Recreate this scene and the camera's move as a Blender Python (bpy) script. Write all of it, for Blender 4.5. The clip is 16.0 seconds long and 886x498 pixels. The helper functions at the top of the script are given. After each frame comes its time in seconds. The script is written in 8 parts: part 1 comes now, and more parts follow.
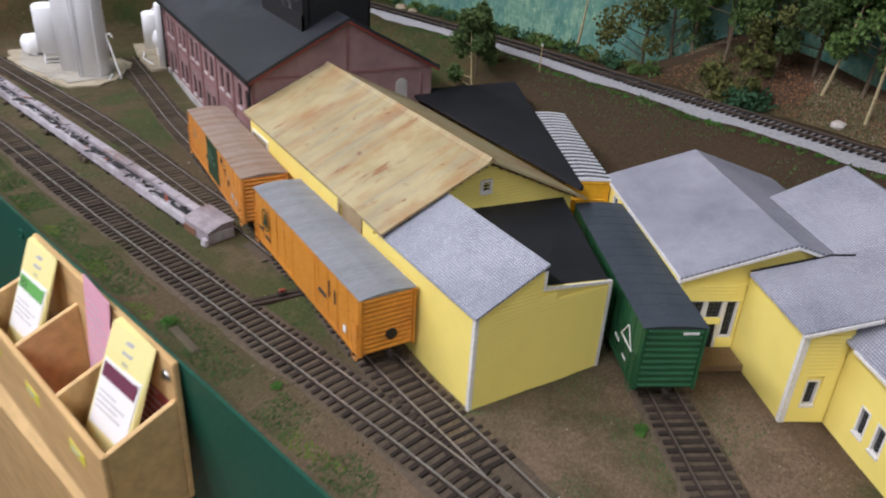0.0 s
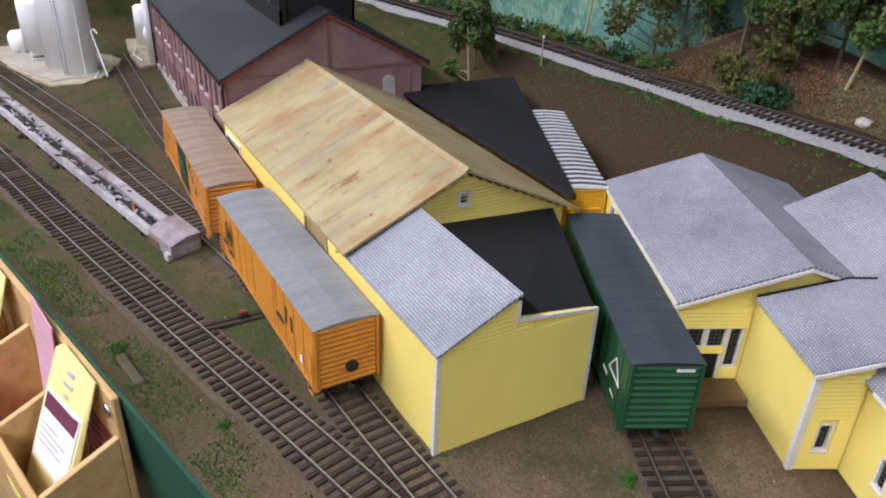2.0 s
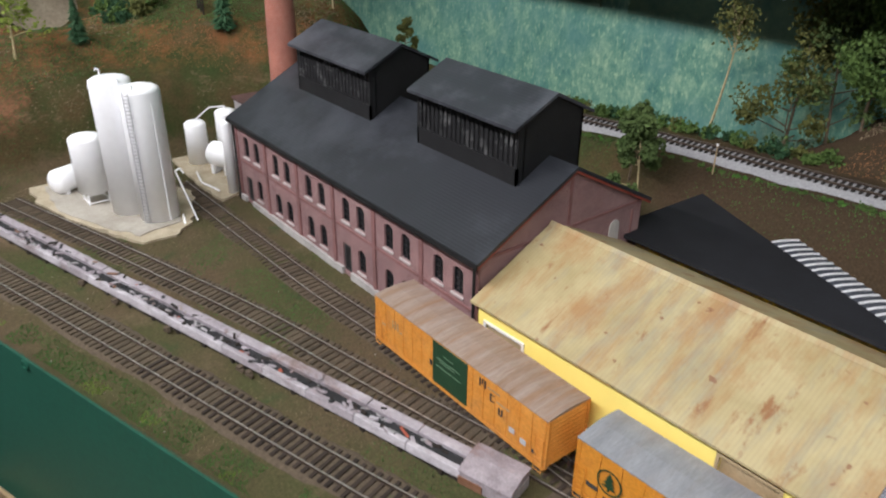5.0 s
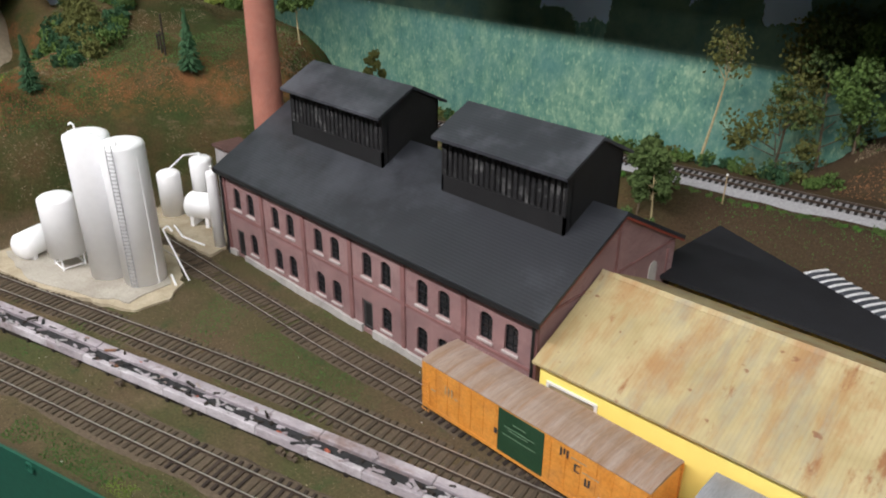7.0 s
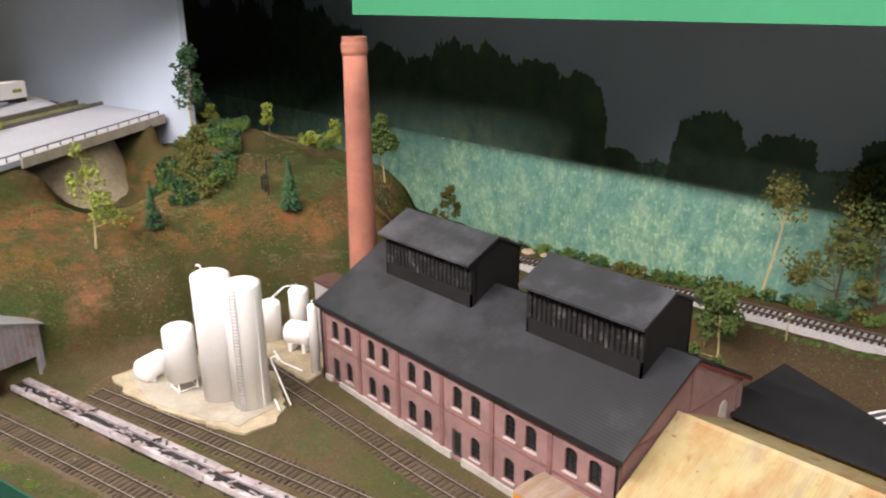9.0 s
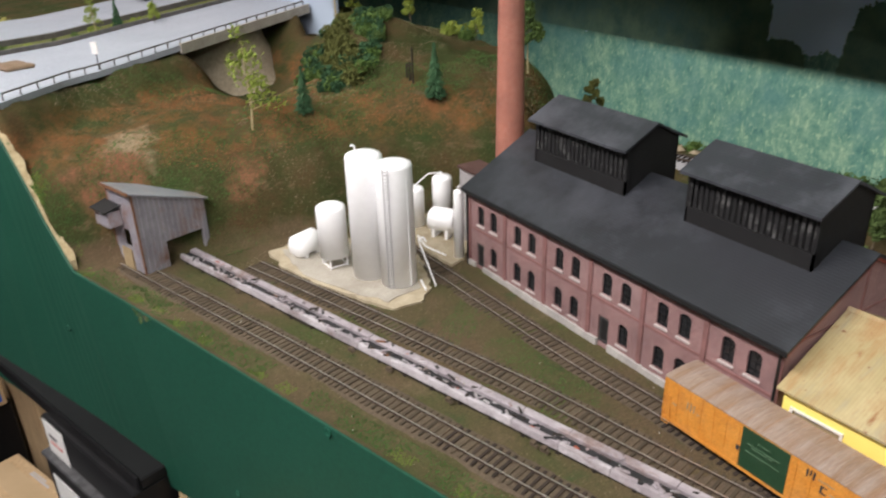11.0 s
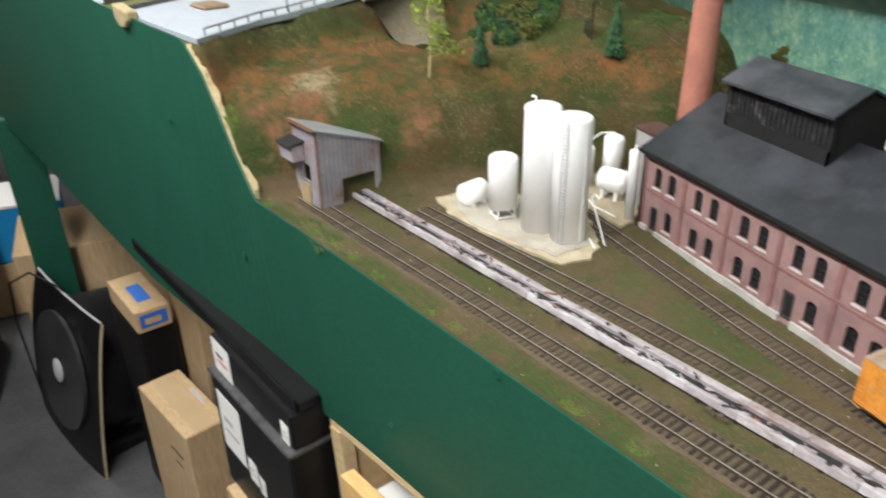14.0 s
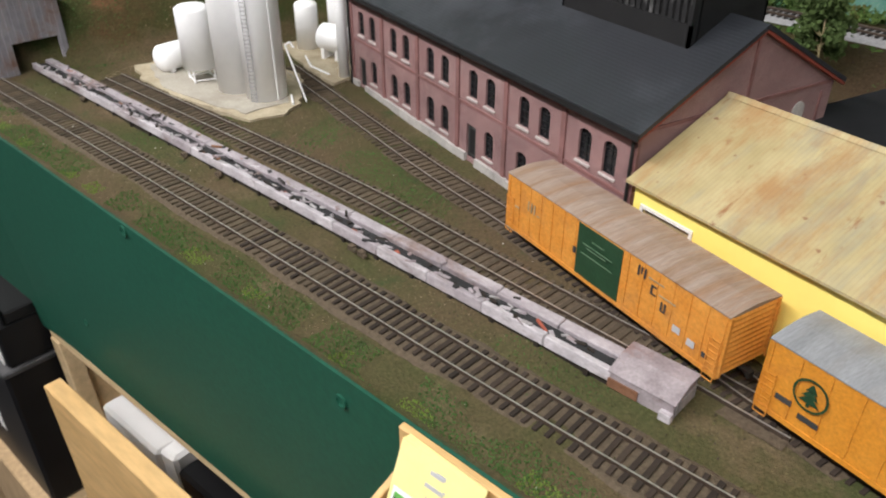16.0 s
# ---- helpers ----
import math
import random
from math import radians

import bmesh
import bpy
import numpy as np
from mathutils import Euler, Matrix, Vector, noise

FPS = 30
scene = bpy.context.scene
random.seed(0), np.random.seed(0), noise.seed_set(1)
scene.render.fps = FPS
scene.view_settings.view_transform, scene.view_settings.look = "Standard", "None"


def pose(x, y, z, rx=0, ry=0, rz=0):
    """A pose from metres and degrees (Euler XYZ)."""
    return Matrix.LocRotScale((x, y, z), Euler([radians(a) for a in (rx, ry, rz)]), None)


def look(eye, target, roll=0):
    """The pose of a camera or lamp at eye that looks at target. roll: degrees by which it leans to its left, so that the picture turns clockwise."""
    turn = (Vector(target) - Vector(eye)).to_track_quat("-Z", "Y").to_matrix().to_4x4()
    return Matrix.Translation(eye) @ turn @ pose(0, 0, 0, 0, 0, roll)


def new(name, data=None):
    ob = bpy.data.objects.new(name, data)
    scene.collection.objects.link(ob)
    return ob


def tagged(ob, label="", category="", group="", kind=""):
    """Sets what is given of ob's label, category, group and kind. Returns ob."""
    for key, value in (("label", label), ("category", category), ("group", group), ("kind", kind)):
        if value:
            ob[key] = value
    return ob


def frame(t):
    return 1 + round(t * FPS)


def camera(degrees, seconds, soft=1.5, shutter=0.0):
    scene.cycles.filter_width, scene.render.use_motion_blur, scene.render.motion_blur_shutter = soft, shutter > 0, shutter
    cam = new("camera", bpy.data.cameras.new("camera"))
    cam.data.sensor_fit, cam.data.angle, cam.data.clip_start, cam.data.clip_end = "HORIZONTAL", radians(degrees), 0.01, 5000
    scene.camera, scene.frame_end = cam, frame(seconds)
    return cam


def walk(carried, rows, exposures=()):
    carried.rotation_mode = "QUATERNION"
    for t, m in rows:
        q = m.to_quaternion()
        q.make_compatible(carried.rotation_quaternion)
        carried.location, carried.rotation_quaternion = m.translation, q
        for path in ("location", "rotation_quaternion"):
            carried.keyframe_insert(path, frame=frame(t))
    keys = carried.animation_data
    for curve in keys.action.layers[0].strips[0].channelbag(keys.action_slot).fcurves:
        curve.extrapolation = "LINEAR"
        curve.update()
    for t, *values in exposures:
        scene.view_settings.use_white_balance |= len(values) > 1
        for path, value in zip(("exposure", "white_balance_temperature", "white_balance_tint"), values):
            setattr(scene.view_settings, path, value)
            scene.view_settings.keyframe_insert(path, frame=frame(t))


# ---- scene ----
# ---- camera ----
cam = camera(60.8, 16.0, 2.0, 0.5)
PATH = [
    (0, (0.1, 0.109, 0.27), (-1.426, 1.011, -0.655), 3.6),
    (0.5, (0.075, 0.141, 0.266), (-1.429, 1.059, -0.679), 3.2),
    (1, (0.075, 0.149, 0.264), (-1.435, 1.047, -0.691), 3.5),
    (1.5, (0.074, 0.157, 0.266), (-1.449, 1.033, -0.688), 2.6),
    (2, (0.072, 0.16, 0.266), (-1.473, 0.998, -0.689), 2.5),
    (2.5, (0.071, 0.175, 0.265), (-1.473, 0.997, -0.705), 3.2),
    (3, (0.057, 0.202, 0.287), (-1.561, 0.927, -0.638), 5.1),
    (3.5, (0.041, 0.213, 0.291), (-1.553, 0.933, -0.679), 4.2),
    (4, (-0.027, 0.106, 0.323), (-1.604, 0.842, -0.662), 4.4),
    (4.5, (-0.14, -0.013, 0.344), (-1.623, 0.922, -0.618), -0.2),
    (5, (-0.198, -0.019, 0.336), (-1.577, 1.092, -0.593), 0.8),
    (7.5, (-0.292, -0.072, 0.354), (-1.541, 1.23, -0.508), 0.7),
    (8, (-0.281, -0.086, 0.373), (-1.594, 1.211, -0.396), 0.2),
    (8.5, (-0.281, -0.098, 0.381), (-1.603, 1.222, -0.333), 1.3),
    (9, (-0.272, -0.116, 0.403), (-1.693, 1.138, -0.235), -0.5),
    (11.5, (-0.293, -0.162, 0.377), (-1.857, 0.703, -0.523), -1.7),
    (12, (-0.302, -0.183, 0.389), (-1.93, 0.568, -0.498), -1.7),
    (12.5, (-0.312, -0.2, 0.4), (-2.006, 0.413, -0.47), -3.0),
    (13, (-0.304, -0.209, 0.4), (-2.014, 0.356, -0.47), -2.8),
    (13.5, (-0.301, -0.205, 0.382), (-1.993, 0.39, -0.503), -1.8),
    (14, (-0.301, -0.192, 0.364), (-1.957, 0.454, -0.553), -1.1),
    (14.5, (-0.288, -0.131, 0.32), (-1.835, 0.718, -0.62), 1.3),
    (15, (-0.271, -0.075, 0.275), (-1.757, 0.858, -0.687), 1.7),
    (15.5, (-0.262, -0.044, 0.265), (-1.681, 0.923, -0.76), 0.3),
    (16, (-0.252, -0.018, 0.26), (-1.703, 0.861, -0.8), 0.2),
]
EXPOSURES = [(0.0, -0.33, 5950, 18), (1.0, -0.34, 6050, 18), (2.0, -0.18, 5900, 18), (3.1, -0.27, 6050, 18), (3.5, -0.08, 6000, 16), (4.0, -0.27, 6100, 17), (5.0, -0.23, 6200, 14), (7.5, -0.18, 6450, 13), (8.0, 0.0, 6500, 11), (8.5, 0.18, 6650, 13), (9.0, 0.32, 7150, 20), (11.5, -0.14, 6500, 12), (12.5, 0.26, 6450, 8), (14.0, 0.24, 6500, 8), (14.5, 0.06, 6550, 11), (15.0, -0.05, 6750, 13), (16.0, -0.1, 6450, 12)]
walk(cam, [(t, look(eye, target, roll)) for t, eye, target, roll in PATH], EXPOSURES)

# ---- light ----
world = bpy.data.worlds.new("room_air")
scene.world = world
world.use_nodes = True
world.node_tree.nodes["Background"].inputs["Color"].default_value = (0.9, 0.95, 1.0, 1)
world.node_tree.nodes["Background"].inputs["Strength"].default_value = 0.02


def tube_light(name, x, y, z, length, power):
    data = bpy.data.lights.new(name, "AREA")
    data.shape, data.size, data.size_y, data.energy, data.color = "RECTANGLE", length, 0.07, power, (1.0, 0.975, 0.94)
    ob = new(name, data)
    ob.matrix_world = look((x, y, z), (x, y + 0.25, 0)) @ pose(0, 0, 0)
    ob.rotation_euler = (radians(32), 0, 0)
    return ob


tube_light("ceiling_tube_light", -0.6, -0.86, 1.42, 2.6, 66)
tube_light("ceiling_tube_light", -3.7, -1.3, 1.46, 1.2, 30)
tube_light("ceiling_tube_light", 2.2, -0.86, 1.42, 1.6, 32)

# ---- materials ----
MATS = {}


def nodes_of(name):
    m = bpy.data.materials.new(name)
    m.use_nodes = True
    nt = m.node_tree
    return m, nt, nt.nodes["Principled BSDF"]


def rgb(c):
    return (c[0], c[1], c[2], 1.0)


def ramp_node(nt, source, stops):
    r = nt.nodes.new("ShaderNodeValToRGB")
    el = r.color_ramp.elements
    while len(el) < len(stops):
        el.new(0.5)
    for e, (p, c) in zip(el, stops):
        e.position, e.color = p, rgb(c)
    nt.links.new(source, r.inputs[0])
    return r.outputs[0]


def noise_node(nt, scale, detail=4.0, rough=0.6, stretch=None, coord="Object"):
    tc = nt.nodes.new("ShaderNodeTexCoord")
    src = tc.outputs[coord]
    if stretch:
        mp = nt.nodes.new("ShaderNodeMapping")
        mp.inputs["Scale"].default_value = stretch
        nt.links.new(src, mp.inputs[0])
        src = mp.outputs[0]
    n = nt.nodes.new("ShaderNodeTexNoise")
    n.inputs["Scale"].default_value, n.inputs["Detail"].default_value, n.inputs["Roughness"].default_value = scale, detail, rough
    nt.links.new(src, n.inputs["Vector"])
    return n.outputs["Fac"]


def mix_node(nt, fac, a, b, blend="MIX"):
    m = nt.nodes.new("ShaderNodeMix")
    m.data_type, m.blend_type = "RGBA", blend
    for sock, v in ((m.inputs[0], fac), (m.inputs[6], a), (m.inputs[7], b)):
        if isinstance(v, bpy.types.NodeSocket):
            nt.links.new(v, sock)
        elif isinstance(v, (int, float)):
            sock.default_value = v
        else:
            sock.default_value = rgb(v)
    return m.outputs[2]


def bump_node(nt, bsdf, height, strength=0.3, dist=0.001):
    b = nt.nodes.new("ShaderNodeBump")
    b.inputs["Strength"].default_value, b.inputs["Distance"].default_value = strength, dist
    nt.links.new(height, b.inputs["Height"])
    nt.links.new(b.outputs[0], bsdf.inputs["Normal"])


def surface(name, c1, c2, scale=60, rough=0.6, metal=0.0, fine=600, bump=0.25, dist=0.0006, stretch=None, vary=0.0, c3=None, spec=0.4):
    """A worn surface: two colours by broad noise, a third by stains, fine grain as relief."""
    if name in MATS:
        return MATS[name]
    m, nt, b = nodes_of(name)
    broad = noise_node(nt, scale, 5, 0.65, stretch)
    grain = noise_node(nt, fine, 3, 0.6, stretch)
    col = ramp_node(nt, broad, [(0.32, c1), (0.68, c2)])
    if c3:
        stain = ramp_node(nt, noise_node(nt, scale * 0.45, 6, 0.7, stretch), [(0.52, (0, 0, 0)), (0.7, (1, 1, 1))])
        col = mix_node(nt, stain, col, c3)
    shade = ramp_node(nt, grain, [(0.25, (0.96, 0.96, 0.96) if bump <= 0.05 else (0.78, 0.78, 0.78)), (0.75, (1.02, 1.02, 1.02) if bump <= 0.05 else (1.12, 1.12, 1.12))])
    col = mix_node(nt, 1.0, col, shade, "MULTIPLY")
    if vary:
        info = nt.nodes.new("ShaderNodeObjectInfo")
        v = ramp_node(nt, info.outputs["Random"], [(0.0, (1 - vary,) * 3), (1.0, (1 + vary,) * 3)])
        col = mix_node(nt, 1.0, col, v, "MULTIPLY")
    nt.links.new(col, b.inputs["Base Color"])
    b.inputs["Roughness"].default_value, b.inputs["Metallic"].default_value = rough, metal
    b.inputs["Specular IOR Level"].default_value = spec
    bump_node(nt, b, grain, bump, dist)
    MATS[name] = m
    return m


def striped(name, c1, c2, pitch, axis, rough=0.6, depth=0.0006, scale=50, c3=None, profile="SIN", lines=0.35, metal=0.0, stain=(0.5, 0.68)):
    """Boards, corrugation or siding: ribs along one axis as relief, a darker joint line, and broad wear."""
    if name in MATS:
        return MATS[name]
    m, nt, b = nodes_of(name)
    tc = nt.nodes.new("ShaderNodeTexCoord")
    w = nt.nodes.new("ShaderNodeTexWave")
    w.wave_type, w.bands_direction, w.wave_profile = "BANDS", axis, profile
    w.inputs["Scale"].default_value = 2 * math.pi / pitch / 20.0
    w.inputs["Distortion"].default_value = 0.15
    nt.links.new(tc.outputs["Object"], w.inputs["Vector"])
    col = ramp_node(nt, noise_node(nt, scale, 5, 0.65), [(0.3, c1), (0.7, c2)])
    if c3:
        st = ramp_node(nt, noise_node(nt, scale * 0.5, 7, 0.72), [(stain[0], (0, 0, 0)), (stain[1], (1, 1, 1))])
        col = mix_node(nt, st, col, c3)
    line = ramp_node(nt, w.outputs["Fac"], [(0.0, (1 - lines,) * 3), (0.35, (1, 1, 1))])
    col = mix_node(nt, 1.0, col, line, "MULTIPLY")
    nt.links.new(col, b.inputs["Base Color"])
    b.inputs["Roughness"].default_value, b.inputs["Metallic"].default_value = rough, metal
    bump_node(nt, b, w.outputs["Fac"], 0.6, depth)
    MATS[name] = m
    return m


def coursed(name, c1, c2, mortar, width, height, gap, rough=0.8, axes="xz", scale=40, depth=0.0004, tint=None):
    """Brick or shingle courses in real size, on the plane of two object axes."""
    if name in MATS:
        return MATS[name]
    m, nt, b = nodes_of(name)
    tc = nt.nodes.new("ShaderNodeTexCoord")
    sep = nt.nodes.new("ShaderNodeSeparateXYZ")
    com = nt.nodes.new("ShaderNodeCombineXYZ")
    nt.links.new(tc.outputs["Object"], sep.inputs[0])
    pick = {"x": 0, "y": 1, "z": 2}
    if axes[0] == "s":
        add = nt.nodes.new("ShaderNodeMath")
        nt.links.new(sep.outputs[0], add.inputs[0]), nt.links.new(sep.outputs[1], add.inputs[1])
        nt.links.new(add.outputs[0], com.inputs[0])
    else:
        nt.links.new(sep.outputs[pick[axes[0]]], com.inputs[0])
    nt.links.new(sep.outputs[pick[axes[1]]], com.inputs[1])
    br = nt.nodes.new("ShaderNodeTexBrick")
    br.inputs["Scale"].default_value = 1.0
    br.inputs["Brick Width"].default_value, br.inputs["Row Height"].default_value, br.inputs["Mortar Size"].default_value = width, height, gap
    br.inputs["Color1"].default_value, br.inputs["Color2"].default_value, br.inputs["Mortar"].default_value = rgb(c1), rgb(c2), rgb(mortar)
    nt.links.new(com.outputs[0], br.inputs["Vector"])
    wear = ramp_node(nt, noise_node(nt, scale, 6, 0.7), [(0.3, (0.72, 0.72, 0.75)), (0.7, (1.25, 1.22, 1.2))])
    col = mix_node(nt, 1.0, br.outputs["Color"], wear, "MULTIPLY")
    if tint:
        st = ramp_node(nt, noise_node(nt, scale * 0.6, 5, 0.7), [(0.5, (0, 0, 0)), (0.75, (0.7, 0.7, 0.7))])
        col = mix_node(nt, st, col, tint)
    nt.links.new(col, b.inputs["Base Color"])
    b.inputs["Roughness"].default_value = rough
    inv = nt.nodes.new("ShaderNodeMath")
    inv.operation = "SUBTRACT"
    inv.inputs[0].default_value = 1.0
    nt.links.new(br.outputs["Fac"], inv.inputs[1])
    bump_node(nt, b, inv.outputs[0], 0.5, depth)
    MATS[name] = m
    return m


def ground_cover():
    """Earth and static grass: brown soil, olive grass, green tufts and rusty patches, in fine turf grain."""
    m, nt, b = nodes_of("layout_ground_cover")
    geo = nt.nodes.new("ShaderNodeNewGeometry")
    sep = nt.nodes.new("ShaderNodeSeparateXYZ")
    nt.links.new(geo.outputs["Position"], sep.inputs[0])

    def span(source, lo, hi):
        r = nt.nodes.new("ShaderNodeMapRange")
        r.inputs["From Min"].default_value, r.inputs["From Max"].default_value = lo, hi
        nt.links.new(source, r.inputs["Value"])
        return r.outputs[0]

    def both(p, q):
        r = nt.nodes.new("ShaderNodeMath")
        r.operation = "MULTIPLY"
        for k, v in enumerate((p, q)):
            nt.links.new(v, r.inputs[k])
        return r.outputs[0]

    def mask(scale, lo, hi, rough=0.7, stretch=None, top=0.9, detail=7):
        return ramp_node(nt, noise_node(nt, scale, detail, rough, stretch), [(lo, (0, 0, 0)), (hi, (top, top, top))])

    def near(x, y, r, scale):
        """A worn spot with a torn outline."""
        d = nt.nodes.new("ShaderNodeVectorMath")
        d.operation = "DISTANCE"
        d.inputs[1].default_value = (x, y, 0.09)
        nt.links.new(geo.outputs["Position"], d.inputs[0])
        w = nt.nodes.new("ShaderNodeMath")
        w.operation = "MULTIPLY_ADD"
        w.inputs[1].default_value = r * 1.6
        nt.links.new(noise_node(nt, scale, 6, 0.7), w.inputs[0])
        nt.links.new(d.outputs["Value"], w.inputs[2])
        return span(w.outputs[0], r * 1.95, r * 1.55)

    # the flat: brown soil and olive turf, green tufts, tan dust
    col = ramp_node(nt, noise_node(nt, 7, 6, 0.6), [(0.3, (0.145, 0.10, 0.062)), (0.43, (0.138, 0.103, 0.06)), (0.54, (0.112, 0.098, 0.048)), (0.66, (0.085, 0.098, 0.038))])
    col = mix_node(nt, mask(15, 0.57, 0.70, 0.75, top=0.85), col, (0.045, 0.092, 0.032))
    col = mix_node(nt, mask(11, 0.56, 0.72, 0.7, (1, 1.3, 1)), col, (0.215, 0.158, 0.10))
    # the hill: dark olive turf with brown earth and tan streaks, rusty leaves along the crest
    wob = nt.nodes.new("ShaderNodeMath")
    wob.operation = "MULTIPLY_ADD"
    wob.inputs[1].default_value = 0.075
    nt.links.new(noise_node(nt, 13, 7, 0.7), wob.inputs[0])
    nt.links.new(sep.outputs["Z"], wob.inputs[2])
    height = wob.outputs[0]
    slope = ramp_node(nt, noise_node(nt, 12, 7, 0.72), [(0.32, (0.115, 0.072, 0.036)), (0.45, (0.095, 0.078, 0.034)), (0.55, (0.062, 0.072, 0.026)), (0.7, (0.04, 0.07, 0.022))])
    slope = mix_node(nt, mask(17, 0.58, 0.70, 0.75, (1, 1, 2.2), 0.8), slope, (0.26, 0.18, 0.11))
    slope = mix_node(nt, mask(10, 0.60, 0.72, 0.8, None, 0.5), slope, (0.25, 0.115, 0.06))
    crest = both(both(span(height, 0.136, 0.150), span(height, 0.196, 0.176)), mask(22, 0.44, 0.60, 0.8, None, 0.7))
    slope = mix_node(nt, crest, slope, (0.27, 0.11, 0.045))
    col = mix_node(nt, span(height, 0.052, 0.068), col, slope)
    # bare plaster and red earth round the loader shed, and red earth on the bank by the backdrop
    col = mix_node(nt, near(-1.235, 0.005, 0.042, 30), col, (0.36, 0.275, 0.175))
    col = mix_node(nt, both(near(-1.185, -0.035, 0.05, 24), mask(34, 0.38, 0.6, 0.8)), col, (0.27, 0.12, 0.07))
    col = mix_node(nt, both(near(-1.125, 0.105, 0.038, 24), mask(34, 0.40, 0.6, 0.8)), col, (0.31, 0.15, 0.085))
    red = both(span(sep.outputs["X"], -0.46, -0.36), span(sep.outputs["Z"], 0.066, 0.074))
    col = mix_node(nt, both(red, mask(9, 0.38, 0.55, 0.75)), col, (0.33, 0.18, 0.125))
    # trodden sandy dirt at the freight house, brown smooth earth below the main line, darkened for the buildings'
    # shadow
    dusty = both(span(sep.outputs["X"], -0.26, -0.13), span(sep.outputs["Z"], 0.03, 0.012))
    col = mix_node(nt, both(dusty, mask(13, 0.34, 0.56)), col, (0.265, 0.188, 0.128))
    smooth = both(span(sep.outputs["Y"], 0.43, 0.47), span(sep.outputs["X"], -0.66, -0.58))
    col = mix_node(nt, both(smooth, mask(8, 0.28, 0.48, top=0.9)), col, (0.082, 0.055, 0.035))
    fine = noise_node(nt, 520, 4, 0.8)
    shade = ramp_node(nt, fine, [(0.25, (0.45, 0.45, 0.43)), (0.55, (0.88, 0.88, 0.88)), (0.8, (1.5, 1.45, 1.34))])
    col = mix_node(nt, 1.0, col, shade, "MULTIPLY")
    nt.links.new(col, b.inputs["Base Color"])
    b.inputs["Roughness"].default_value, b.inputs["Specular IOR Level"].default_value = 0.95, 0.1
    bump_node(nt, b, fine, 0.8, 0.002)
    return m


def painted_backdrop():
    """Light sky over a sponged blue-green wood whose tops stand up in uneven crowns."""
    m, nt, b = nodes_of("painted_backdrop")
    tc = nt.nodes.new("ShaderNodeTexCoord")
    sep = nt.nodes.new("ShaderNodeSeparateXYZ")
    nt.links.new(tc.outputs["Object"], sep.inputs[0])
    teal = ramp_node(nt, noise_node(nt, 36, 8, 0.85, (1.3, 1, 0.8)), [(0.3, (0.035, 0.13, 0.115)), (0.43, (0.085, 0.23, 0.18)), (0.54, (0.17, 0.33, 0.235)), (0.68, (0.36, 0.50, 0.34))])
    dabs = ramp_node(nt, noise_node(nt, 150, 3, 0.6, (1.4, 1, 0.7)), [(0.56, (0, 0, 0)), (0.64, (0.6, 0.6, 0.6))])
    teal = mix_node(nt, dabs, teal, (0.42, 0.57, 0.37))
    blue = ramp_node(nt, noise_node(nt, 9, 4, 0.6), [(0.45, (0, 0, 0)), (0.65, (0.65, 0.65, 0.65))])
    wood = mix_node(nt, blue, teal, (0.07, 0.21, 0.21))
    sky = ramp_node(nt, noise_node(nt, 3, 3, 0.5), [(0.3, (0.52, 0.69, 0.95)), (0.7, (0.60, 0.76, 0.97))])
    crowns = noise_node(nt, 5.5, 5, 0.6, (1, 1, 0.25))
    edge = noise_node(nt, 60, 3, 0.7)
    top = nt.nodes.new("ShaderNodeMath")
    top.operation = "MULTIPLY_ADD"
    top.inputs[1].default_value, top.inputs[2].default_value = 0.12, 0.092
    nt.links.new(crowns, top.inputs[0])
    top2 = nt.nodes.new("ShaderNodeMath")
    top2.operation = "MULTIPLY_ADD"
    top2.inputs[1].default_value = 0.05
    nt.links.new(edge, top2.inputs[0]), nt.links.new(top.outputs[0], top2.inputs[2])
    over = nt.nodes.new("ShaderNodeMath")
    over.operation = "GREATER_THAN"
    nt.links.new(sep.outputs["Z"], over.inputs[0]), nt.links.new(top2.outputs[0], over.inputs[1])
    nt.links.new(mix_node(nt, over.outputs[0], wood, sky), b.inputs["Base Color"])
    b.inputs["Roughness"].default_value = 0.7
    return m




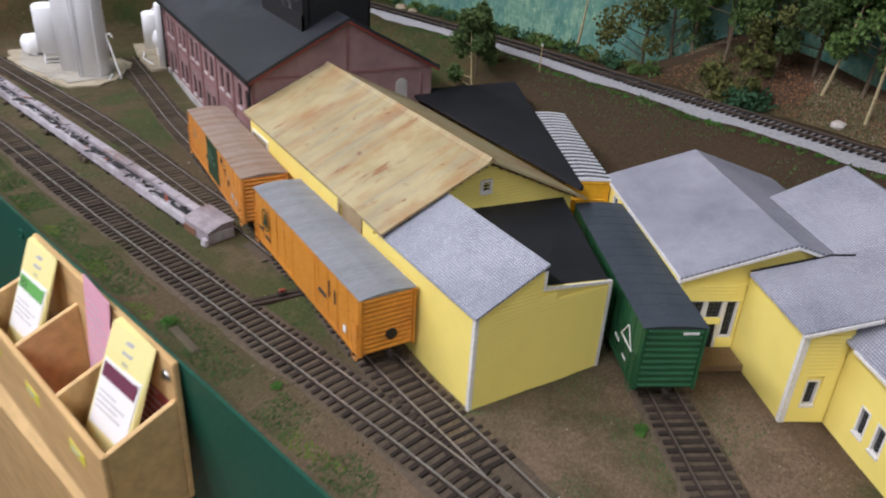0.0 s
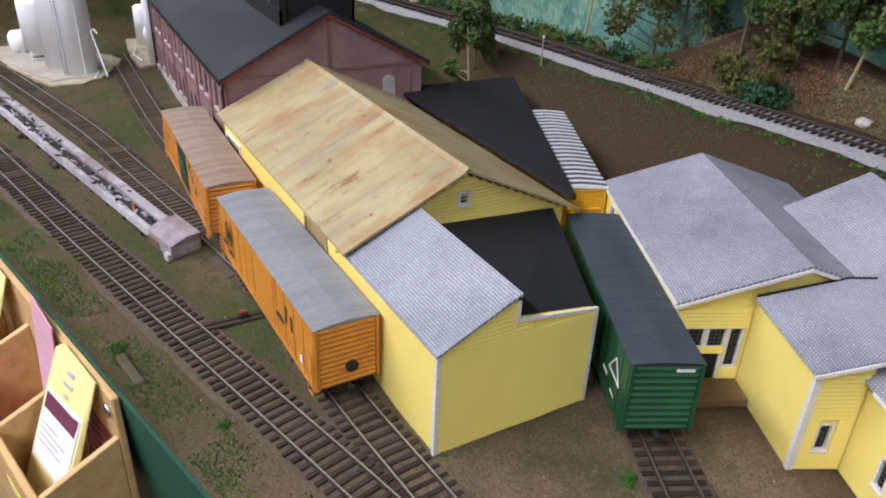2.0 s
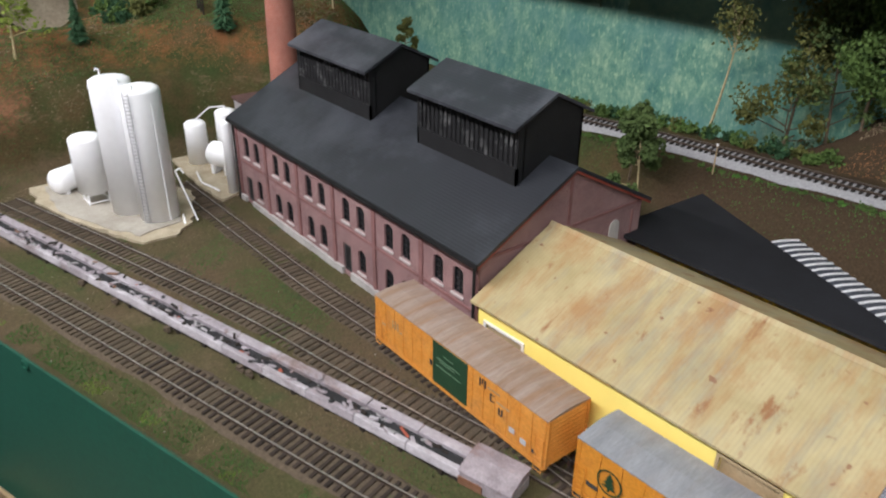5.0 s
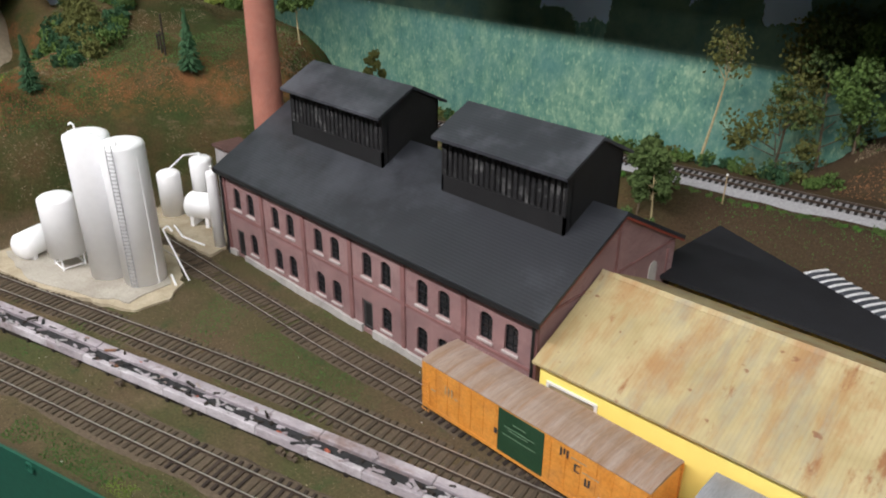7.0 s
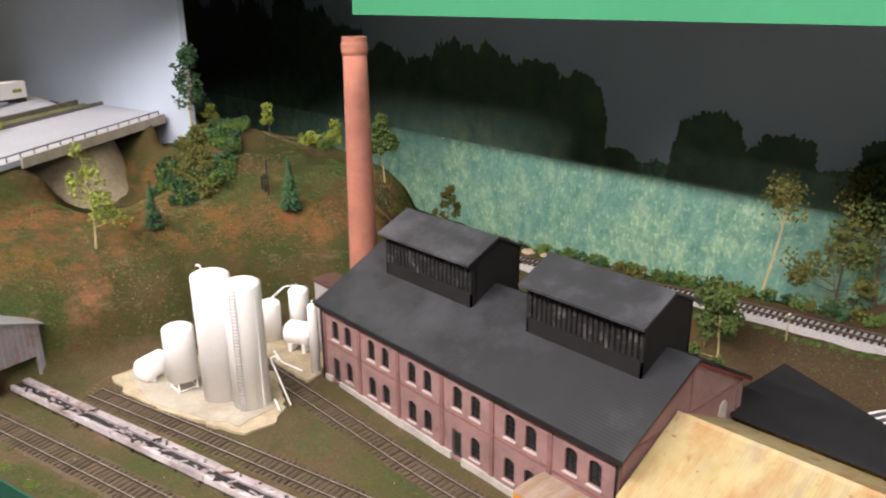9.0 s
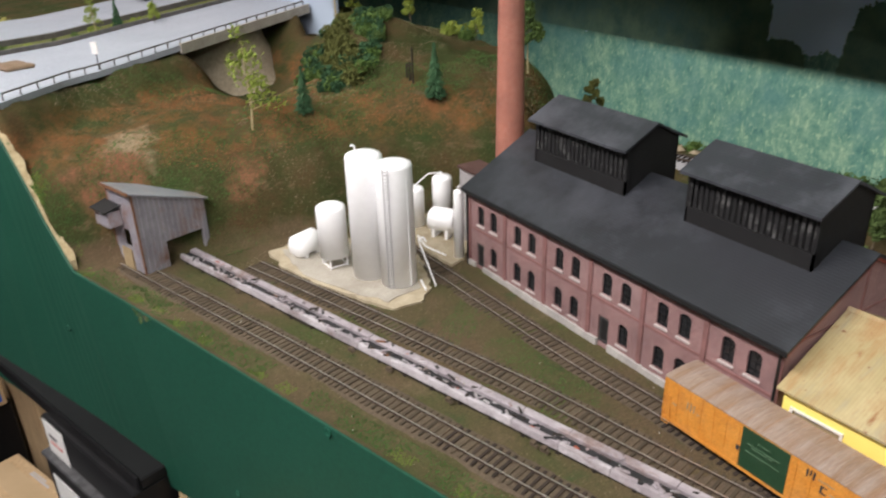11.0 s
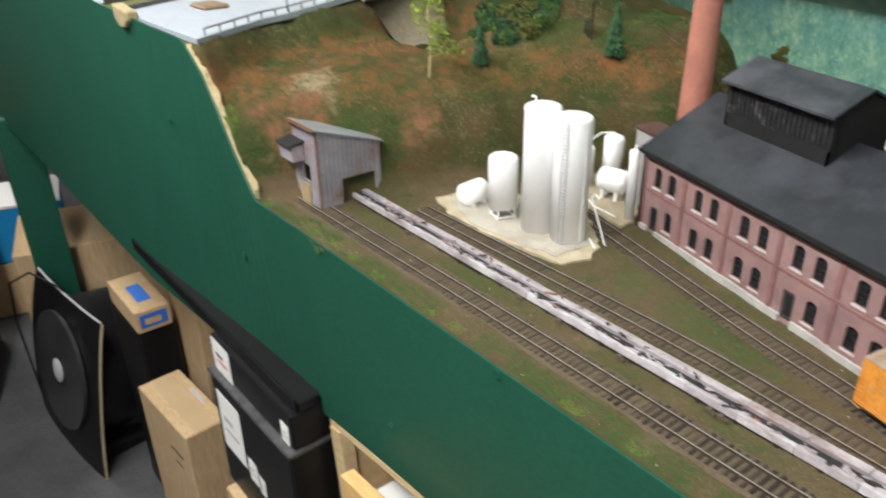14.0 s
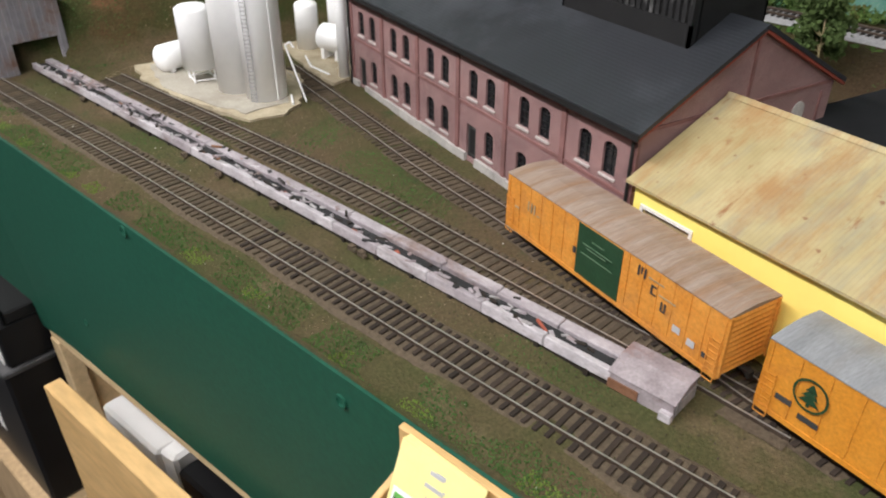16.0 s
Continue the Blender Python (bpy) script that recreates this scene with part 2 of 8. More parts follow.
def rusty_roof():
    """Cream sheet metal with lapped panels, orange-brown rust runs down the slope and small dark blisters."""
    m, nt, b = nodes_of("rusty_sheet_roof")
    base = ramp_node(nt, noise_node(nt, 18, 5, 0.6), [(0.3, (0.35, 0.28, 0.135)), (0.55, (0.45, 0.37, 0.20)), (0.75, (0.34, 0.295, 0.18))])
    runs = ramp_node(nt, noise_node(nt, 30, 8, 0.72, (2.2, 0.35, 1)), [(0.50, (0, 0, 0)), (0.64, (0.55, 0.55, 0.55)), (0.78, (0.9, 0.9, 0.9))])
    col = mix_node(nt, runs, base, (0.33, 0.17, 0.06))
    grey = ramp_node(nt, noise_node(nt, 26, 7, 0.7, (2.4, 0.4, 1)), [(0.5, (0, 0, 0)), (0.7, (0.7, 0.7, 0.7))])
    col = mix_node(nt, grey, col, (0.27, 0.26, 0.20))
    blot = ramp_node(nt, noise_node(nt, 15, 7, 0.7, (1.3, 0.7, 1)), [(0.53, (0, 0, 0)), (0.68, (0.7, 0.7, 0.7))])
    col = mix_node(nt, blot, col, (0.33, 0.16, 0.055))
    deep = ramp_node(nt, noise_node(nt, 30, 6, 0.7, (1.8, 0.7, 1)), [(0.60, (0, 0, 0)), (0.69, (0.85, 0.85, 0.85))])
    col = mix_node(nt, deep, col, (0.24, 0.09, 0.03))
    spots = ramp_node(nt, noise_node(nt, 120, 2, 0.5), [(0.70, (0, 0, 0)), (0.76, (0.8, 0.8, 0.8))])
    col = mix_node(nt, spots, col, (0.2, 0.08, 0.04))
    tc = nt.nodes.new("ShaderNodeTexCoord")
    w = nt.nodes.new("ShaderNodeTexWave")
    w.bands_direction = "X"
    w.inputs["Scale"].default_value = 2 * math.pi / 0.0026 / 20.0
    nt.links.new(tc.outputs["Object"], w.inputs["Vector"])
    line = ramp_node(nt, w.outputs["Fac"], [(0.0, (0.93, 0.93, 0.93)), (0.4, (1, 1, 1))])
    nt.links.new(mix_node(nt, 1.0, col, line, "MULTIPLY"), b.inputs["Base Color"])
    b.inputs["Roughness"].default_value = 0.6
    bump_node(nt, b, w.outputs["Fac"], 0.4, 0.0002)
    return m


GREEN_PAINT = surface("fascia_green_paint", (0.0095, 0.083, 0.051), (0.0118, 0.094, 0.059), 6, 0.55, fine=220, bump=0.06, dist=0.0006)
GROUND = ground_cover()
BACKDROP = painted_backdrop()
YELLOW = surface("yellow_clapboard_paint", (0.87, 0.72, 0.18), (0.89, 0.74, 0.20), 12, 0.6, fine=60, bump=0.03)
WHITE_TRIM = surface("white_trim_paint", (0.72, 0.70, 0.66), (0.8, 0.78, 0.74), 80, 0.6)
BRICK = coursed("mill_brick", (0.172, 0.080, 0.080), (0.24, 0.115, 0.113), (0.31, 0.21, 0.205), 0.0026, 0.0009, 0.0002, axes="sz", tint=(0.35, 0.235, 0.23), scale=28)
BRICK_TRIM = surface("mill_brick_trim", (0.21, 0.095, 0.092), (0.28, 0.14, 0.135), 60, 0.8, c3=(0.16, 0.085, 0.08))
SLATE = striped("black_slate_roof", (0.0125, 0.0145, 0.019), (0.021, 0.0235, 0.030), 0.0026, "Y", 0.5, 0.00008, 16, c3=(0.04, 0.044, 0.054), lines=0.14)
BLACK = surface("matt_black_paint", (0.008, 0.008, 0.009), (0.014, 0.014, 0.015), 40, 0.6)
TAR = surface("tar_paper_roof", (0.0105, 0.011, 0.0135), (0.017, 0.018, 0.022), 25, 0.7, fine=500)
SHINGLE = coursed("grey_shingle_roof", (0.345, 0.36, 0.41), (0.46, 0.475, 0.535), (0.20, 0.21, 0.25), 0.0019, 0.0015, 0.00028, axes="xy", tint=(0.36, 0.37, 0.42), depth=0.0005, scale=14)
RUST_ROOF = rusty_roof()
TANK_WHITE = surface("white_tank_paint", (0.95, 0.96, 0.985), (0.97, 0.975, 0.99), 14, 0.5, fine=120, bump=0.02)
CONCRETE = surface("concrete", (0.36, 0.33, 0.28), (0.46, 0.43, 0.37), 30, 0.9, c3=(0.3, 0.27, 0.22))
SAND = surface("sandy_pad_edge", (0.37, 0.31, 0.21), (0.52, 0.45, 0.33), 60, 0.95, fine=700, bump=0.6, dist=0.001)
ROAD = surface("grey_road_paint", (0.36, 0.39, 0.45), (0.41, 0.44, 0.50), 12, 0.7, fine=400, bump=0.1)
TIE = surface("dark_wooden_tie", (0.026, 0.018, 0.0135), (0.052, 0.036, 0.026), 160, 0.9, fine=900, bump=0.5, dist=0.0008, stretch=(0.2, 1, 1), vary=0.4)
RAIL = surface("rusty_steel_rail", (0.045, 0.03, 0.021), (0.08, 0.057, 0.042), 90, 0.7, 0.2, bump=0.1)
RAIL_HEAD = surface("polished_rail_head", (0.40, 0.375, 0.34), (0.54, 0.51, 0.47), 90, 0.38, 0.6, bump=0.02)
BALLAST = surface("light_grey_ballast", (0.31, 0.31, 0.325), (0.48, 0.48, 0.495), 420, 0.95, fine=900, bump=0.9, dist=0.0015)
ORANGE = surface("orange_car_paint", (0.60, 0.235, 0.022), (0.66, 0.28, 0.035), 60, 0.55, c3=(0.5, 0.19, 0.03))
ORANGE_OLD = surface("weathered_orange_paint", (0.60, 0.23, 0.03), (0.68, 0.30, 0.055), 70, 0.65, c3=(0.45, 0.19, 0.05))
CAR_GREEN = surface("green_car_paint", (0.018, 0.085, 0.035), (0.024, 0.11, 0.045), 60, 0.4)
DOOR_GREEN = surface("dark_green_door_paint", (0.012, 0.045, 0.02), (0.02, 0.06, 0.028), 70, 0.5)
ROOF_GREY = surface("dusty_grey_car_roof", (0.225, 0.23, 0.245), (0.30, 0.305, 0.325), 50, 0.6, c3=(0.25, 0.235, 0.23), stretch=(2, 0.3, 1))
ROOF_RUST = surface("rusty_car_roof", (0.25, 0.15, 0.09), (0.37, 0.30, 0.26), 45, 0.75, c3=(0.30, 0.155, 0.075), stretch=(2.6, 0.22, 1))
ROOF_BLUE = surface("slate_blue_car_roof", (0.052, 0.063, 0.078), (0.066, 0.079, 0.095), 50, 0.5)
SILVER = surface("dark_silver_car_roof", (0.04, 0.045, 0.06), (0.10, 0.11, 0.13), 40, 0.4, 0.2)
SILVER_RIB = surface("bright_silver_rib", (0.75, 0.76, 0.78), (0.82, 0.83, 0.85), 60, 0.4)
CAR_YELLOW = surface("yellow_car_paint", (0.72, 0.36, 0.01), (0.78, 0.42, 0.02), 60, 0.5)
UNDER = surface("grimy_black_underframe", (0.014, 0.011, 0.009), (0.03, 0.022, 0.016), 200, 0.8)
WEATHERED = surface("weathered_grey_metal", (0.26, 0.245, 0.25), (0.40, 0.385, 0.39), 50, 0.7, c3=(0.22, 0.11, 0.06), stretch=(1, 1, 0.25))
CONVEYOR = surface("chalky_lilac_grey_paint", (0.27, 0.235, 0.255), (0.45, 0.41, 0.44), 70, 0.8, c3=(0.19, 0.12, 0.10), stretch=(0.5, 1, 1))
BELT = surface("black_rubber_belt", (0.015, 0.015, 0.016), (0.03, 0.03, 0.032), 90, 0.7)
CHIMNEY = coursed("chimney_brick", (0.34, 0.105, 0.07), (0.40, 0.135, 0.09), (0.42, 0.2, 0.15), 0.0028, 0.001, 0.0002, axes="sz", scale=25)
GLASS = surface("dark_window_pane", (0.012, 0.013, 0.015), (0.02, 0.022, 0.025), 60, 0.15, bump=0.0)
PLY = surface("birch_plywood", (0.62, 0.385, 0.155), (0.70, 0.465, 0.21), 14, 0.6, fine=120, bump=0.08, stretch=(0.2, 1, 1))
PINE = surface("pale_pine_board", (0.55, 0.40, 0.22), (0.66, 0.5, 0.3), 12, 0.6, fine=100, bump=0.1, stretch=(0.15, 1, 1))
CARD_YELLOW = surface("yellow_card", (0.80, 0.72, 0.30), (0.84, 0.76, 0.36), 20, 0.8, bump=0.02)
CARD_WHITE = surface("white_paper", (0.78, 0.77, 0.76), (0.82, 0.81, 0.8), 20, 0.8, bump=0.02)
CARD_PINK = surface("pink_card", (0.72, 0.36, 0.46), (0.76, 0.42, 0.5), 20, 0.8, bump=0.02)
PRINT_GREEN = surface("green_print", (0.12, 0.36, 0.08), (0.14, 0.4, 0.1), 40, 0.8, bump=0.02)
PRINT_PLUM = surface("plum_print", (0.13, 0.03, 0.06), (0.16, 0.04, 0.07), 40, 0.8, bump=0.02)
PRINT_DARK = surface("dark_print", (0.03, 0.03, 0.03), (0.05, 0.05, 0.05), 40, 0.8, bump=0.02)
PRINT_GREY = surface("grey_print", (0.4, 0.4, 0.42), (0.46, 0.46, 0.48), 40, 0.8, bump=0.02)
PRINT_RED = surface("red_print", (0.5, 0.05, 0.04), (0.55, 0.07, 0.05), 40, 0.8, bump=0.02)
PRINT_BLUE = surface("blue_print", (0.03, 0.12, 0.45), (0.04, 0.14, 0.5), 40, 0.8, bump=0.02)
KRAFT = surface("brown_cardboard", (0.47, 0.325, 0.18), (0.54, 0.385, 0.23), 9, 0.85, fine=150, bump=0.06, stretch=(1, 1, 0.15))
DOOR_TAN = surface("weathered_tan_wood", (0.33, 0.24, 0.13), (0.42, 0.32, 0.19), 60, 0.8)
BLACK_PLASTIC = surface("black_plastic", (0.006, 0.006, 0.007), (0.009, 0.009, 0.010), 20, 0.42, bump=0.03, spec=0.25)
BLUE_PLASTIC = surface("bright_blue_box", (0.01, 0.24, 0.58), (0.015, 0.28, 0.64), 10, 0.5, bump=0.02)
ORANGE_PLASTIC = surface("orange_plastic", (0.72, 0.13, 0.01), (0.78, 0.17, 0.015), 10, 0.4, bump=0.02)
FLOOR = surface("grey_concrete_floor", (0.062, 0.062, 0.068), (0.105, 0.105, 0.112), 4, 0.7, fine=90, bump=0.1)
ROOM_PAINT = surface("room_wall_paint", (0.50, 0.50, 0.52), (0.54, 0.54, 0.56), 3, 0.8, fine=80, bump=0.05)
CEILING = surface("white_ceiling_paint", (0.8, 0.8, 0.79), (0.84, 0.84, 0.83), 3, 0.9, fine=80, bump=0.05)
BARK = surface("grey_brown_bark", (0.10, 0.07, 0.045), (0.18, 0.14, 0.09), 250, 0.9)
BIRCH_BARK = surface("pale_twisted_bark", (0.40, 0.32, 0.16), (0.52, 0.44, 0.26), 200, 0.9)
LEAF_MID = surface("mid_green_leaf", (0.05, 0.10, 0.022), (0.10, 0.165, 0.034), 120, 0.8, bump=0.0, vary=0.2)
LEAF_DARK = surface("dark_green_leaf", (0.02, 0.065, 0.025), (0.038, 0.10, 0.042), 120, 0.85, bump=0.0, vary=0.15)
LEAF_LIME = surface("lime_green_leaf", (0.20, 0.27, 0.04), (0.27, 0.33, 0.06), 120, 0.8, bump=0.0)
LEAF_OLIVE = surface("olive_leaf", (0.075, 0.085, 0.02), (0.12, 0.125, 0.03), 120, 0.85, bump=0.0)
LEAF_RUST = surface("rusty_leaf_litter", (0.19, 0.08, 0.032), (0.31, 0.145, 0.06), 120, 0.9, bump=0.0)
ROCK = surface("tan_rock_plaster", (0.30, 0.24, 0.16), (0.42, 0.35, 0.25), 30, 0.9, fine=200, bump=0.5, dist=0.002)
FOAM = surface("raw_tan_foam", (0.34, 0.26, 0.14), (0.5, 0.42, 0.26), 90, 0.95, fine=500, bump=0.7, dist=0.001)
TIE_FADED = surface("earth_dusted_tie", (0.068, 0.051, 0.034), (0.108, 0.082, 0.054), 160, 0.95, fine=900, bump=0.5, dist=0.0008, stretch=(0.2, 1, 1), vary=0.35)
GRAVEL_BROWN = surface("brown_ballast_bed", (0.082, 0.06, 0.040), (0.135, 0.102, 0.068), 300, 0.95, fine=900, bump=0.9, dist=0.0012)


# ---- mesh helpers ----
def cuboid(bm, x0, x1, y0, y1, z0, z1, m=None):
    vs = [bm.verts.new((x, y, z)) for z in (z0, z1) for x, y in ((x0, y0), (x1, y0), (x1, y1), (x0, y1))]
    if m:
        for v in vs:
            v.co = m @ v.co
    for f in ((3, 2, 1, 0), (4, 5, 6, 7), (0, 1, 5, 4), (1, 2, 6, 5), (2, 3, 7, 6), (3, 0, 4, 7)):
        bm.faces.new([vs[i] for i in f])
    return vs


def prism(bm, pts, axis, lo, hi, m=None):
    """A polygon, given in the other two axes in their order, drawn out along an axis."""
    def place(a, b, c):
        p = {"x": (c, a, b), "y": (a, c, b), "z": (a, b, c)}[axis]
        return m @ Vector(p) if m else Vector(p)
    lower = [bm.verts.new(place(a, b, lo)) for a, b in pts]
    upper = [bm.verts.new(place(a, b, hi)) for a, b in pts]
    n = len(pts)
    bm.faces.new(list(reversed(lower)))
    bm.faces.new(upper)
    for i in range(n):
        bm.faces.new([lower[i], lower[(i + 1) % n], upper[(i + 1) % n], upper[i]])


def rod(bm, p, q, r, r2=None, n=8, caps=True):
    p, q = Vector(p), Vector(q)
    r2 = r if r2 is None else r2
    d = (q - p).normalized()
    a = d.orthogonal().normalized()
    b = d.cross(a)
    rings = [[bm.verts.new(o + (a * math.cos(2 * math.pi * i / n) + b * math.sin(2 * math.pi * i / n)) * s) for i in range(n)] for o, s in ((p, r), (q, r2))]
    for i in range(n):
        bm.faces.new([rings[0][i], rings[0][(i + 1) % n], rings[1][(i + 1) % n], rings[1][i]])
    if caps:
        bm.faces.new(list(reversed(rings[0])))
        bm.faces.new(rings[1])


def lathe(bm, profile, n=24, centre=(0, 0, 0), m=None):
    """Rings of (radius, z) round the z axis, closed at both ends."""
    rings = []
    for r, z in profile:
        ring = [Vector((centre[0] + r * math.cos(2 * math.pi * i / n), centre[1] + r * math.sin(2 * math.pi * i / n), centre[2] + z)) for i in range(n)]
        rings.append([bm.verts.new(m @ v if m else v) for v in ring])
    for a, b in zip(rings, rings[1:]):
        for i in range(n):
            bm.faces.new([a[i], a[(i + 1) % n], b[(i + 1) % n], b[i]])
    bm.faces.new(list(reversed(rings[0])))
    bm.faces.new(rings[-1])


def pipe(bm, pts, r, n=6):
    for p, q in zip(pts, pts[1:]):
        rod(bm, p, q, r, n=n)


def link(name, bm, material, bevel=0.0, smooth=False):
    bmesh.ops.recalc_face_normals(bm, faces=bm.faces[:])
    if bevel:
        bmesh.ops.bevel(bm, geom=bm.edges[:], offset=bevel, segments=1, affect="EDGES", clamp_overlap=True)
    data = bpy.data.meshes.new(name)
    bm.to_mesh(data)
    bm.free()
    data.materials.append(material)
    if smooth:
        data.polygons.foreach_set("use_smooth", [True] * len(data.polygons))
    return data


def part(name, bm, material, parent, label="", bevel=0.0, smooth=False):
    ob = new(name, link(name, bm, material, bevel, smooth))
    ob.parent = parent
    if label:
        ob["label"] = label
    return ob


def thing(name, m, label, category, group="", kind=""):
    ob = new(name)
    ob.empty_display_size = 0.01
    ob.matrix_world = m
    return tagged(ob, label, category, group, kind)


def single(name, bm, material, label, category, kind="", group="", bevel=0.0, smooth=False):
    return tagged(new(name, link(name, bm, material, bevel, smooth)), label, category, group, kind)


def B():
    return bmesh.new()


def smoothstep(a, b, v):
    t = min(1.0, max(0.0, (v - a) / (b - a)))
    return t * t * (3 - 2 * t)


def lerp_line(pts, x):
    if x <= pts[0][0]:
        (x0, y0), (x1, y1) = pts[0], pts[1]
    elif x >= pts[-1][0]:
        (x0, y0), (x1, y1) = pts[-2], pts[-1]
    else:
        for (x0, y0), (x1, y1) in zip(pts, pts[1:]):
            if x0 <= x <= x1:
                break
    return y0 + (y1 - y0) * (x - x0) / (x1 - x0)


# ---- plan of the layout ----
EDGE = [(-4.3, -1.135), (-1.07, -0.067), (0.9, 0.504)]
MAINLINE = [(-1.35, 0.47), (-1.12, 0.535), (-0.95, 0.575), (-0.80, 0.612), (-0.64, 0.648), (-0.45, 0.677), (-0.22, 0.72), (0.1, 0.775), (0.5, 0.84)]
ROAD_EDGE = [(-1.268, -0.133), (-1.372, -0.032), (-1.465, 0.145), (-1.575, 0.368)]
MAIN_Z = 0.0695
BACK_Y = 0.80


def front_y(x):
    return lerp_line(EDGE, x)


def main_y(x):
    return lerp_line(MAINLINE, x)


def road_x(y):
    return lerp_line([(b, a) for a, b in ROAD_EDGE], y)


def road_rise(y):
    """The highway climbs gently towards the bridge."""
    return -0.004 + 0.079 * min(max(0.0, y), 0.45)


FOOT = [(-1.0, -1.33), (-0.12, -1.165), (-0.05, -1.145), (0.02, -1.12), (0.10, -1.105), (0.15, -1.10), (0.20, -1.085), (0.26, -1.082), (0.31, -1.078), (0.36, -1.045), (0.40, -1.00), (0.46, -0.99), (0.52, -1.04), (0.58, -1.10), (0.66, -1.20), (0.8, -1.36), (0.9, -1.45)]


def land(x, y, rough=True):
    """The height of the scenery shell."""
    z = 0.0
    if y > 0.42:
        my = main_y(x) - 0.034
        z = (MAIN_Z - 0.003) * smoothstep(my - 0.11, my - 0.004, y)
        bank = smoothstep(-0.58, -0.44, x)
        z += bank * 0.62 * max(0.0, y - (main_y(x) + 0.035)) * smoothstep(0, 0.03, y - main_y(x) - 0.035)
    d = lerp_line(FOOT, y) - x
    if d > 0:
        hill = 0.136 * (1 - math.exp(-d / 0.046)) * smoothstep(0, 0.03, d)
        hill += 0.055 * math.exp(-((x + 1.37) ** 2 + (y - 0.40) ** 2) / 0.014)
        near_main = math.exp(-((y - main_y(x)) / 0.05) ** 2) * smoothstep(-1.16, -1.02, x)
        hill += 0.026 * smoothstep(0.12, 0.6, y)
        hill = hill * (1 - near_main) + (MAIN_Z - 0.003) * near_main
        z = max(z, hill)
        e = road_x(y) - x
        bank = smoothstep(-0.055, 0.0, e)
        ravine = math.exp(-((x + 1.47) / 0.15) ** 2 - ((y - 0.245) / 0.082) ** 4)
        z = z + (0.172 + road_rise(y) - z) * bank if y < 0.37 else z
        z = z * (1 - ravine) + 0.088 * ravine
        if x < -1.56:
            z = min(z, 0.170 + road_rise(y))
        if x < -1.9:
            z = min(z, fascia_top(x) - 0.003 + 0.25 * max(0.0, y - front_y(x) - 0.02))
    if x < -0.44 and y > 0.5:
        # behind the main line the scenery falls away towards the backdrop
        rim = lerp_line([(-1.3, 0.108), (-1.05, 0.101), (-0.94, 0.079), (-0.88, 0.068), (-0.44, 0.068)], x)
        fall = rim - 1.15 * (y - max(0.62, main_y(x) + 0.055)) + 0.25 * smoothstep(-0.56, -0.45, x)
        z = min(z, max(fall, -0.010))
    if rough:
        z += 0.0022 * noise.noise((x * 22, y * 22, 0.3)) + (0.007 if d > 0.02 else 0.0) * (noise.noise((x * 14, y * 14, 4.2)) + 0.7 * noise.noise((x * 38, y * 38, 2.2)))
        z -= 0.002 * 0.3
    return z


def fascia_top(x):
    return lerp_line([(-4.3, 0.17), (-3.1, 0.155), (-2.85, 0.123), (-2.6, 0.114), (-2.38, 0.125), (-2.2, 0.155), (-2.1, 0.187), (-2.0, 0.245), (-1.86, 0.285), (-1.79, 0.258), (-1.75, 0.196), (-1.57, 0.178), (-1.30, 0.173), (-1.257, 0.138), (-1.229, 0.099), (-1.201, 0.055), (-1.160, 0.004), (-1.09, 0.002), (0.9, 0.002)], x)

# ---- the shell: ground, fascia, backdrop, room ----
def build_ground():
    nx, ny = 340, 118
    x0, x1 = -3.2, 0.75
    verts, faces = [], []
    xs = []
    for i in range(nx):
        t = i / (nx - 1)
        xs.append(x0 + (-1.75 - x0) * t / 0.12 if t < 0.12 else -1.75 + (x1 + 1.75) * (t - 0.12) / 0.88)
    for i, x in enumerate(xs):
        a = front_y(x) - 0.0004
        for j in range(ny):
            v = j / (ny - 1)
            y = a + (BACK_Y + 0.03 - a) * v
            z = land(x, y)
            if j == 0:
                z = fascia_top(x) + 0.0006 if x > -1.15 else min(z, fascia_top(x) - 0.002)
            verts.append((x, y, z))
    for i in range(nx - 1):
        for j in range(ny - 1):
            a = i * ny + j
            faces.append((a, a + ny, a + ny + 1, a + 1))
    data = bpy.data.meshes.new("ground")
    data.from_pydata(verts, [], faces)
    data.materials.append(GROUND)
    data.polygons.foreach_set("use_smooth", [True] * len(data.polygons))
    return tagged(new("ground", data), "scenic ground of brown soil, olive turf and rusty leaf litter", "ground", kind="structure")


build_ground()


def fascia_low(x):
    return lerp_line([(-4.3, -0.25), (-2.4, -0.26), (-1.8, -0.293), (-1.55, -0.308), (-1.33, -0.311), (-1.1, -0.289), (-0.978, -0.273), (-0.819, -0.257), (-0.703, -0.244), (-0.3, -0.21), (0.9, -0.2)], x)


def fascia_lean(x):
    """How far the lower edge of the board is set back."""
    return 0.024 * smoothstep(-1.7, -1.15, x)


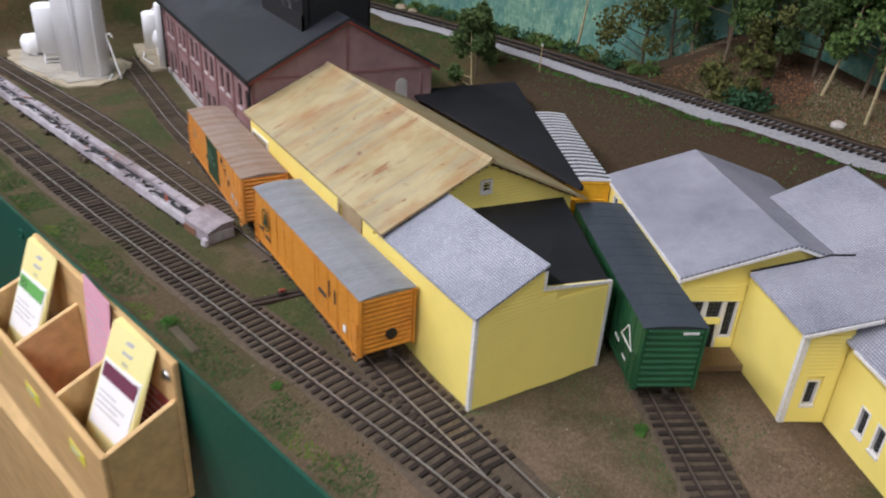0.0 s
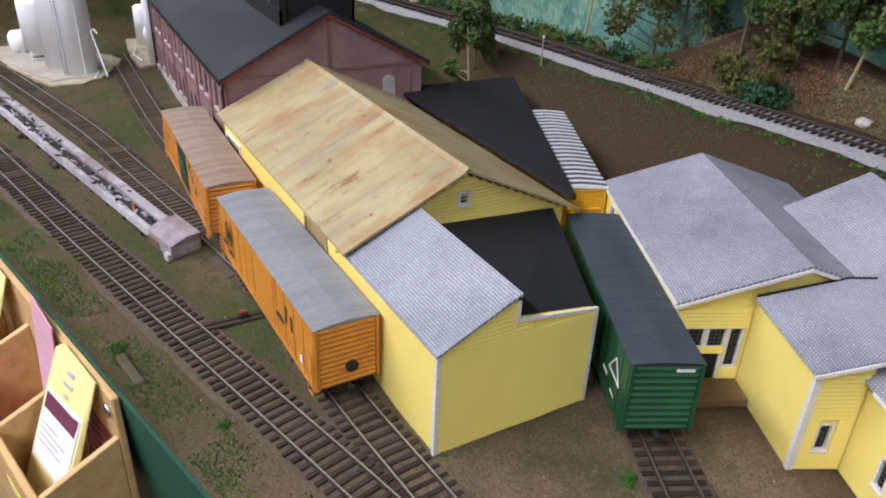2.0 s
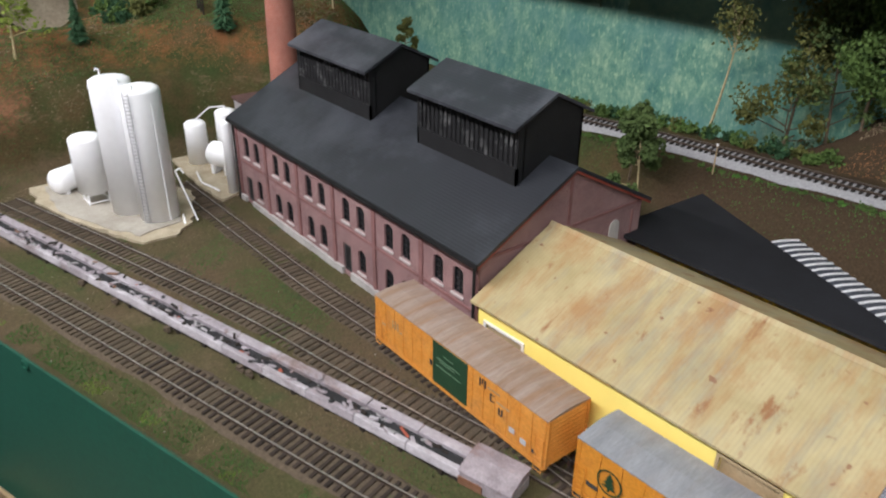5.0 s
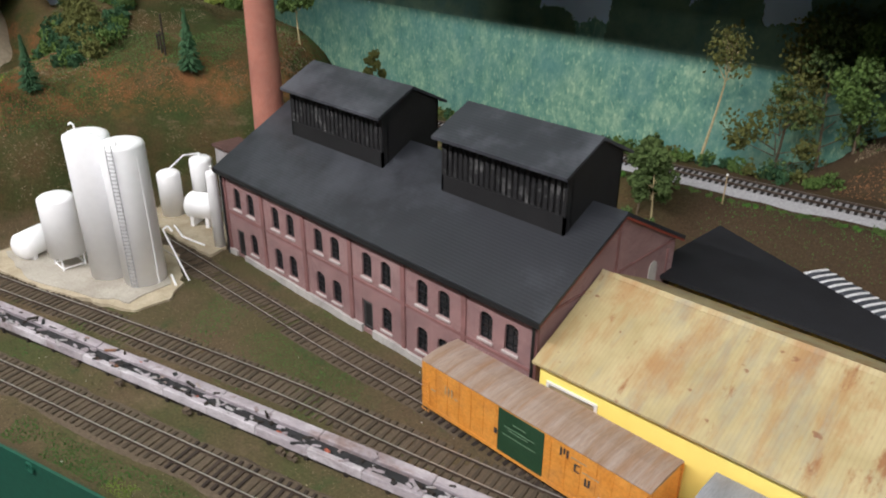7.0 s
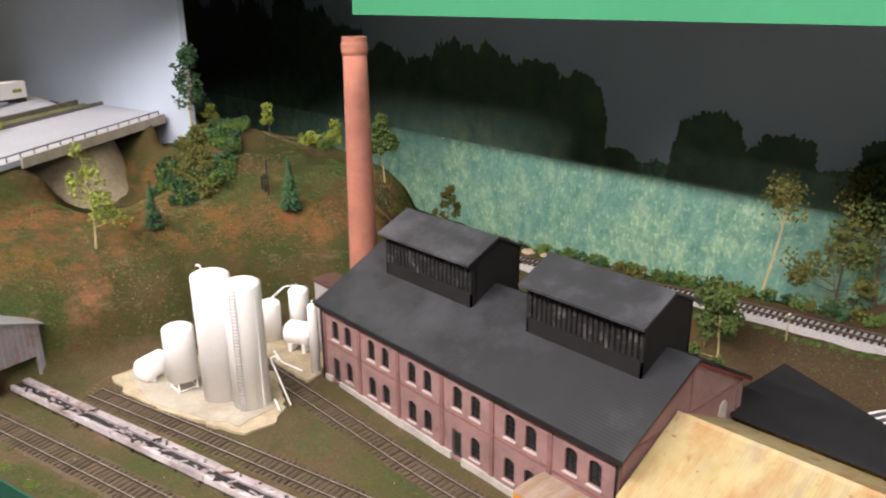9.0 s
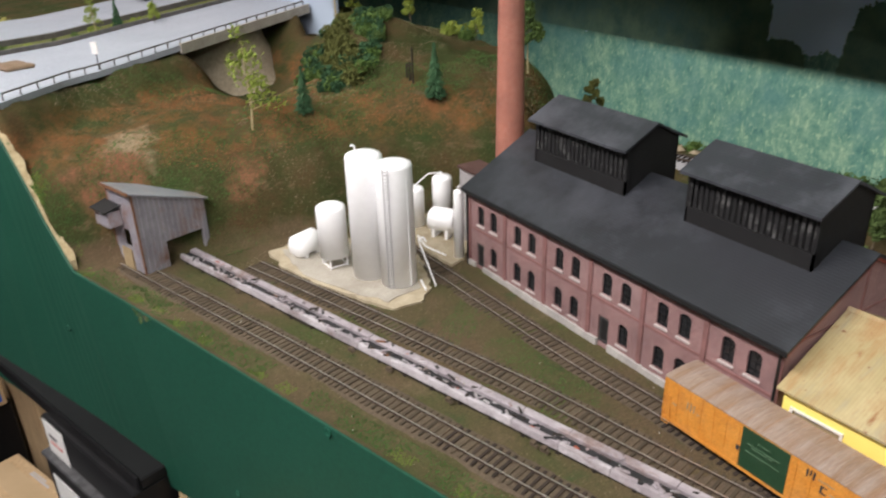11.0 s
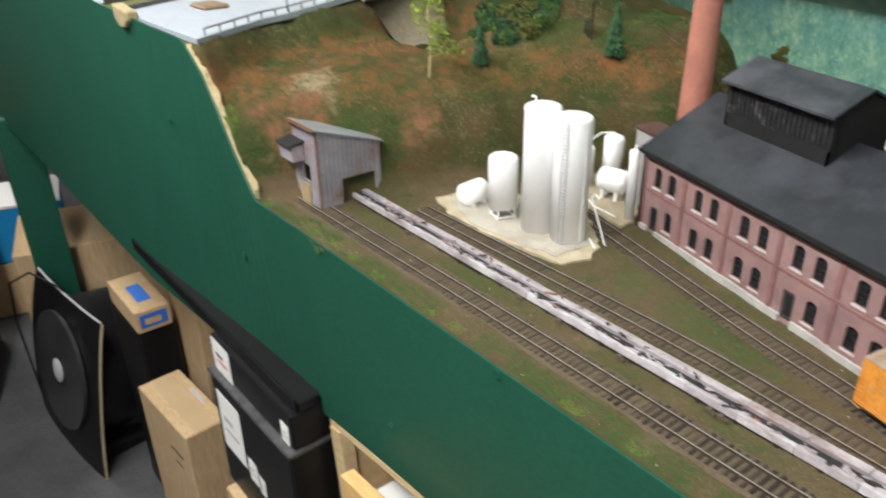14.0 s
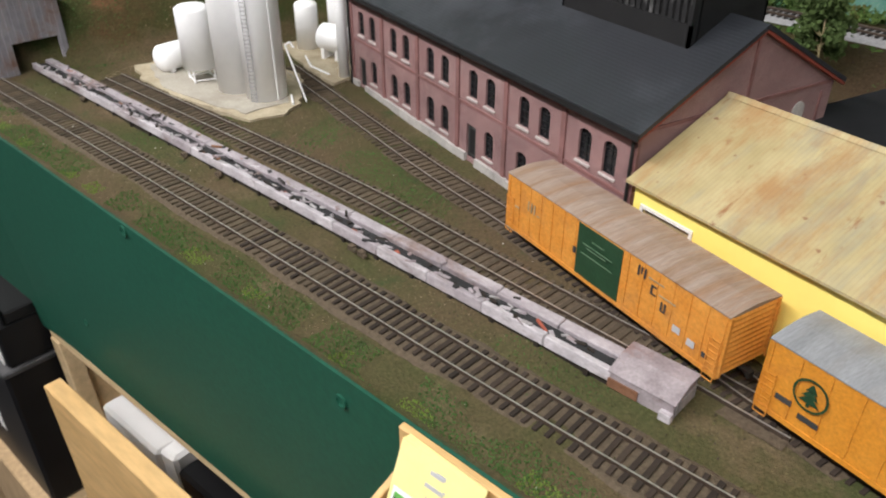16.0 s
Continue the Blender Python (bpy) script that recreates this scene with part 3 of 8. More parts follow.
def build_fascia():
    bm = B()
    xs = sorted(set([-4.3, -3.5, -3.1, -2.8, -2.6, -2.45, -2.3, -2.2, -2.1, -2.0, -1.9, -1.86, -1.82, -1.79, -1.77, -1.75, -1.7, -1.6, -1.4, -1.30, -1.28, -1.257, -1.243, -1.229, -1.215, -1.201, -1.18, -1.160, -1.13, -1.09, -1.07, -1.0, -0.6, -0.2, 0.3, 0.9]))
    rows = []
    for x in xs:
        y = front_y(x)
        top = fascia_top(x)
        low = fascia_low(x)
        rows.append([bm.verts.new((x, y + dy, z)) for dy, z in ((fascia_lean(x) - 0.002, low), (-0.002, top), (0.001, top), (fascia_lean(x) + 0.001, low))])
    for a, b in zip(rows, rows[1:]):
        for i in range(4):
            bm.faces.new([a[i], b[i], b[(i + 1) % 4], a[(i + 1) % 4]])
    bm.faces.new(rows[0]), bm.faces.new(list(reversed(rows[-1])))
    ob = single("fascia", bm, GREEN_PAINT, "dark green painted board along the front of the layout", "fascia", "structure")
    for x, z in ((-0.745, -0.004), (-0.531, -0.018), (-1.23, -0.10), (-1.383, 0.05), (-1.592, 0.108), (-2.5, 0.05), (-0.93, -0.19)):
        bm = B()
        lathe(bm, [(0.0045, 0), (0.0045, 0.0012), (0.0028, 0.0012), (0.0028, 0.0002)], 12, m=pose(x, front_y(x) - 0.0022 + fascia_lean(x) * max(0.0, z / fascia_low(x)), z, 90, 0, 16))
        part("screw_head", bm, GREEN_PAINT, ob, "screw head painted over in green", smooth=False)
    bm = B()
    rows = []
    for k in range(53):
        x = -1.292 + 0.0024 * k
        top = fascia_top(x) + 0.0015 + 0.0035 * abs(noise.noise((x * 90, 0, 0)))
        deep = 0.007 + 0.008 * abs(noise.noise((x * 60, 3, 0)))
        lean = 0.006 * noise.noise((x * 45, 7, 0))
        rows.append([bm.verts.new(p) for p in ((x, front_y(x) + 0.0012, top - 0.012), (x + 0.003 + lean * 0.3, front_y(x) + 0.0012, top), (x + 0.005 + lean * 0.3, front_y(x) + deep, top + 0.001), (x + 0.004, front_y(x) + deep, top - 0.012))])
    for p, q in zip(rows, rows[1:]):
        for i in range(4):
            bm.faces.new([p[i], q[i], q[(i + 1) % 4], p[(i + 1) % 4]])
    bm.faces.new(rows[0]), bm.faces.new(list(reversed(rows[-1])))
    part("foam_edge", bm, FOAM, ob, "raw tan foam showing behind the board")
    bm = B()
    prism(bm, [(-0.026, 0.192), (0.026, 0.186), (0.027, 0.174), (0.012, 0.163), (-0.006, 0.160), (-0.024, 0.172)], "y", -0.0085, 0.008, m=pose(-1.48, front_y(-1.48), 0, 0, 0, 18.3))
    part("foam_plug", bm, FOAM, ob, "torn tan foam filling a notch in the board", bevel=0.002)


build_fascia()


def build_backdrop():
    bm = B()
    cuboid(bm, -3.6, 1.6, BACK_Y, BACK_Y + 0.01, -0.1, 0.60)
    sheet = single("backdrop", bm, BACKDROP, "painted backdrop of blue-green woods under a pale sky", "backdrop", "structure")
    rng = random.Random(5)
    for k, (x, w, top) in enumerate(((-2.35, 0.13, 0.36), (-2.15, 0.12, 0.37), (-1.98, 0.11, 0.35), (-1.83, 0.10, 0.36), (-1.71, 0.09, 0.33), (-1.60, 0.09, 0.30), (-1.47, 0.08, 0.27), (-1.37, 0.07, 0.25), (-1.28, 0.08, 0.285), (-1.18, 0.08, 0.275), (-1.09, 0.07, 0.262), (-0.995, 0.05, 0.25), (-0.92, 0.035, 0.148), (-0.78, 0.055, 0.212), (-0.68, 0.05, 0.195), (-0.60, 0.045, 0.165), (-0.54, 0.06, 0.21), (-0.44, 0.07, 0.27), (-0.33, 0.07, 0.30), (-0.2, 0.09, 0.31), (-0.05, 0.09, 0.28), (0.15, 0.11, 0.31))):
        bm = B()
        n = 150
        lo, top = 0.155, 0.033 + 1.06 * top
        pts = []
        for i in range(n + 1):
            a = math.pi * i / n
            r = 0.97 + 0.13 * noise.noise((math.cos(a) * 3 + k * 7, math.sin(a) * 3, 0.0)) + 0.07 * noise.noise((i * 0.28, k * 3.0, 1.0)) + 0.05 * noise.noise((i * 0.8, k * 3.0, 5.0))
            pts.append((x + 1.08 * w * r * math.copysign(abs(math.cos(a)) ** 0.75, math.cos(a)), lo + (top - lo) * r * math.sin(a) ** 0.75))
        prism(bm, pts, "y", BACK_Y - 0.0006 - 0.00006 * k, BACK_Y)
        part("painted_tree", bm, PAINTED_TREE, sheet, "dark green tree painted on the backdrop")
    bm = B()
    prism(bm, [(-1.52, 0.415), (-4.3, 0.04), (-4.3, 0.05), (-1.52, 0.425)], "z", -0.1, 0.60)
    single("backdrop", bm, SKY_PANEL, "pale blue sky panel standing behind the road", "backdrop", "structure")
    bm = B()
    prism(bm, [(-1.15, 0.50), (1.6, 0.50), (1.6, 0.515), (-1.15, 0.515)], "z", 0.379, 0.64)
    prism(bm, [(-4.3, -0.27), (-1.75, 0.10), (-1.15, 0.50), (-1.15, 0.515), (-1.755, 0.115), (-4.3, -0.255)], "z", 0.443, 0.64)
    single("upper_valance", bm, VALANCE, "bright green valance board over the backdrop", "valance", "structure")
    bm = B()
    prism(bm, [(-4.3, -0.25), (-1.756, 0.118), (-1.15, 0.518), (1.6, 0.518), (1.6, 1.0), (-4.3, 1.0)], "z", 0.46, 0.475)
    single("upper_deck", bm, PINE, "wooden upper deck above the backdrop", "shelf", "structure")


PAINTED_TREE = surface("dark_sponged_green_paint", (0.06, 0.135, 0.11), (0.15, 0.24, 0.16), 26, 0.8, fine=240, bump=0.03, c3=(0.08, 0.18, 0.17))
SKY_PANEL = surface("pale_sky_paint", (0.44, 0.53, 0.66), (0.47, 0.56, 0.69), 2, 0.7, fine=20, bump=0.0)
VALANCE = surface("bright_green_paint", (0.03, 0.26, 0.13), (0.035, 0.29, 0.15), 4, 0.5, fine=120, bump=0.04)
build_backdrop()

FLOOR_Z, CEIL_Z = -1.10, 1.55
bm = B(); cuboid(bm, -6, 4, -3.2, 1.6, FLOOR_Z - 0.05, FLOOR_Z)
single("floor", bm, FLOOR, "bare grey concrete floor", "floor", "structure")
bm = B(); cuboid(bm, -6, 4, -3.2, 1.6, CEIL_Z, CEIL_Z + 0.05)
single("ceiling", bm, CEILING, "plain white ceiling", "ceiling", "structure")
for nm, a in (("wall_south", (-6, 4, -3.3, -3.2)), ("wall_north", (-6, 4, 1.6, 1.7))):
    bm = B(); cuboid(bm, *a, FLOOR_Z, CEIL_Z)
    single(nm, bm, ROOM_PAINT, "plain pale painted wall", "wall", "structure")
for nm, a in (("wall_west", (-6.1, -6, -3.3, 1.7)), ("wall_east", (4, 4.1, -3.3, 1.7))):
    bm = B(); cuboid(bm, *a, FLOOR_Z, CEIL_Z)
    single(nm, bm, ROOM_PAINT, "plain pale painted wall", "wall", "structure")


# ---- track ----
def resample(pts, step):
    """Even steps along a smooth curve through the points."""
    p = [Vector((x, y, 0)) for x, y in pts]
    p = [p[0] * 2 - p[1]] + p + [p[-1] * 2 - p[-2]]
    fine = []
    for i in range(1, len(p) - 2):
        for k in range(40):
            t = k / 40
            a, b, c, d = p[i - 1], p[i], p[i + 1], p[i + 2]
            fine.append(0.5 * ((2 * b) + (c - a) * t + (2 * a - 5 * b + 4 * c - d) * t * t + (3 * b - a - 3 * c + d) * t ** 3))
    fine.append(p[-2])
    out, need = [fine[0]], step
    for a, b in zip(fine, fine[1:]):
        seg = (b - a).length
        while seg >= need:
            a = a + (b - a) * (need / seg)
            out.append(a.copy())
            seg, need = (b - a).length, step
        need -= seg
    return out


bm = B()
cuboid(bm, -0.0148, 0.0148, -0.0014, 0.0014, -0.0012, 0.0013)
bmesh.ops.bevel(bm, geom=bm.edges[:], offset=0.0003, segments=1, affect="EDGES")
TIE_MESH = link("tie", bm, TIE)
FADED_MESH = TIE_MESH.copy()
FADED_MESH.materials[0] = TIE_FADED
BLACK_MESH = TIE_MESH.copy()
BLACK_MESH.materials[0] = surface("creosoted_black_tie", (0.012, 0.010, 0.009), (0.024, 0.02, 0.017), 160, 0.9, fine=900, bump=0.5, dist=0.0008, vary=0.3)
GAUGE = 0.01650 / 2


def build_track(label, pts, z=0.0, pitch=0.0066, skip=(), rails=((-1, 0, 10), (1, 0, 10)), bed=None, tie_mesh=None, head=None, dusty=-9):
    base = thing("railway_track", pose(0, 0, 0), label, "railway track", "tracks of the layout", "structure")
    path = resample(pts, pitch)
    n = len(path)
    for side, lo, hi in rails:
        for nm, mat, w, z0, z1 in (("rail", RAIL, 0.0007, 0.0012, 0.0031), ("rail_head", head or RAIL_HEAD, 0.00036, 0.0031, 0.0034)):
            bm = B()
            prev = None
            for i, p in enumerate(path):
                if not (lo <= i / n * 10 <= hi):
                    continue
                d = (path[min(i + 1, n - 1)] - path[max(i - 1, 0)]).normalized()
                q = Vector((-d.y, d.x, 0))
                c = p + q * side * GAUGE
                ring = [bm.verts.new(c + q * w * s + Vector((0, 0, z + h))) for s, h in ((-1, z0), (1, z0), (1, z1), (-1, z1))]
                if prev:
                    for k in range(4):
                        bm.faces.new([prev[k], prev[(k + 1) % 4], ring[(k + 1) % 4], ring[k]])
                else:
                    bm.faces.new(ring)
                prev = ring
            bm.faces.new(list(reversed(prev)))
            part(nm, bm, mat, base, "worn steel rail" if nm == "rail" else "dull rail head" if head else "shiny rail head")
    if bed:
        bm = B()
        rows = []
        for i, p in enumerate(path):
            d = (path[min(i + 1, n - 1)] - path[max(i - 1, 0)]).normalized()
            q = Vector((-d.y, d.x, 0))
            row = []
            for k, (o, h) in enumerate(((-bed[0], bed[2]), (-0.016, 0.0004), (0.0, 0.0006), (0.016, 0.0004), (bed[1], bed[2]))):
                c = p + q * (o + 0.0015 * noise.noise((p.x * 60, p.y * 60, k)))
                row.append(bm.verts.new((c.x, c.y, z + h + 0.0006 * noise.noise((c.x * 300, c.y * 300, k * 3)))))
            rows.append(row)
        for a, b in zip(rows, rows[1:]):
            for k in range(4):
                bm.faces.new([a[k], b[k], b[k + 1], a[k + 1]])
        part("ballast_bed", bm, bed[3], base, "bed of fine ballast")
    for i, p in enumerate(path):
        if any(a <= p.x <= b for a, b in skip):
            continue
        d = (path[min(i + 1, n - 1)] - path[max(i - 1, 0)]).normalized()
        ob = new("tie", FADED_MESH if p.x < dusty + 0.08 * noise.noise((p.x * 30, 0, 0)) else tie_mesh or TIE_MESH)
        ob.parent = base
        ob.matrix_local = Matrix.Translation((p.x, p.y, z + 0.0004)) @ pose(0, 0, 0, 0, 0, math.degrees(math.atan2(d.y, d.x)) + 90 + random.uniform(-1.5, 1.5)) @ Matrix.Diagonal((random.uniform(0.95, 1.04), random.uniform(0.9, 1.15), 1, 1))
    return base


TRACK_A = [(-1.20, -0.053), (-1.075, -0.017), (-0.9, 0.036), (-0.735, 0.084), (-0.5, 0.151), (-0.4, 0.181), (-0.25, 0.2265), (-0.155, 0.255), (-0.08, 0.275), (0, 0.2935), (0.3, 0.35)]
TRACK_E = [(-1.0, 0.243), (-0.78, 0.247), (-0.69, 0.250), (-0.6, 0.2565), (-0.5, 0.258), (-0.40, 0.2605), (-0.3, 0.266), (-0.229, 0.2695), (-0.148, 0.279), (-0.08, 0.287), (0, 0.299), (0.3, 0.36)]
TRACK_B = [(-1.06, 0.080), (-0.85, 0.144), (-0.7, 0.187), (-0.6, 0.209), (-0.52, 0.227), (-0.45, 0.243), (-0.38, 0.257)]
TRACK_C = [(-0.60, 0.608), (-0.45, 0.541), (-0.30, 0.473), (-0.20, 0.4285), (-0.10, 0.386), (-0.04, 0.361), (0.1, 0.312)]


# ---- rolling stock ----
def wheel_truck(parent, x, z):
    tr = B()
    for s in (-1, 1):
        cuboid(tr, x - 0.0125, x + 0.0125, s * 0.0098 - 0.001, s * 0.0098 + 0.001, z - 0.002, z + 0.003)
        cuboid(tr, x - 0.005, x + 0.005, s * 0.0098 - 0.0014, s * 0.0098 + 0.0014, z - 0.0035, z + 0.001)
    cuboid(tr, x - 0.003, x + 0.003, -0.010, 0.010, z - 0.001, z + 0.004)
    ob = part("truck", tr, UNDER, parent, "grimy black wheel truck")
    for dx in (-0.010, 0.010):
        for s in (-1, 1):
            bm = B()
            lathe(bm, [(0.0048, -0.001), (0.0052, -0.0006), (0.0048, 0.0), (0.0048, 0.0012), (0.0015, 0.0016)], 16, m=pose(x + dx, s * 0.0082, z - 0.0005, 90 * s, 0, 0))
            part("wheel", bm, RAIL, ob, "steel wheel")


def boxcar(m, label, length, width, floor_z, roof_z, paint, roof_mat, ribs=14, end_ribs=11, door=None, roof_ribs=0, roof_rise=0.0018, marks=None, posts=True, rib_mat=None):
    """A box car with ribbed ends and sides, roof, sliding door, ladders, couplers and trucks."""
    car = thing("boxcar", m, label, "railway car", "box cars on the layout")
    L, W = length / 2, width / 2
    h0, h1 = floor_z, roof_z - roof_rise
    bm = B()
    cuboid(bm, -L, L, -W, W, h0, h1)
    part("body", bm, paint, car, bevel=0.0004)
    for s in (-1, 1):
        if posts:
            for i in range(ribs + 1):
                x = -L + 0.0016 + (length - 0.0032) * i / ribs
                if door and door[0] - 0.001 < x < door[1] + 0.001:
                    continue
                bm = B()
                cuboid(bm, x - 0.0007, x + 0.0007, s * W - 0.0004, s * W + 0.0006, h0 + 0.001, h1 - 0.0006)
                part("side_post", bm, paint, car)
        bm = B()
        cuboid(bm, -L, L, s * W - 0.0005, s * W + 0.0009, h0 - 0.0012, h0 + 0.0014)
        part("side_sill", bm, paint, car)
        for i in range(end_ribs):
            z = h0 + 0.002 + (h1 - h0 - 0.004) * i / (end_ribs - 1)
            bm = B()
            prism(bm, [(-0.0011, 0), (0, 0.001), (0.0011, 0)], "y", -W + 0.0022, W - 0.0022, m=pose(s * L, 0, z, 0, 90 * s, 0))
            part("end_rib", bm, paint, car)
        for k in (-1, 1):
            bm = B()
            cuboid(bm, s * L - 0.0005, s * L + 0.0012, k * (W - 0.0008) - 0.0008, k * (W - 0.0008) + 0.0008, h0, h1)
            part("corner_post", bm, paint, car)
        bm = B()
        for k in range(6):
            z = h0 + 0.003 + k * 0.0036
            rod(bm, (s * (L - 0.001), -W - 0.0013, z), (s * (L - 0.0075), -W - 0.0013, z), 0.00025, n=5)
        rod(bm, (s * (L - 0.001), -W - 0.0013, h0 - 0.003), (s * (L - 0.001), -W - 0.0013, h0 + 0.022), 0.0003, n=5)
        rod(bm, (s * (L - 0.0075), -W - 0.0013, h0 - 0.003), (s * (L - 0.0075), -W - 0.0013, h0 + 0.022), 0.0003, n=5)
        rod(bm, (s * (L - 0.001), -W - 0.0013, h0 - 0.003), (s * (L - 0.0075), -W - 0.0013, h0 - 0.003), 0.0003, n=5)
        part("ladder", bm, paint, car)
        bm = B()
        cuboid(bm, min(s * L, s * (L + 0.005)), max(s * L, s * (L + 0.005)), -0.001, 0.001, h0 - 0.0015, h0 + 0.0005)
        cuboid(bm, s * (L + 0.0058) - 0.0012, s * (L + 0.0058) + 0.0012, -0.0018, 0.0018, h0 - 0.0028, h0 + 0.001)
        part("coupler", bm, UNDER, car, "black knuckle coupler")
    bm = B()
    edge = [(-W - 0.0006, 0), (-W * 0.5, roof_rise * 0.66), (0, roof_rise), (W * 0.5, roof_rise * 0.66), (W + 0.0006, 0), (W + 0.0006, -0.0006), (-W - 0.0006, -0.0006)]
    prism(bm, [(a, h1 + b + 0.0005) for a, b in edge], "x", -L - 0.0006, L + 0.0006)
    roof = part("roof", bm, roof_mat, car, "weathered roof panel")
    if roof_ribs:
        for i in range(roof_ribs + 1):
            x = -L + length * i / roof_ribs
            bm = B()
            prism(bm, [(a, h1 + b + (0.0011 if rib_mat else 0.00065)) for a, b in edge[:5]] + [(W + 0.0006, h1), (-W - 0.0006, h1)], "x", x - (0.0012 if rib_mat else 0.0006), x + (0.0012 if rib_mat else 0.0006))
            part("roof_rib", bm, rib_mat or roof_mat, roof)
    bm = B()
    cuboid(bm, -L * 0.8, L * 0.8, -0.003, 0.003, h0 - 0.004, h0)
    cuboid(bm, -0.022, 0.012, -0.009, 0.009, h0 - 0.0035, h0)
    part("underframe", bm, UNDER, car, "black underframe")
    for s in (-1, 1):
        wheel_truck(car, s * (L - 0.026), 0.0086)
    if door:
        for s in (-1, 1):
            bm = B()
            cuboid(bm, door[0], door[1], s * W - 0.0004, s * W + 0.0009, h0 + 0.0012, h1 - 0.0015)
            dr = part("door", bm, door[2], car, door[3])
            n = 5
            for i in range(n + 1):
                z = h0 + 0.003 + (h1 - h0 - 0.006) * i / n
                bm = B()
                cuboid(bm, door[0] + 0.0008, door[1] - 0.0008, s * W + 0.0008, s * W + 0.0014, z - 0.0004, z + 0.0004)
                part("door_rib", bm, door[2], dr)
            bm = B()
            cuboid(bm, door[0] - 0.008, door[1] + 0.012, s * W + 0.0006, s * W + 0.0014, h0 + 0.0002, h0 + 0.0012)
            part("door_track", bm, paint, car)
    for k, (x0, x1, z0, z1, mat, nm, lab) in enumerate(marks or ()):
        bm = B()
        cuboid(bm, x0, x1, -W - 0.0007, -W - 0.00045, z0, z1)
        part(nm, bm, mat, car, lab)
    return car


def ring_mark(car, x, z, r, y, mat):
    bm = B()
    n = 24
    vs = []
    for rr in (r, r * 0.86):
        vs.append([bm.verts.new((x + rr * math.cos(2 * math.pi * i / n), y, z + rr * math.sin(2 * math.pi * i / n))) for i in range(n)])
    for i in range(n):
        bm.faces.new([vs[0][i], vs[0][(i + 1) % n], vs[1][(i + 1) % n], vs[1][i]])
    part("ring_mark", bm, mat, car, "dark green painted ring")
    bm = B()
    for k, w in enumerate((0.62, 0.48, 0.34)):
        z0 = z - r * 0.5 + k * r * 0.36
        bm.faces.new([bm.verts.new((x - r * w, y, z0)), bm.verts.new((x + r * w, y, z0)), bm.verts.new((x, y, z0 + r * 0.56))])
    cuboid(bm, x - r * 0.09, x + r * 0.09, y - 0.0001, y, z - r * 0.72, z - r * 0.48)
    part("emblem", bm, mat, car, "dark green conifer emblem")


DOOR_MARK = surface("faded_green_writing", (0.08, 0.16, 0.09), (0.12, 0.2, 0.12), 200, 0.8)
car2 = boxcar(pose(-0.5095, 0.2575, 0.0), "weathered orange box car with a dark green door and rusty roof", 0.176, 0.035, 0.0125, 0.0505, ORANGE_OLD, ROOF_RUST, ribs=16, roof_ribs=0,
              door=(-0.019, 0.017, DOOR_GREEN, "dark green sliding door"),
              marks=[(0.029, 0.0302, 0.0395, 0.0455, PRINT_DARK, "letter_bar", ""), (0.0315, 0.0325, 0.0415, 0.0455, PRINT_DARK, "letter_bar", ""), (0.0338, 0.035, 0.0395, 0.0455, PRINT_DARK, "letter_bar", ""), (0.037, 0.048, 0.0418, 0.0426, DOOR_TAN, "letter_bar", ""),
                     (0.0395, 0.0407, 0.0335, 0.0392, PRINT_DARK, "letter_bar", ""), (0.0407, 0.0435, 0.0335, 0.0343, PRINT_DARK, "letter_bar", ""), (0.0407, 0.0435, 0.0383, 0.0392, PRINT_DARK, "letter_bar", ""), (0.0455, 0.057, 0.0357, 0.0365, DOOR_TAN, "letter_bar", ""),
                     (0.0475, 0.0487, 0.0275, 0.0330, PRINT_DARK, "letter_bar", ""), (0.0487, 0.051, 0.0275, 0.0283, PRINT_DARK, "letter_bar", ""), (0.0500, 0.0512, 0.0283, 0.0330, PRINT_DARK, "letter_bar", ""),
                     (0.0575, 0.0625, 0.0215, 0.0255, PRINT_GREY, "data_panel", ""), (0.0675, 0.0725, 0.0195, 0.0235, PRINT_GREY, "data_panel", ""), (0.0775, 0.0805, 0.019, 0.022, PRINT_DARK, "letter_bar", ""),
                     (-0.0660, -0.0650, 0.032, 0.0385, DOOR_TAN, "letter_bar", ""), (-0.0630, -0.0620, 0.032, 0.0385, DOOR_TAN, "letter_bar", ""), (-0.0600, -0.0590, 0.032, 0.0385, DOOR_TAN, "letter_bar", ""), (-0.0570, -0.0545, 0.032, 0.0330, DOOR_TAN, "letter_bar", ""), (-0.079, -0.075, 0.029, 0.030, DOOR_TAN, "letter_bar", ""),
                     (-0.022, -0.0195, 0.026, 0.030, PRINT_DARK, "data_panel", "")])
for z0, xa, xb in ((0.0405, -0.006, 0.004), (0.0365, -0.013, 0.011), (0.0345, -0.010, 0.006), (0.0300, -0.014, 0.012)):
    bm = B()
    cuboid(bm, xa, xb, -0.0192, -0.0190, z0, z0 + 0.0007)
    part("letter_bar", bm, DOOR_MARK, car2, "faint pale green writing on the door")
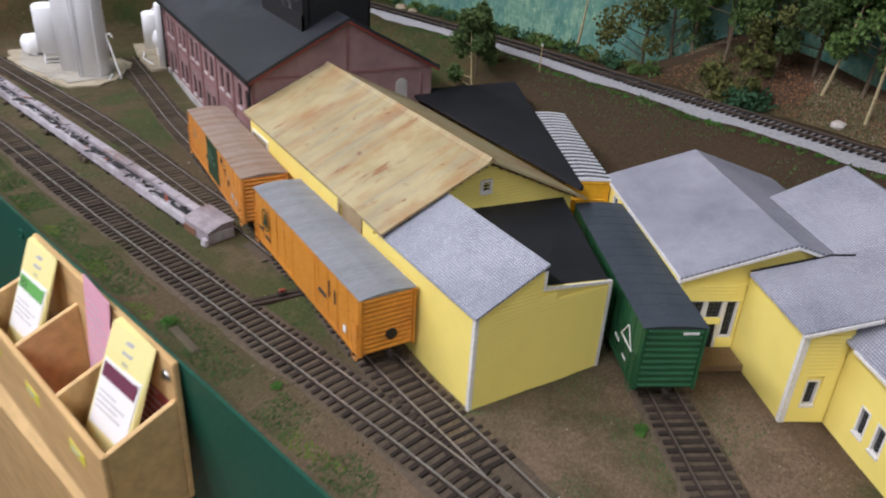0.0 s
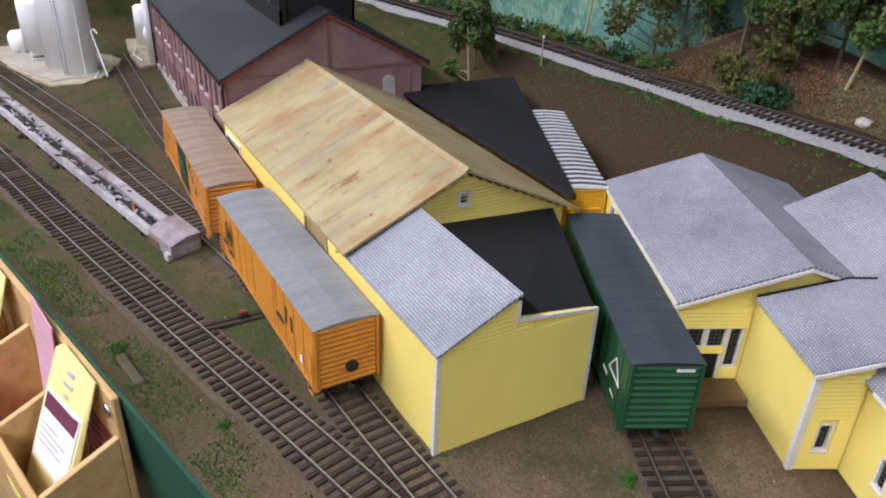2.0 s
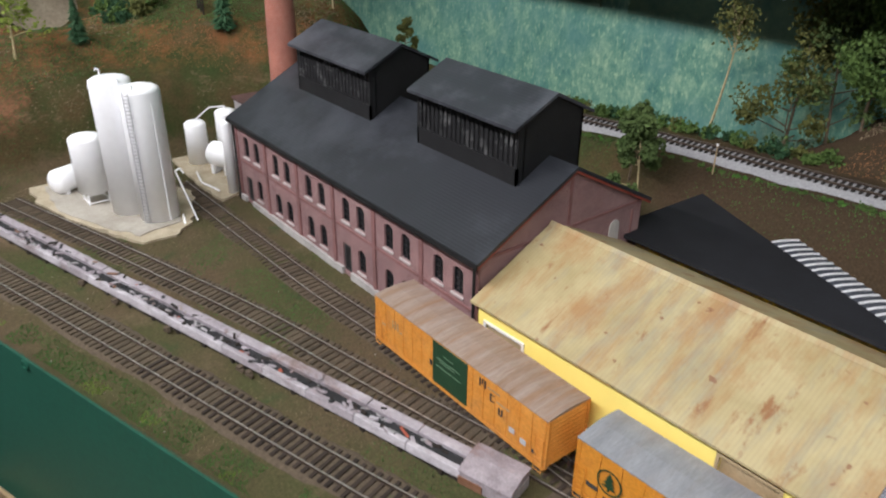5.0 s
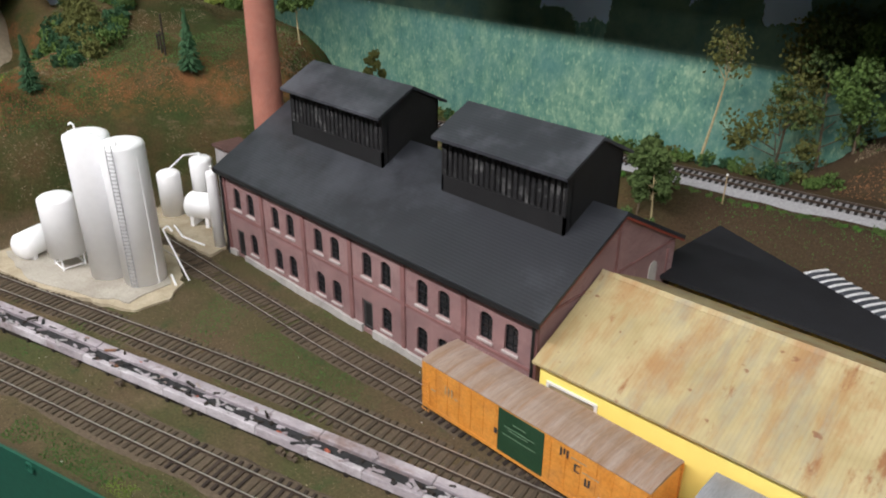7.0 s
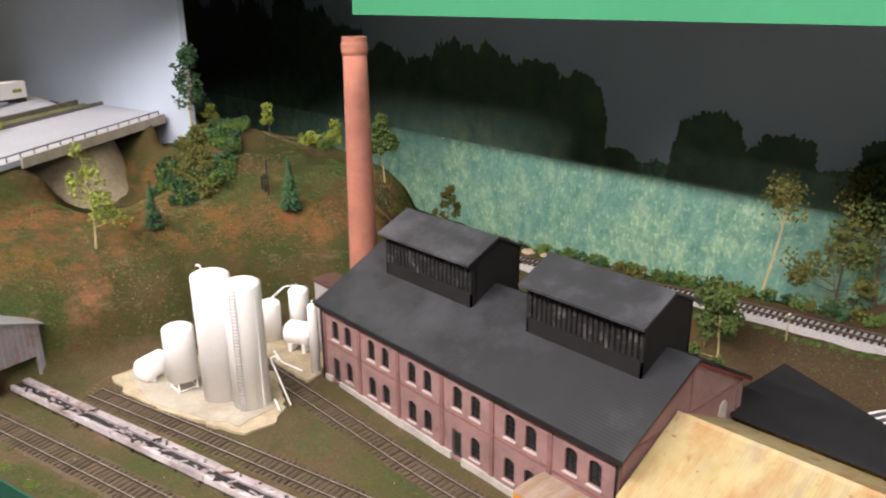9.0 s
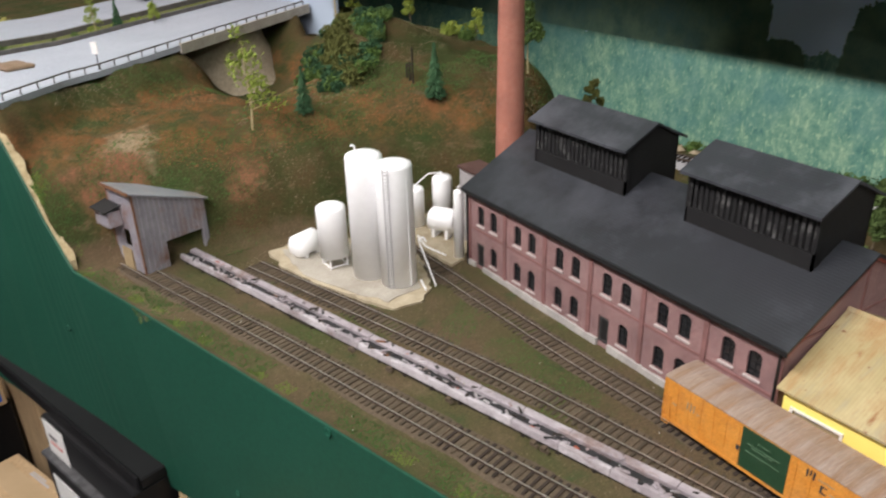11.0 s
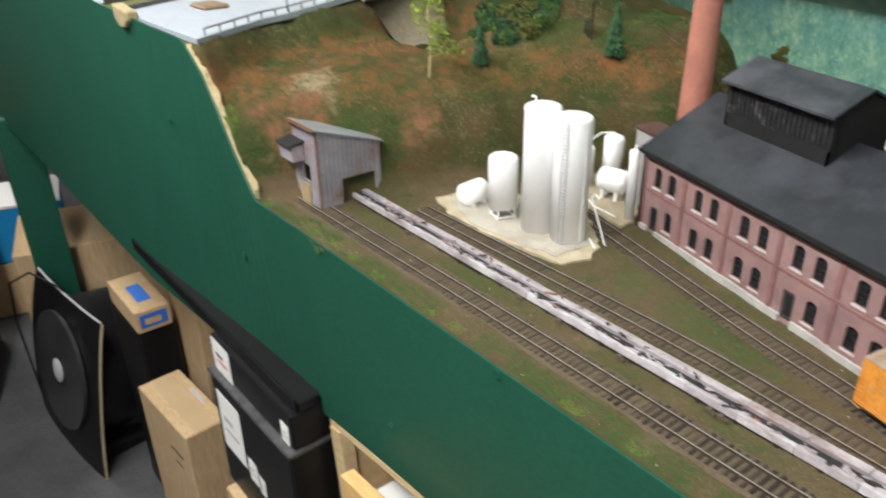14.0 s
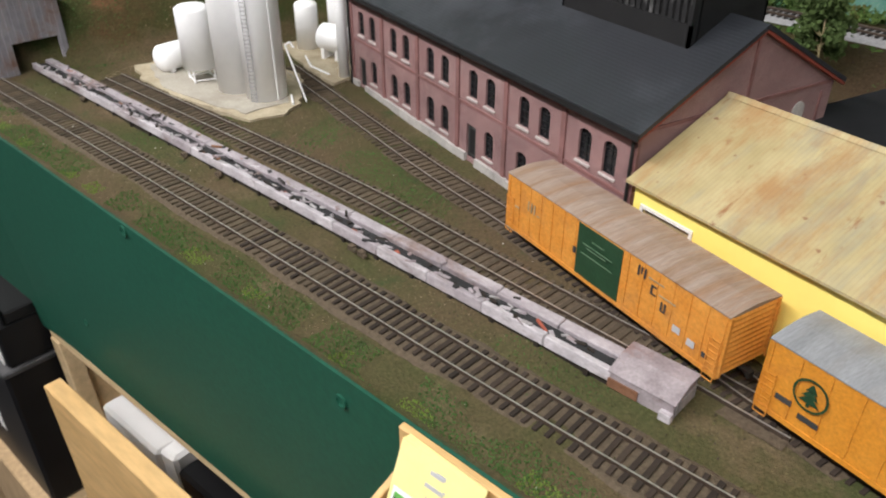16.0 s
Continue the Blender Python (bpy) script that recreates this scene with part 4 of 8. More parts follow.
car1 = boxcar(pose(-0.3155, 0.2655, 0.0, 0, 0, 2.6), "orange box car with a dusty grey roof", 0.174, 0.0355, 0.0115, 0.051, ORANGE, ROOF_GREY, ribs=12, roof_ribs=0, end_ribs=12,
              door=(-0.012, 0.024, ORANGE, "orange sliding door"),
              marks=[(0.030, 0.042, 0.026, 0.029, PRINT_DARK, "lettering", ""), (0.0455, 0.047, 0.030, 0.041, PRINT_DARK, "lettering", ""), (0.0535, 0.055, 0.029, 0.0385, PRINT_DARK, "lettering", ""), (0.066, 0.0695, 0.0175, 0.022, CARD_WHITE, "data_panel", ""),
                     (-0.078, -0.070, 0.0215, 0.0245, PRINT_DARK, "lettering", ""), (-0.066, -0.056, 0.0185, 0.0215, PRINT_DARK, "lettering", "")])
ring_mark(car1, -0.063, 0.0335, 0.0085, -0.01875, DOOR_GREEN)
bm = B()
lathe(bm, [(0.0036, 0), (0.0036, 0.0014), (0.0015, 0.0018)], 20, m=pose(0.0875, 0.002, 0.0225, 0, 90, 0))
part("brake_wheel", bm, UNDER, car1, "round black brake wheel")
car3 = boxcar(pose(-0.2040, 0.4278, 0.0, 0, 0, -24.6), "dark green box car with a slate blue roof", 0.161, 0.0355, 0.0115, 0.0525, CAR_GREEN, ROOF_BLUE, ribs=14, end_ribs=10, roof_ribs=14, roof_rise=0.0012,
              door=(-0.02, 0.018, CAR_GREEN, "green sliding door"), marks=[(0.052, 0.0705, 0.0285, 0.030, CARD_WHITE, "emblem_bar", ""), (0.058, 0.0645, 0.018, 0.0195, CARD_WHITE, "lettering", ""), (0.042, 0.050, 0.0215, 0.0235, CARD_WHITE, "lettering", "")])
bm = B()
for s in (-1, 1):
    prism(bm, [(0.061 + s * 0.0005, 0.041), (0.061 - s * 0.0005, 0.041), (0.061 + s * 0.009, 0.029), (0.061 + s * 0.010, 0.029)], "y", -0.0187, -0.0184)
part("emblem", bm, CARD_WHITE, car3, "white triangular emblem")
bm = B(); cuboid(bm, 0.0812, 0.0816, 0.004, 0.013, 0.0478, 0.0494)
part("lettering", bm, CARD_WHITE, car3, "small pale lettering on the end")
car4 = boxcar(pose(-0.380, 0.5070, 0.0, 0, 0, -24.6), "yellow box car with a ribbed silver roof", 0.162, 0.034, 0.0115, 0.0585, CAR_YELLOW, SILVER, ribs=12, end_ribs=4, roof_ribs=20, roof_rise=0.0014, rib_mat=SILVER_RIB)


# ---- buildings ----
def pierced(bm, x0, x1, z0, z1, y0, y1, holes, m=None):
    """A wall in the xz plane from y0 to y1 with rectangular holes through it."""
    xs = sorted({x0, x1, *(min(max(v, x0), x1) for h in holes for v in h[:2])})
    zs = sorted({z0, z1, *(min(max(v, z0), z1) for h in holes for v in h[2:])})
    solid = {(i, k) for i in range(len(xs) - 1) for k in range(len(zs) - 1)
             if not any(h[0] < (xs[i] + xs[i + 1]) / 2 < h[1] and h[2] < (zs[k] + zs[k + 1]) / 2 < h[3] for h in holes)}
    made = {}

    def vert(i, k, y):
        if (i, k, y) not in made:
            p = Vector((xs[i], y, zs[k]))
            made[i, k, y] = bm.verts.new(m @ p if m else p)
        return made[i, k, y]

    for i, k in solid:
        for y in (y0, y1):
            bm.faces.new([vert(i, k, y), vert(i + 1, k, y), vert(i + 1, k + 1, y), vert(i, k + 1, y)])
        for near, a, b in (((i - 1, k), (i, k), (i, k + 1)), ((i + 1, k), (i + 1, k), (i + 1, k + 1)), ((i, k - 1), (i, k), (i + 1, k)), ((i, k + 1), (i, k + 1), (i + 1, k + 1))):
            if near not in solid:
                bm.faces.new([vert(*a, y0), vert(*b, y0), vert(*b, y1), vert(*a, y1)])


def arch_fill(bm, x0, x1, z1, rise, y0, y1, m=None):
    """The two corners over an arched head."""
    mid, half = (x0 + x1) / 2, (x1 - x0) / 2
    for s in (-1, 1):
        pts = [(mid + s * half, z1 - rise)]
        for k in range(5):
            a = math.pi / 2 * k / 4
            pts.append((mid + s * half * math.cos(a), z1 - rise + rise * math.sin(a)))
        pts.append((mid + s * half, z1))
        prism(bm, pts if s > 0 else list(reversed(pts)), "y", y0, y1, m)


def window(parent, x0, x1, z0, z1, y, m=None, frame_mat=None, bars=(2, 3), outer=0.0, sill=True, sill_mat=None):
    """A pane with glazing bars, set into a wall whose outer face is at y; the frame may stand out by outer."""
    f = frame_mat or WHITE_TRIM
    w = 0.0009
    bm = B()
    pierced(bm, x0 - outer, x1 + outer, z0 - outer, z1 + outer, y - 0.0005 if outer else y + 0.0005, y + 0.0014, [(x0 + w * 0.5, x1 - w * 0.5, z0 + w * 0.5, z1 - w * 0.5)], m)
    win = part("window", bm, f, parent, "framed window")
    bm = B()
    cuboid(bm, x0 - 0.0002, x1 + 0.0002, y + 0.0015, y + 0.002, z0 - 0.0002, z1 + 0.0002, m)
    part("pane", bm, GLASS, win, "dark glass pane")
    bm = B()
    for i in range(1, bars[0]):
        x = x0 + (x1 - x0) * i / bars[0]
        cuboid(bm, x - 0.0002, x + 0.0002, y + 0.0009, y + 0.0014, z0, z1, m)
    for i in range(1, bars[1]):
        z = z0 + (z1 - z0) * i / bars[1]
        cuboid(bm, x0, x1, y + 0.0009, y + 0.0014, z - 0.0002, z + 0.0002, m)
    part("glazing_bar", bm, BLACK if frame_mat is BLACK else GLAZING, win)
    if sill:
        bm = B()
        cuboid(bm, x0 - 0.001, x1 + 0.001, y - (0.0026 if sill_mat else 0.0014), y + 0.0006, z0 - (0.0018 if sill_mat else 0.0014), z0 - 0.0002, m)
        part("sill", bm, sill_mat or WHITE_TRIM, win, "pale sill")
    return win


GLAZING = surface("dull_glazing_bar", (0.05, 0.05, 0.05), (0.08, 0.08, 0.078), 80, 0.7, bump=0.0)
SILL = surface("pale_stone_sill", (0.46, 0.40, 0.39), (0.58, 0.52, 0.50), 80, 0.8)
FOUNDATION = surface("grey_stone_base", (0.36, 0.34, 0.33), (0.5, 0.48, 0.46), 50, 0.9)


def build_mill():
    x0, x1, y0, y1, eave, ridge = -0.923, -0.535, 0.2845, 0.459, 0.0910, 0.1365
    ym = (y0 + y1) / 2
    mill = thing("brick_mill", pose(0, 0, 0), "long two-storey red brick mill with black monitor roofs", "building")
    bays = [x0 + 0.0015 + (x1 - x0 - 0.003) * (i + 0.5) / 6 for i in range(6)]
    holes, arches, doors = [], [], []
    for i, c in enumerate(bays):
        for dx in (-0.0115, 0.0115):
            holes.append((c + dx - 0.0060, c + dx + 0.0060, 0.0530, 0.0750))
            arches.append(holes[-1])
            if dx < 0 and i in (0, 3):
                holes.append((c + dx - 0.0075, c + dx + 0.0055, 0.003, 0.0305))
                doors.append(holes[-1])
            else:
                holes.append((c + dx - 0.0060, c + dx + 0.0060, 0.0120, 0.0335))
                arches.append(holes[-1])
    bm = B()
    pierced(bm, x0, x1, -0.004, eave, y0, y0 + 0.004, holes)
    for h in arches:
        arch_fill(bm, h[0], h[1], h[3], 0.0038, y0, y0 + 0.004)
    wall = part("wall", bm, BRICK, mill, "red brick front wall, weathered mauve")
    bm = B()
    gable = [(y0 + 0.004, -0.004), (y1, -0.004), (y1, eave), (ym, ridge), (y0 + 0.004, eave)]
    prism(bm, gable, "x", x1 - 0.004, x1)
    part("wall", bm, BRICK, mill, "red brick gable wall")
    bm = B()
    prism(bm, gable, "x", x0, x0 + 0.004)
    part("wall", bm, BRICK, mill, "red brick gable wall")
    bm = B()
    cuboid(bm, x0 + 0.004, x1 - 0.004, y1 - 0.004, y1, -0.004, eave)
    part("wall", bm, BRICK, mill)
    for h in arches:
        window(mill, h[0], h[1], h[2], h[3], y0 + 0.0012, frame_mat=BLACK, bars=(2, 4), sill_mat=SILL)
    for h in doors:
        bm = B()
        cuboid(bm, h[0], h[1], y0 + 0.0015, y0 + 0.0025, h[2], h[3])
        dr = part("door", bm, BLACK, mill, "black panelled door")
        bm = B()
        pierced(bm, h[0] + 0.0015, h[1] - 0.0015, h[2] + 0.002, h[3] - 0.002, y0 + 0.001, y0 + 0.0016, [(h[0] + 0.0025, h[1] - 0.0025, h[2] + 0.003, h[3] - 0.003)])
        part("door_frame", bm, GLAZING, dr)
    for i in range(7):
        x = x0 + 0.0015 + (x1 - x0 - 0.003) * i / 6
        bm = B()
        cuboid(bm, x - 0.0022, x + 0.0022, y0 - 0.0013, y0 + 0.001, -0.004, eave - 0.001)
        part("pilaster", bm, BRICK_TRIM, mill, "brick pilaster")
        if i < 6:
            xa, xb = x + 0.0022, x + (x1 - x0 - 0.003) / 6 - 0.0022
            for z, h in ((0.0455, 0.0022), (0.081, 0.003)):
                bm = B()
                cuboid(bm, xa, xb, y0 - 0.0009, y0 + 0.001, z, z + h)
                part("string_course", bm, BRICK_TRIM, mill)
    bm = B()
    for k in range(28):
        xa = x0 + (x1 - x0) * k / 28
        if any(h[0] - 0.001 < xa + 0.007 < h[1] + 0.001 for h in doors):
            continue
        bm = B()
        cuboid(bm, xa + 0.0002, xa + (x1 - x0) / 28 - 0.0002, y0 - 0.0022 - 0.0006 * random.random(), y0 + 0.0005, -0.004, 0.0052 + 0.001 * random.random())
        part("foundation_stone", bm, FOUNDATION, mill, "pale foundation stone")
    for s in (x0 + 0.0005, x1 - 0.0015):
        bm = B()
        pipe(bm, [(s, y0 - 0.003, 0), (s, y0 - 0.003, eave - 0.002)], 0.0011)
        part("downpipe", bm, BLACK, mill, "black downpipe")
    # roof slabs, trim, monitors
    ov = 0.006
    for s, ye in ((-1, y0), (1, y1)):
        bm = B()
        slope = (ridge - eave) / (ym - y0)
        yo = ye + s * ov
        zo = eave - slope * ov
        m = None
        prism(bm, [(yo, zo), (ym, ridge), (ym, ridge + 0.003), (yo, zo + 0.003)], "x", x0 - 0.006, x1 + 0.005)
        part("roof", bm, SLATE, mill, "black slate roof slope")
        bm = B()
        prism(bm, [(yo, zo - 0.0022), (ym, ridge - 0.0022), (ym, ridge - 0.0002), (yo, zo - 0.0002)], "x", x1 + 0.0005, x1 + 0.0045)
        part("rake_board", bm, RED_TRIM, mill, "dark red rake board")
    bm = B()
    cuboid(bm, x0 - 0.006, x1 + 0.005, y0 - ov - 0.0012, y0 - ov + 0.0003, eave - 0.0045, eave - 0.0008)
    part("gutter", bm, BLACK, mill, "black gutter")
    # gable pilaster strips and an arched vent
    bm = B()
    cuboid(bm, x1 - 0.001, x1 + 0.0009, ym - 0.0012, ym + 0.0012, 0.091, ridge - 0.006)
    cuboid(bm, x1 - 0.001, x1 + 0.0009, y0 + 0.002, y1 - 0.002, 0.0885, 0.0905)
    cuboid(bm, x1 - 0.001, x1 + 0.0009, y1 - 0.012, y1 - 0.010, 0.0, 0.0835)
    part("string_course", bm, BRICK_TRIM, mill)
    bm = B()
    pts = [(0.421, 0.060), (0.433, 0.060)] + [(0.427 + 0.006 * math.cos(a * math.pi / 8), 0.074 + 0.006 * math.sin(a * math.pi / 8)) for a in range(9)]
    prism(bm, pts, "x", x1 - 0.001, x1 + 0.0007)
    part("blocked_window", bm, FOUNDATION, mill, "bricked-up arched window in pale grey")
    for xa, xb in ((-0.878, -0.748), (-0.678, -0.559)):
        half, reach, top, low = 0.0330, 0.0405, 0.1850, 0.1655
        ya, yb, zb = ym - half, ym + half, low + (top - low) * (reach - half) / reach
        bm = B()
        cuboid(bm, xa, xb, yb - 0.002, yb, 0.09, zb)
        for x in (xa, xb - 0.002):
            prism(bm, [(ya, 0.09), (yb, 0.09), (yb, zb), (ym, top), (ya, zb)], "x", x, x + 0.002)
        mon = part("roof_monitor", bm, BLACK, mill, "black louvred roof monitor")
        for nm, y_in, y_out, z_lo, z_hi in (("monitor_sill", ya, ya + 0.002, 0.10, 0.136), ("monitor_lintel", ya, ya + 0.002, zb - 0.003, zb), ("monitor_lining", ya + 0.006, ya + 0.007, 0.12, zb)):
            bm = B()
            cuboid(bm, xa, xb, y_in, y_out, z_lo, z_hi)
            part(nm, bm, BLACK, mon)
        n = 22
        for i in range(n):
            x = xa + (xb - xa) * (i + 0.5) / n
            bm = B()
            h = pose(x, ya + 0.0012, 0, 0, 0, 28)
            cuboid(bm, -0.0012, 0.0012, -0.0004, 0.0004, 0.136, zb - 0.002, h)
            part("louvre", bm, LOUVRE, mon)
        for s in (-1, 1):
            bm = B()
            yo = ym + s * reach
            prism(bm, [(yo, low), (ym, top), (ym, top + 0.0024), (yo, low + 0.0024)], "x", xa - 0.004, xb + 0.004)
            part("monitor_roof", bm, SLATE_LIGHT, mon, "dusty black monitor roof")


RUST_DARK = surface("dark_rusty_sheet", (0.07, 0.035, 0.03), (0.11, 0.06, 0.05), 80, 0.8)
RED_TRIM = surface("dark_red_trim", (0.22, 0.045, 0.03), (0.28, 0.06, 0.04), 60, 0.7)
LOUVRE = surface("chipped_black_louvre", (0.012, 0.012, 0.013), (0.02, 0.02, 0.022), 150, 0.6, c3=(0.14, 0.14, 0.14))
SLATE_LIGHT = striped("dusty_slate_roof", (0.022, 0.0235, 0.030), (0.036, 0.038, 0.047), 0.0026, "Y", 0.5, 0.00008, 20, c3=(0.075, 0.079, 0.095), lines=0.14)
build_mill()


def build_chimney():
    c = thing("mill_chimney", pose(-0.951, 0.361, 0.0), "tall tapered red brick chimney beside the mill", "chimney")
    bm = B()
    lathe(bm, [(0.0185, 0), (0.0172, 0.06), (0.0155, 0.16), (0.0135, 0.30), (0.0126, 0.343)], 28)
    part("shaft", bm, CHIMNEY, c, smooth=True)
    bm = B()
    lathe(bm, [(0.0126, 0.343), (0.0142, 0.347), (0.0142, 0.354), (0.0134, 0.357), (0.0134, 0.362), (0.0095, 0.362), (0.0095, 0.347)], 28)
    part("cap", bm, CHIMNEY, c, "corbelled brick cap")
    bm = B()
    rod(bm, (0, 0, 0.3575), (0, 0, 0.3615), 0.0094, n=20)
    part("flue_liner", bm, UNDER, c, "sooty flue")
    bm = B()
    cuboid(bm, -0.03, 0.017, -0.05, -0.022, 0.0, 0.092)
    part("annex", bm, WEATHERED, c, "grey boiler annex")
    bm = B()
    cuboid(bm, -0.032, 0.019, -0.052, -0.02, 0.092, 0.095)
    part("annex_roof", bm, RUST_DARK, c, "dark rusty annex roof")


build_chimney()


LAP = 0.0024


def lap_board(bm, z, a, b, m):
    """One clapboard, its lower edge standing out over an open joint."""
    prism(bm, [(0, z + 0.0005), (-0.0013, z + 0.0005), (-0.0008, z + LAP), (0, z + LAP)], "x", a, b, m)


def build_warehouse():
    x0, x1, y0, y1 = -0.527, -0.281, 0.2925, 0.447
    ym, eave, ridge, low_eave = 0.3665, 0.0650, 0.0985, 0.0605
    w = thing("yellow_warehouse", pose(-0.1725, 0.2925, 0, 0, 0, 2.3) @ pose(0.1725, -0.2925, 0), "long yellow warehouse with a rusty sheet metal roof", "building")
    holes = [(-0.519, -0.485, 0.014, 0.050), (-0.341, -0.308, 0.014, 0.0565)]
    bm = B()
    pierced(bm, x0, x1, -0.003, eave, y0, y0 + 0.003, holes)
    cuboid(bm, x1, -0.1725, y0, y0 + 0.003, -0.003, low_eave)
    part("wall", bm, YELLOW, w, "smooth yellow front wall")
    for h in holes:
        bm = B()
        cuboid(bm, h[0], h[1], y0 + 0.0015, y0 + 0.0025, h[2], h[3])
        d = part("loading_door", bm, DOOR_TAN, w, "weathered tan loading door")
        bm = B()
        pierced(bm, h[0] - 0.002, h[1] + 0.002, h[2], h[3] + 0.002, y0 - 0.001, y0 + 0.001, [(h[0], h[1], h[2] - 0.001, h[3])])
        part("door_frame", bm, DOOR_TAN if h[0] > -0.4 else WHITE_TRIM, d)
    bm = B()
    prism(bm, [(y0 + 0.003, -0.003), (y1, -0.003), (y1, 0.0605), (ym, ridge), (y0 + 0.003, eave)], "x", x1 - 0.003, x1)
    part("wall", bm, YELLOW, w, "yellow gable wall")
    bm = B()
    prism(bm, [(y0 + 0.003, -0.003), (y1, -0.003), (y1, 0.0605), (ym, ridge), (y0 + 0.003, eave)], "x", x0, x0 + 0.003)
    part("wall", bm, YELLOW, w)
    bm = B()
    cuboid(bm, x0 + 0.003, x1 - 0.003, y1 - 0.003, y1, -0.003, 0.0595)
    part("wall", bm, YELLOW, w)
    side = pose(x1, ym, 0, 0, 0, 90)
    bm = B()
    for i in range(15):
        z = 0.060 + LAP * i
        ya = -(ridge - z - LAP) / (ridge - eave) * (ym - y0)
        yb = (ridge - z - LAP) / (ridge - 0.0595) * (y1 - ym)
        if yb - ya > 0.004:
            lap_board(bm, z, ya, yb, side)
    part("siding", bm, YELLOW, w, "yellow clapboard siding")
    window(w, -0.001, 0.0058, 0.0752, 0.0825, -0.0026, side, outer=0.001, bars=(2, 2))
    for s, yo, zo in ((-1, y0 - 0.0045, eave - 0.0022), (1, y1 + 0.006, 0.0568)):
        for i in range(7):
            bm = B()
            xa = x0 - 0.004 + (x1 + 0.010 - x0 + 0.004) * i / 7
            xb = x0 - 0.004 + (x1 + 0.010 - x0 + 0.004) * (i + 1) / 7
            lift = 0.00012 * (i % 2)
            prism(bm, [(yo, zo + lift), (ym, ridge + lift), (ym, ridge + 0.0016 + lift), (yo, zo + 0.0016 + lift)], "x", xa, xb)
            part("roof_sheet", bm, RUST_ROOF, w, "cream roof sheet streaked with rust")
    bm = B()
    prism(bm, [(ym - 0.003, ridge + 0.0008), (ym + 0.003, ridge + 0.0008), (ym, ridge + 0.0032)], "x", x0 - 0.004, x1 + 0.010)
    part("ridge_cap", bm, RUST_ROOF, w)
    for s, yo, zo in ((-1, y0, eave), (1, y1, 0.0605)):
        for i in range(12):
            t = (i + 0.5) / 12
            y, z = ym + (yo - ym) * t, ridge + (zo - ridge) * t
            bm = B()
            cuboid(bm, x1 + 0.001, x1 + 0.0085, y - 0.0007, y + 0.0007, z - 0.002, z - 0.0002)
            part("rafter_tail", bm, RAFTER, w, "brown rafter tail")
    # lower front block: half a shingled gable and a flat black roof beside it
    xa, xb = -0.281, -0.1725
    yp, zp, yr, zr = 0.3345, 0.0805, 0.3845, 0.0585
    bm = B()
    prism(bm, [(y0 + 0.003, -0.003), (yr, -0.003), (yr, zr), (yp, zr + 0.008), (yp, zp), (y0 + 0.003, low_eave)], "x", xb - 0.003, xb)
    part("wall", bm, YELLOW, w, "yellow end wall")
    bm = B()
    prism(bm, [(xa, 0.434), (xb - 0.003, yr - 0.002), (xb - 0.003, yr), (xa, 0.436)], "z", -0.003, zr - 0.001)
    prism(bm, [(xa, zr), (xb - 0.003, zr), (xb - 0.003, zp - 0.001), (xa, zp - 0.001)], "y", yp - 0.0015, yp)
    part("wall", bm, YELLOW, w)
    end = pose(xb, 0, 0, 0, 0, 90)
    bm = B()
    for i in range(32):
        z = i * LAP
        yb = yp if z + LAP > zr + 0.006 else yr
        ya = y0 if z < low_eave - 0.002 else y0 + (z + LAP - low_eave) / (zp - low_eave) * (yp - y0)
        if z < zr + 0.006 and yb == yr and z > zr - 0.0015:
            yb = yp + 0.01
        if yb - ya > 0.002:
            lap_board(bm, z, ya, yb, end)
    part("siding", bm, YELLOW, w, "yellow clapboard siding")
    bm = B()
    cuboid(bm, xb - 0.0012, xb + 0.0013, y0 - 0.0012, y0 + 0.0012, 0, low_eave + 0.001)
    part("corner_board", bm, WHITE_TRIM, w, "white corner board")
    bm = B()
    cuboid(bm, xb - 0.0012, xb + 0.0013, yr - 0.0012, yr + 0.0012, 0, zr + 0.001)
    part("corner_board", bm, WHITE_TRIM, w, "white corner board")
    bm = B()
    cuboid(bm, xb + 0.0002, xb + 0.0012, yp - 0.0003, yp + 0.0018, zr + 0.0075, zp - 0.003)
    part("corner_board", bm, WHITE_TRIM, w, "white corner board")
    bm = B()
    prism(bm, [(yp, zr + 0.0074), (yr + 0.001, zr - 0.0006), (yr + 0.001, zr + 0.0012), (yp, zr + 0.0092)], "x", xb + 0.0002, xb + 0.0014)
    part("fascia_board", bm, WHITE_TRIM, w, "white fascia board")
    bm = B()
    sl = (zp - low_eave) / (yp - y0)
    prism(bm, [(y0 - 0.002, low_eave - 0.002 * sl), (yp + 0.001, zp + 0.0006), (yp + 0.001, zp + 0.0022), (y0 - 0.002, low_eave - 0.002 * sl + 0.0016)], "x", xa + 0.0012, xb + 0.0025)
    part("roof", bm, SHINGLE, w, "pale grey shingle roof")
    bm = B()
    corners = [(xa + 0.0012, yp + 0.0005, zr + 0.0075), (xb - 0.0004, yp + 0.0005, zr + 0.0075), (xb - 0.0004, yr, zr), (xa + 0.0012, 0.438, zr)]
    low = [bm.verts.new((x, y, z - 0.0014)) for x, y, z in corners]
    top = [bm.verts.new(c) for c in corners]
    bm.faces.new(top), bm.faces.new(list(reversed(low)))
    for i in range(4):
        bm.faces.new([low[i], low[(i + 1) % 4], top[(i + 1) % 4], top[i]])
    part("roof", bm, TAR, w, "flat black tar paper roof")
    return w


RAFTER = surface("brown_rafter", (0.14, 0.085, 0.04), (0.2, 0.13, 0.06), 60, 0.8)
build_warehouse()


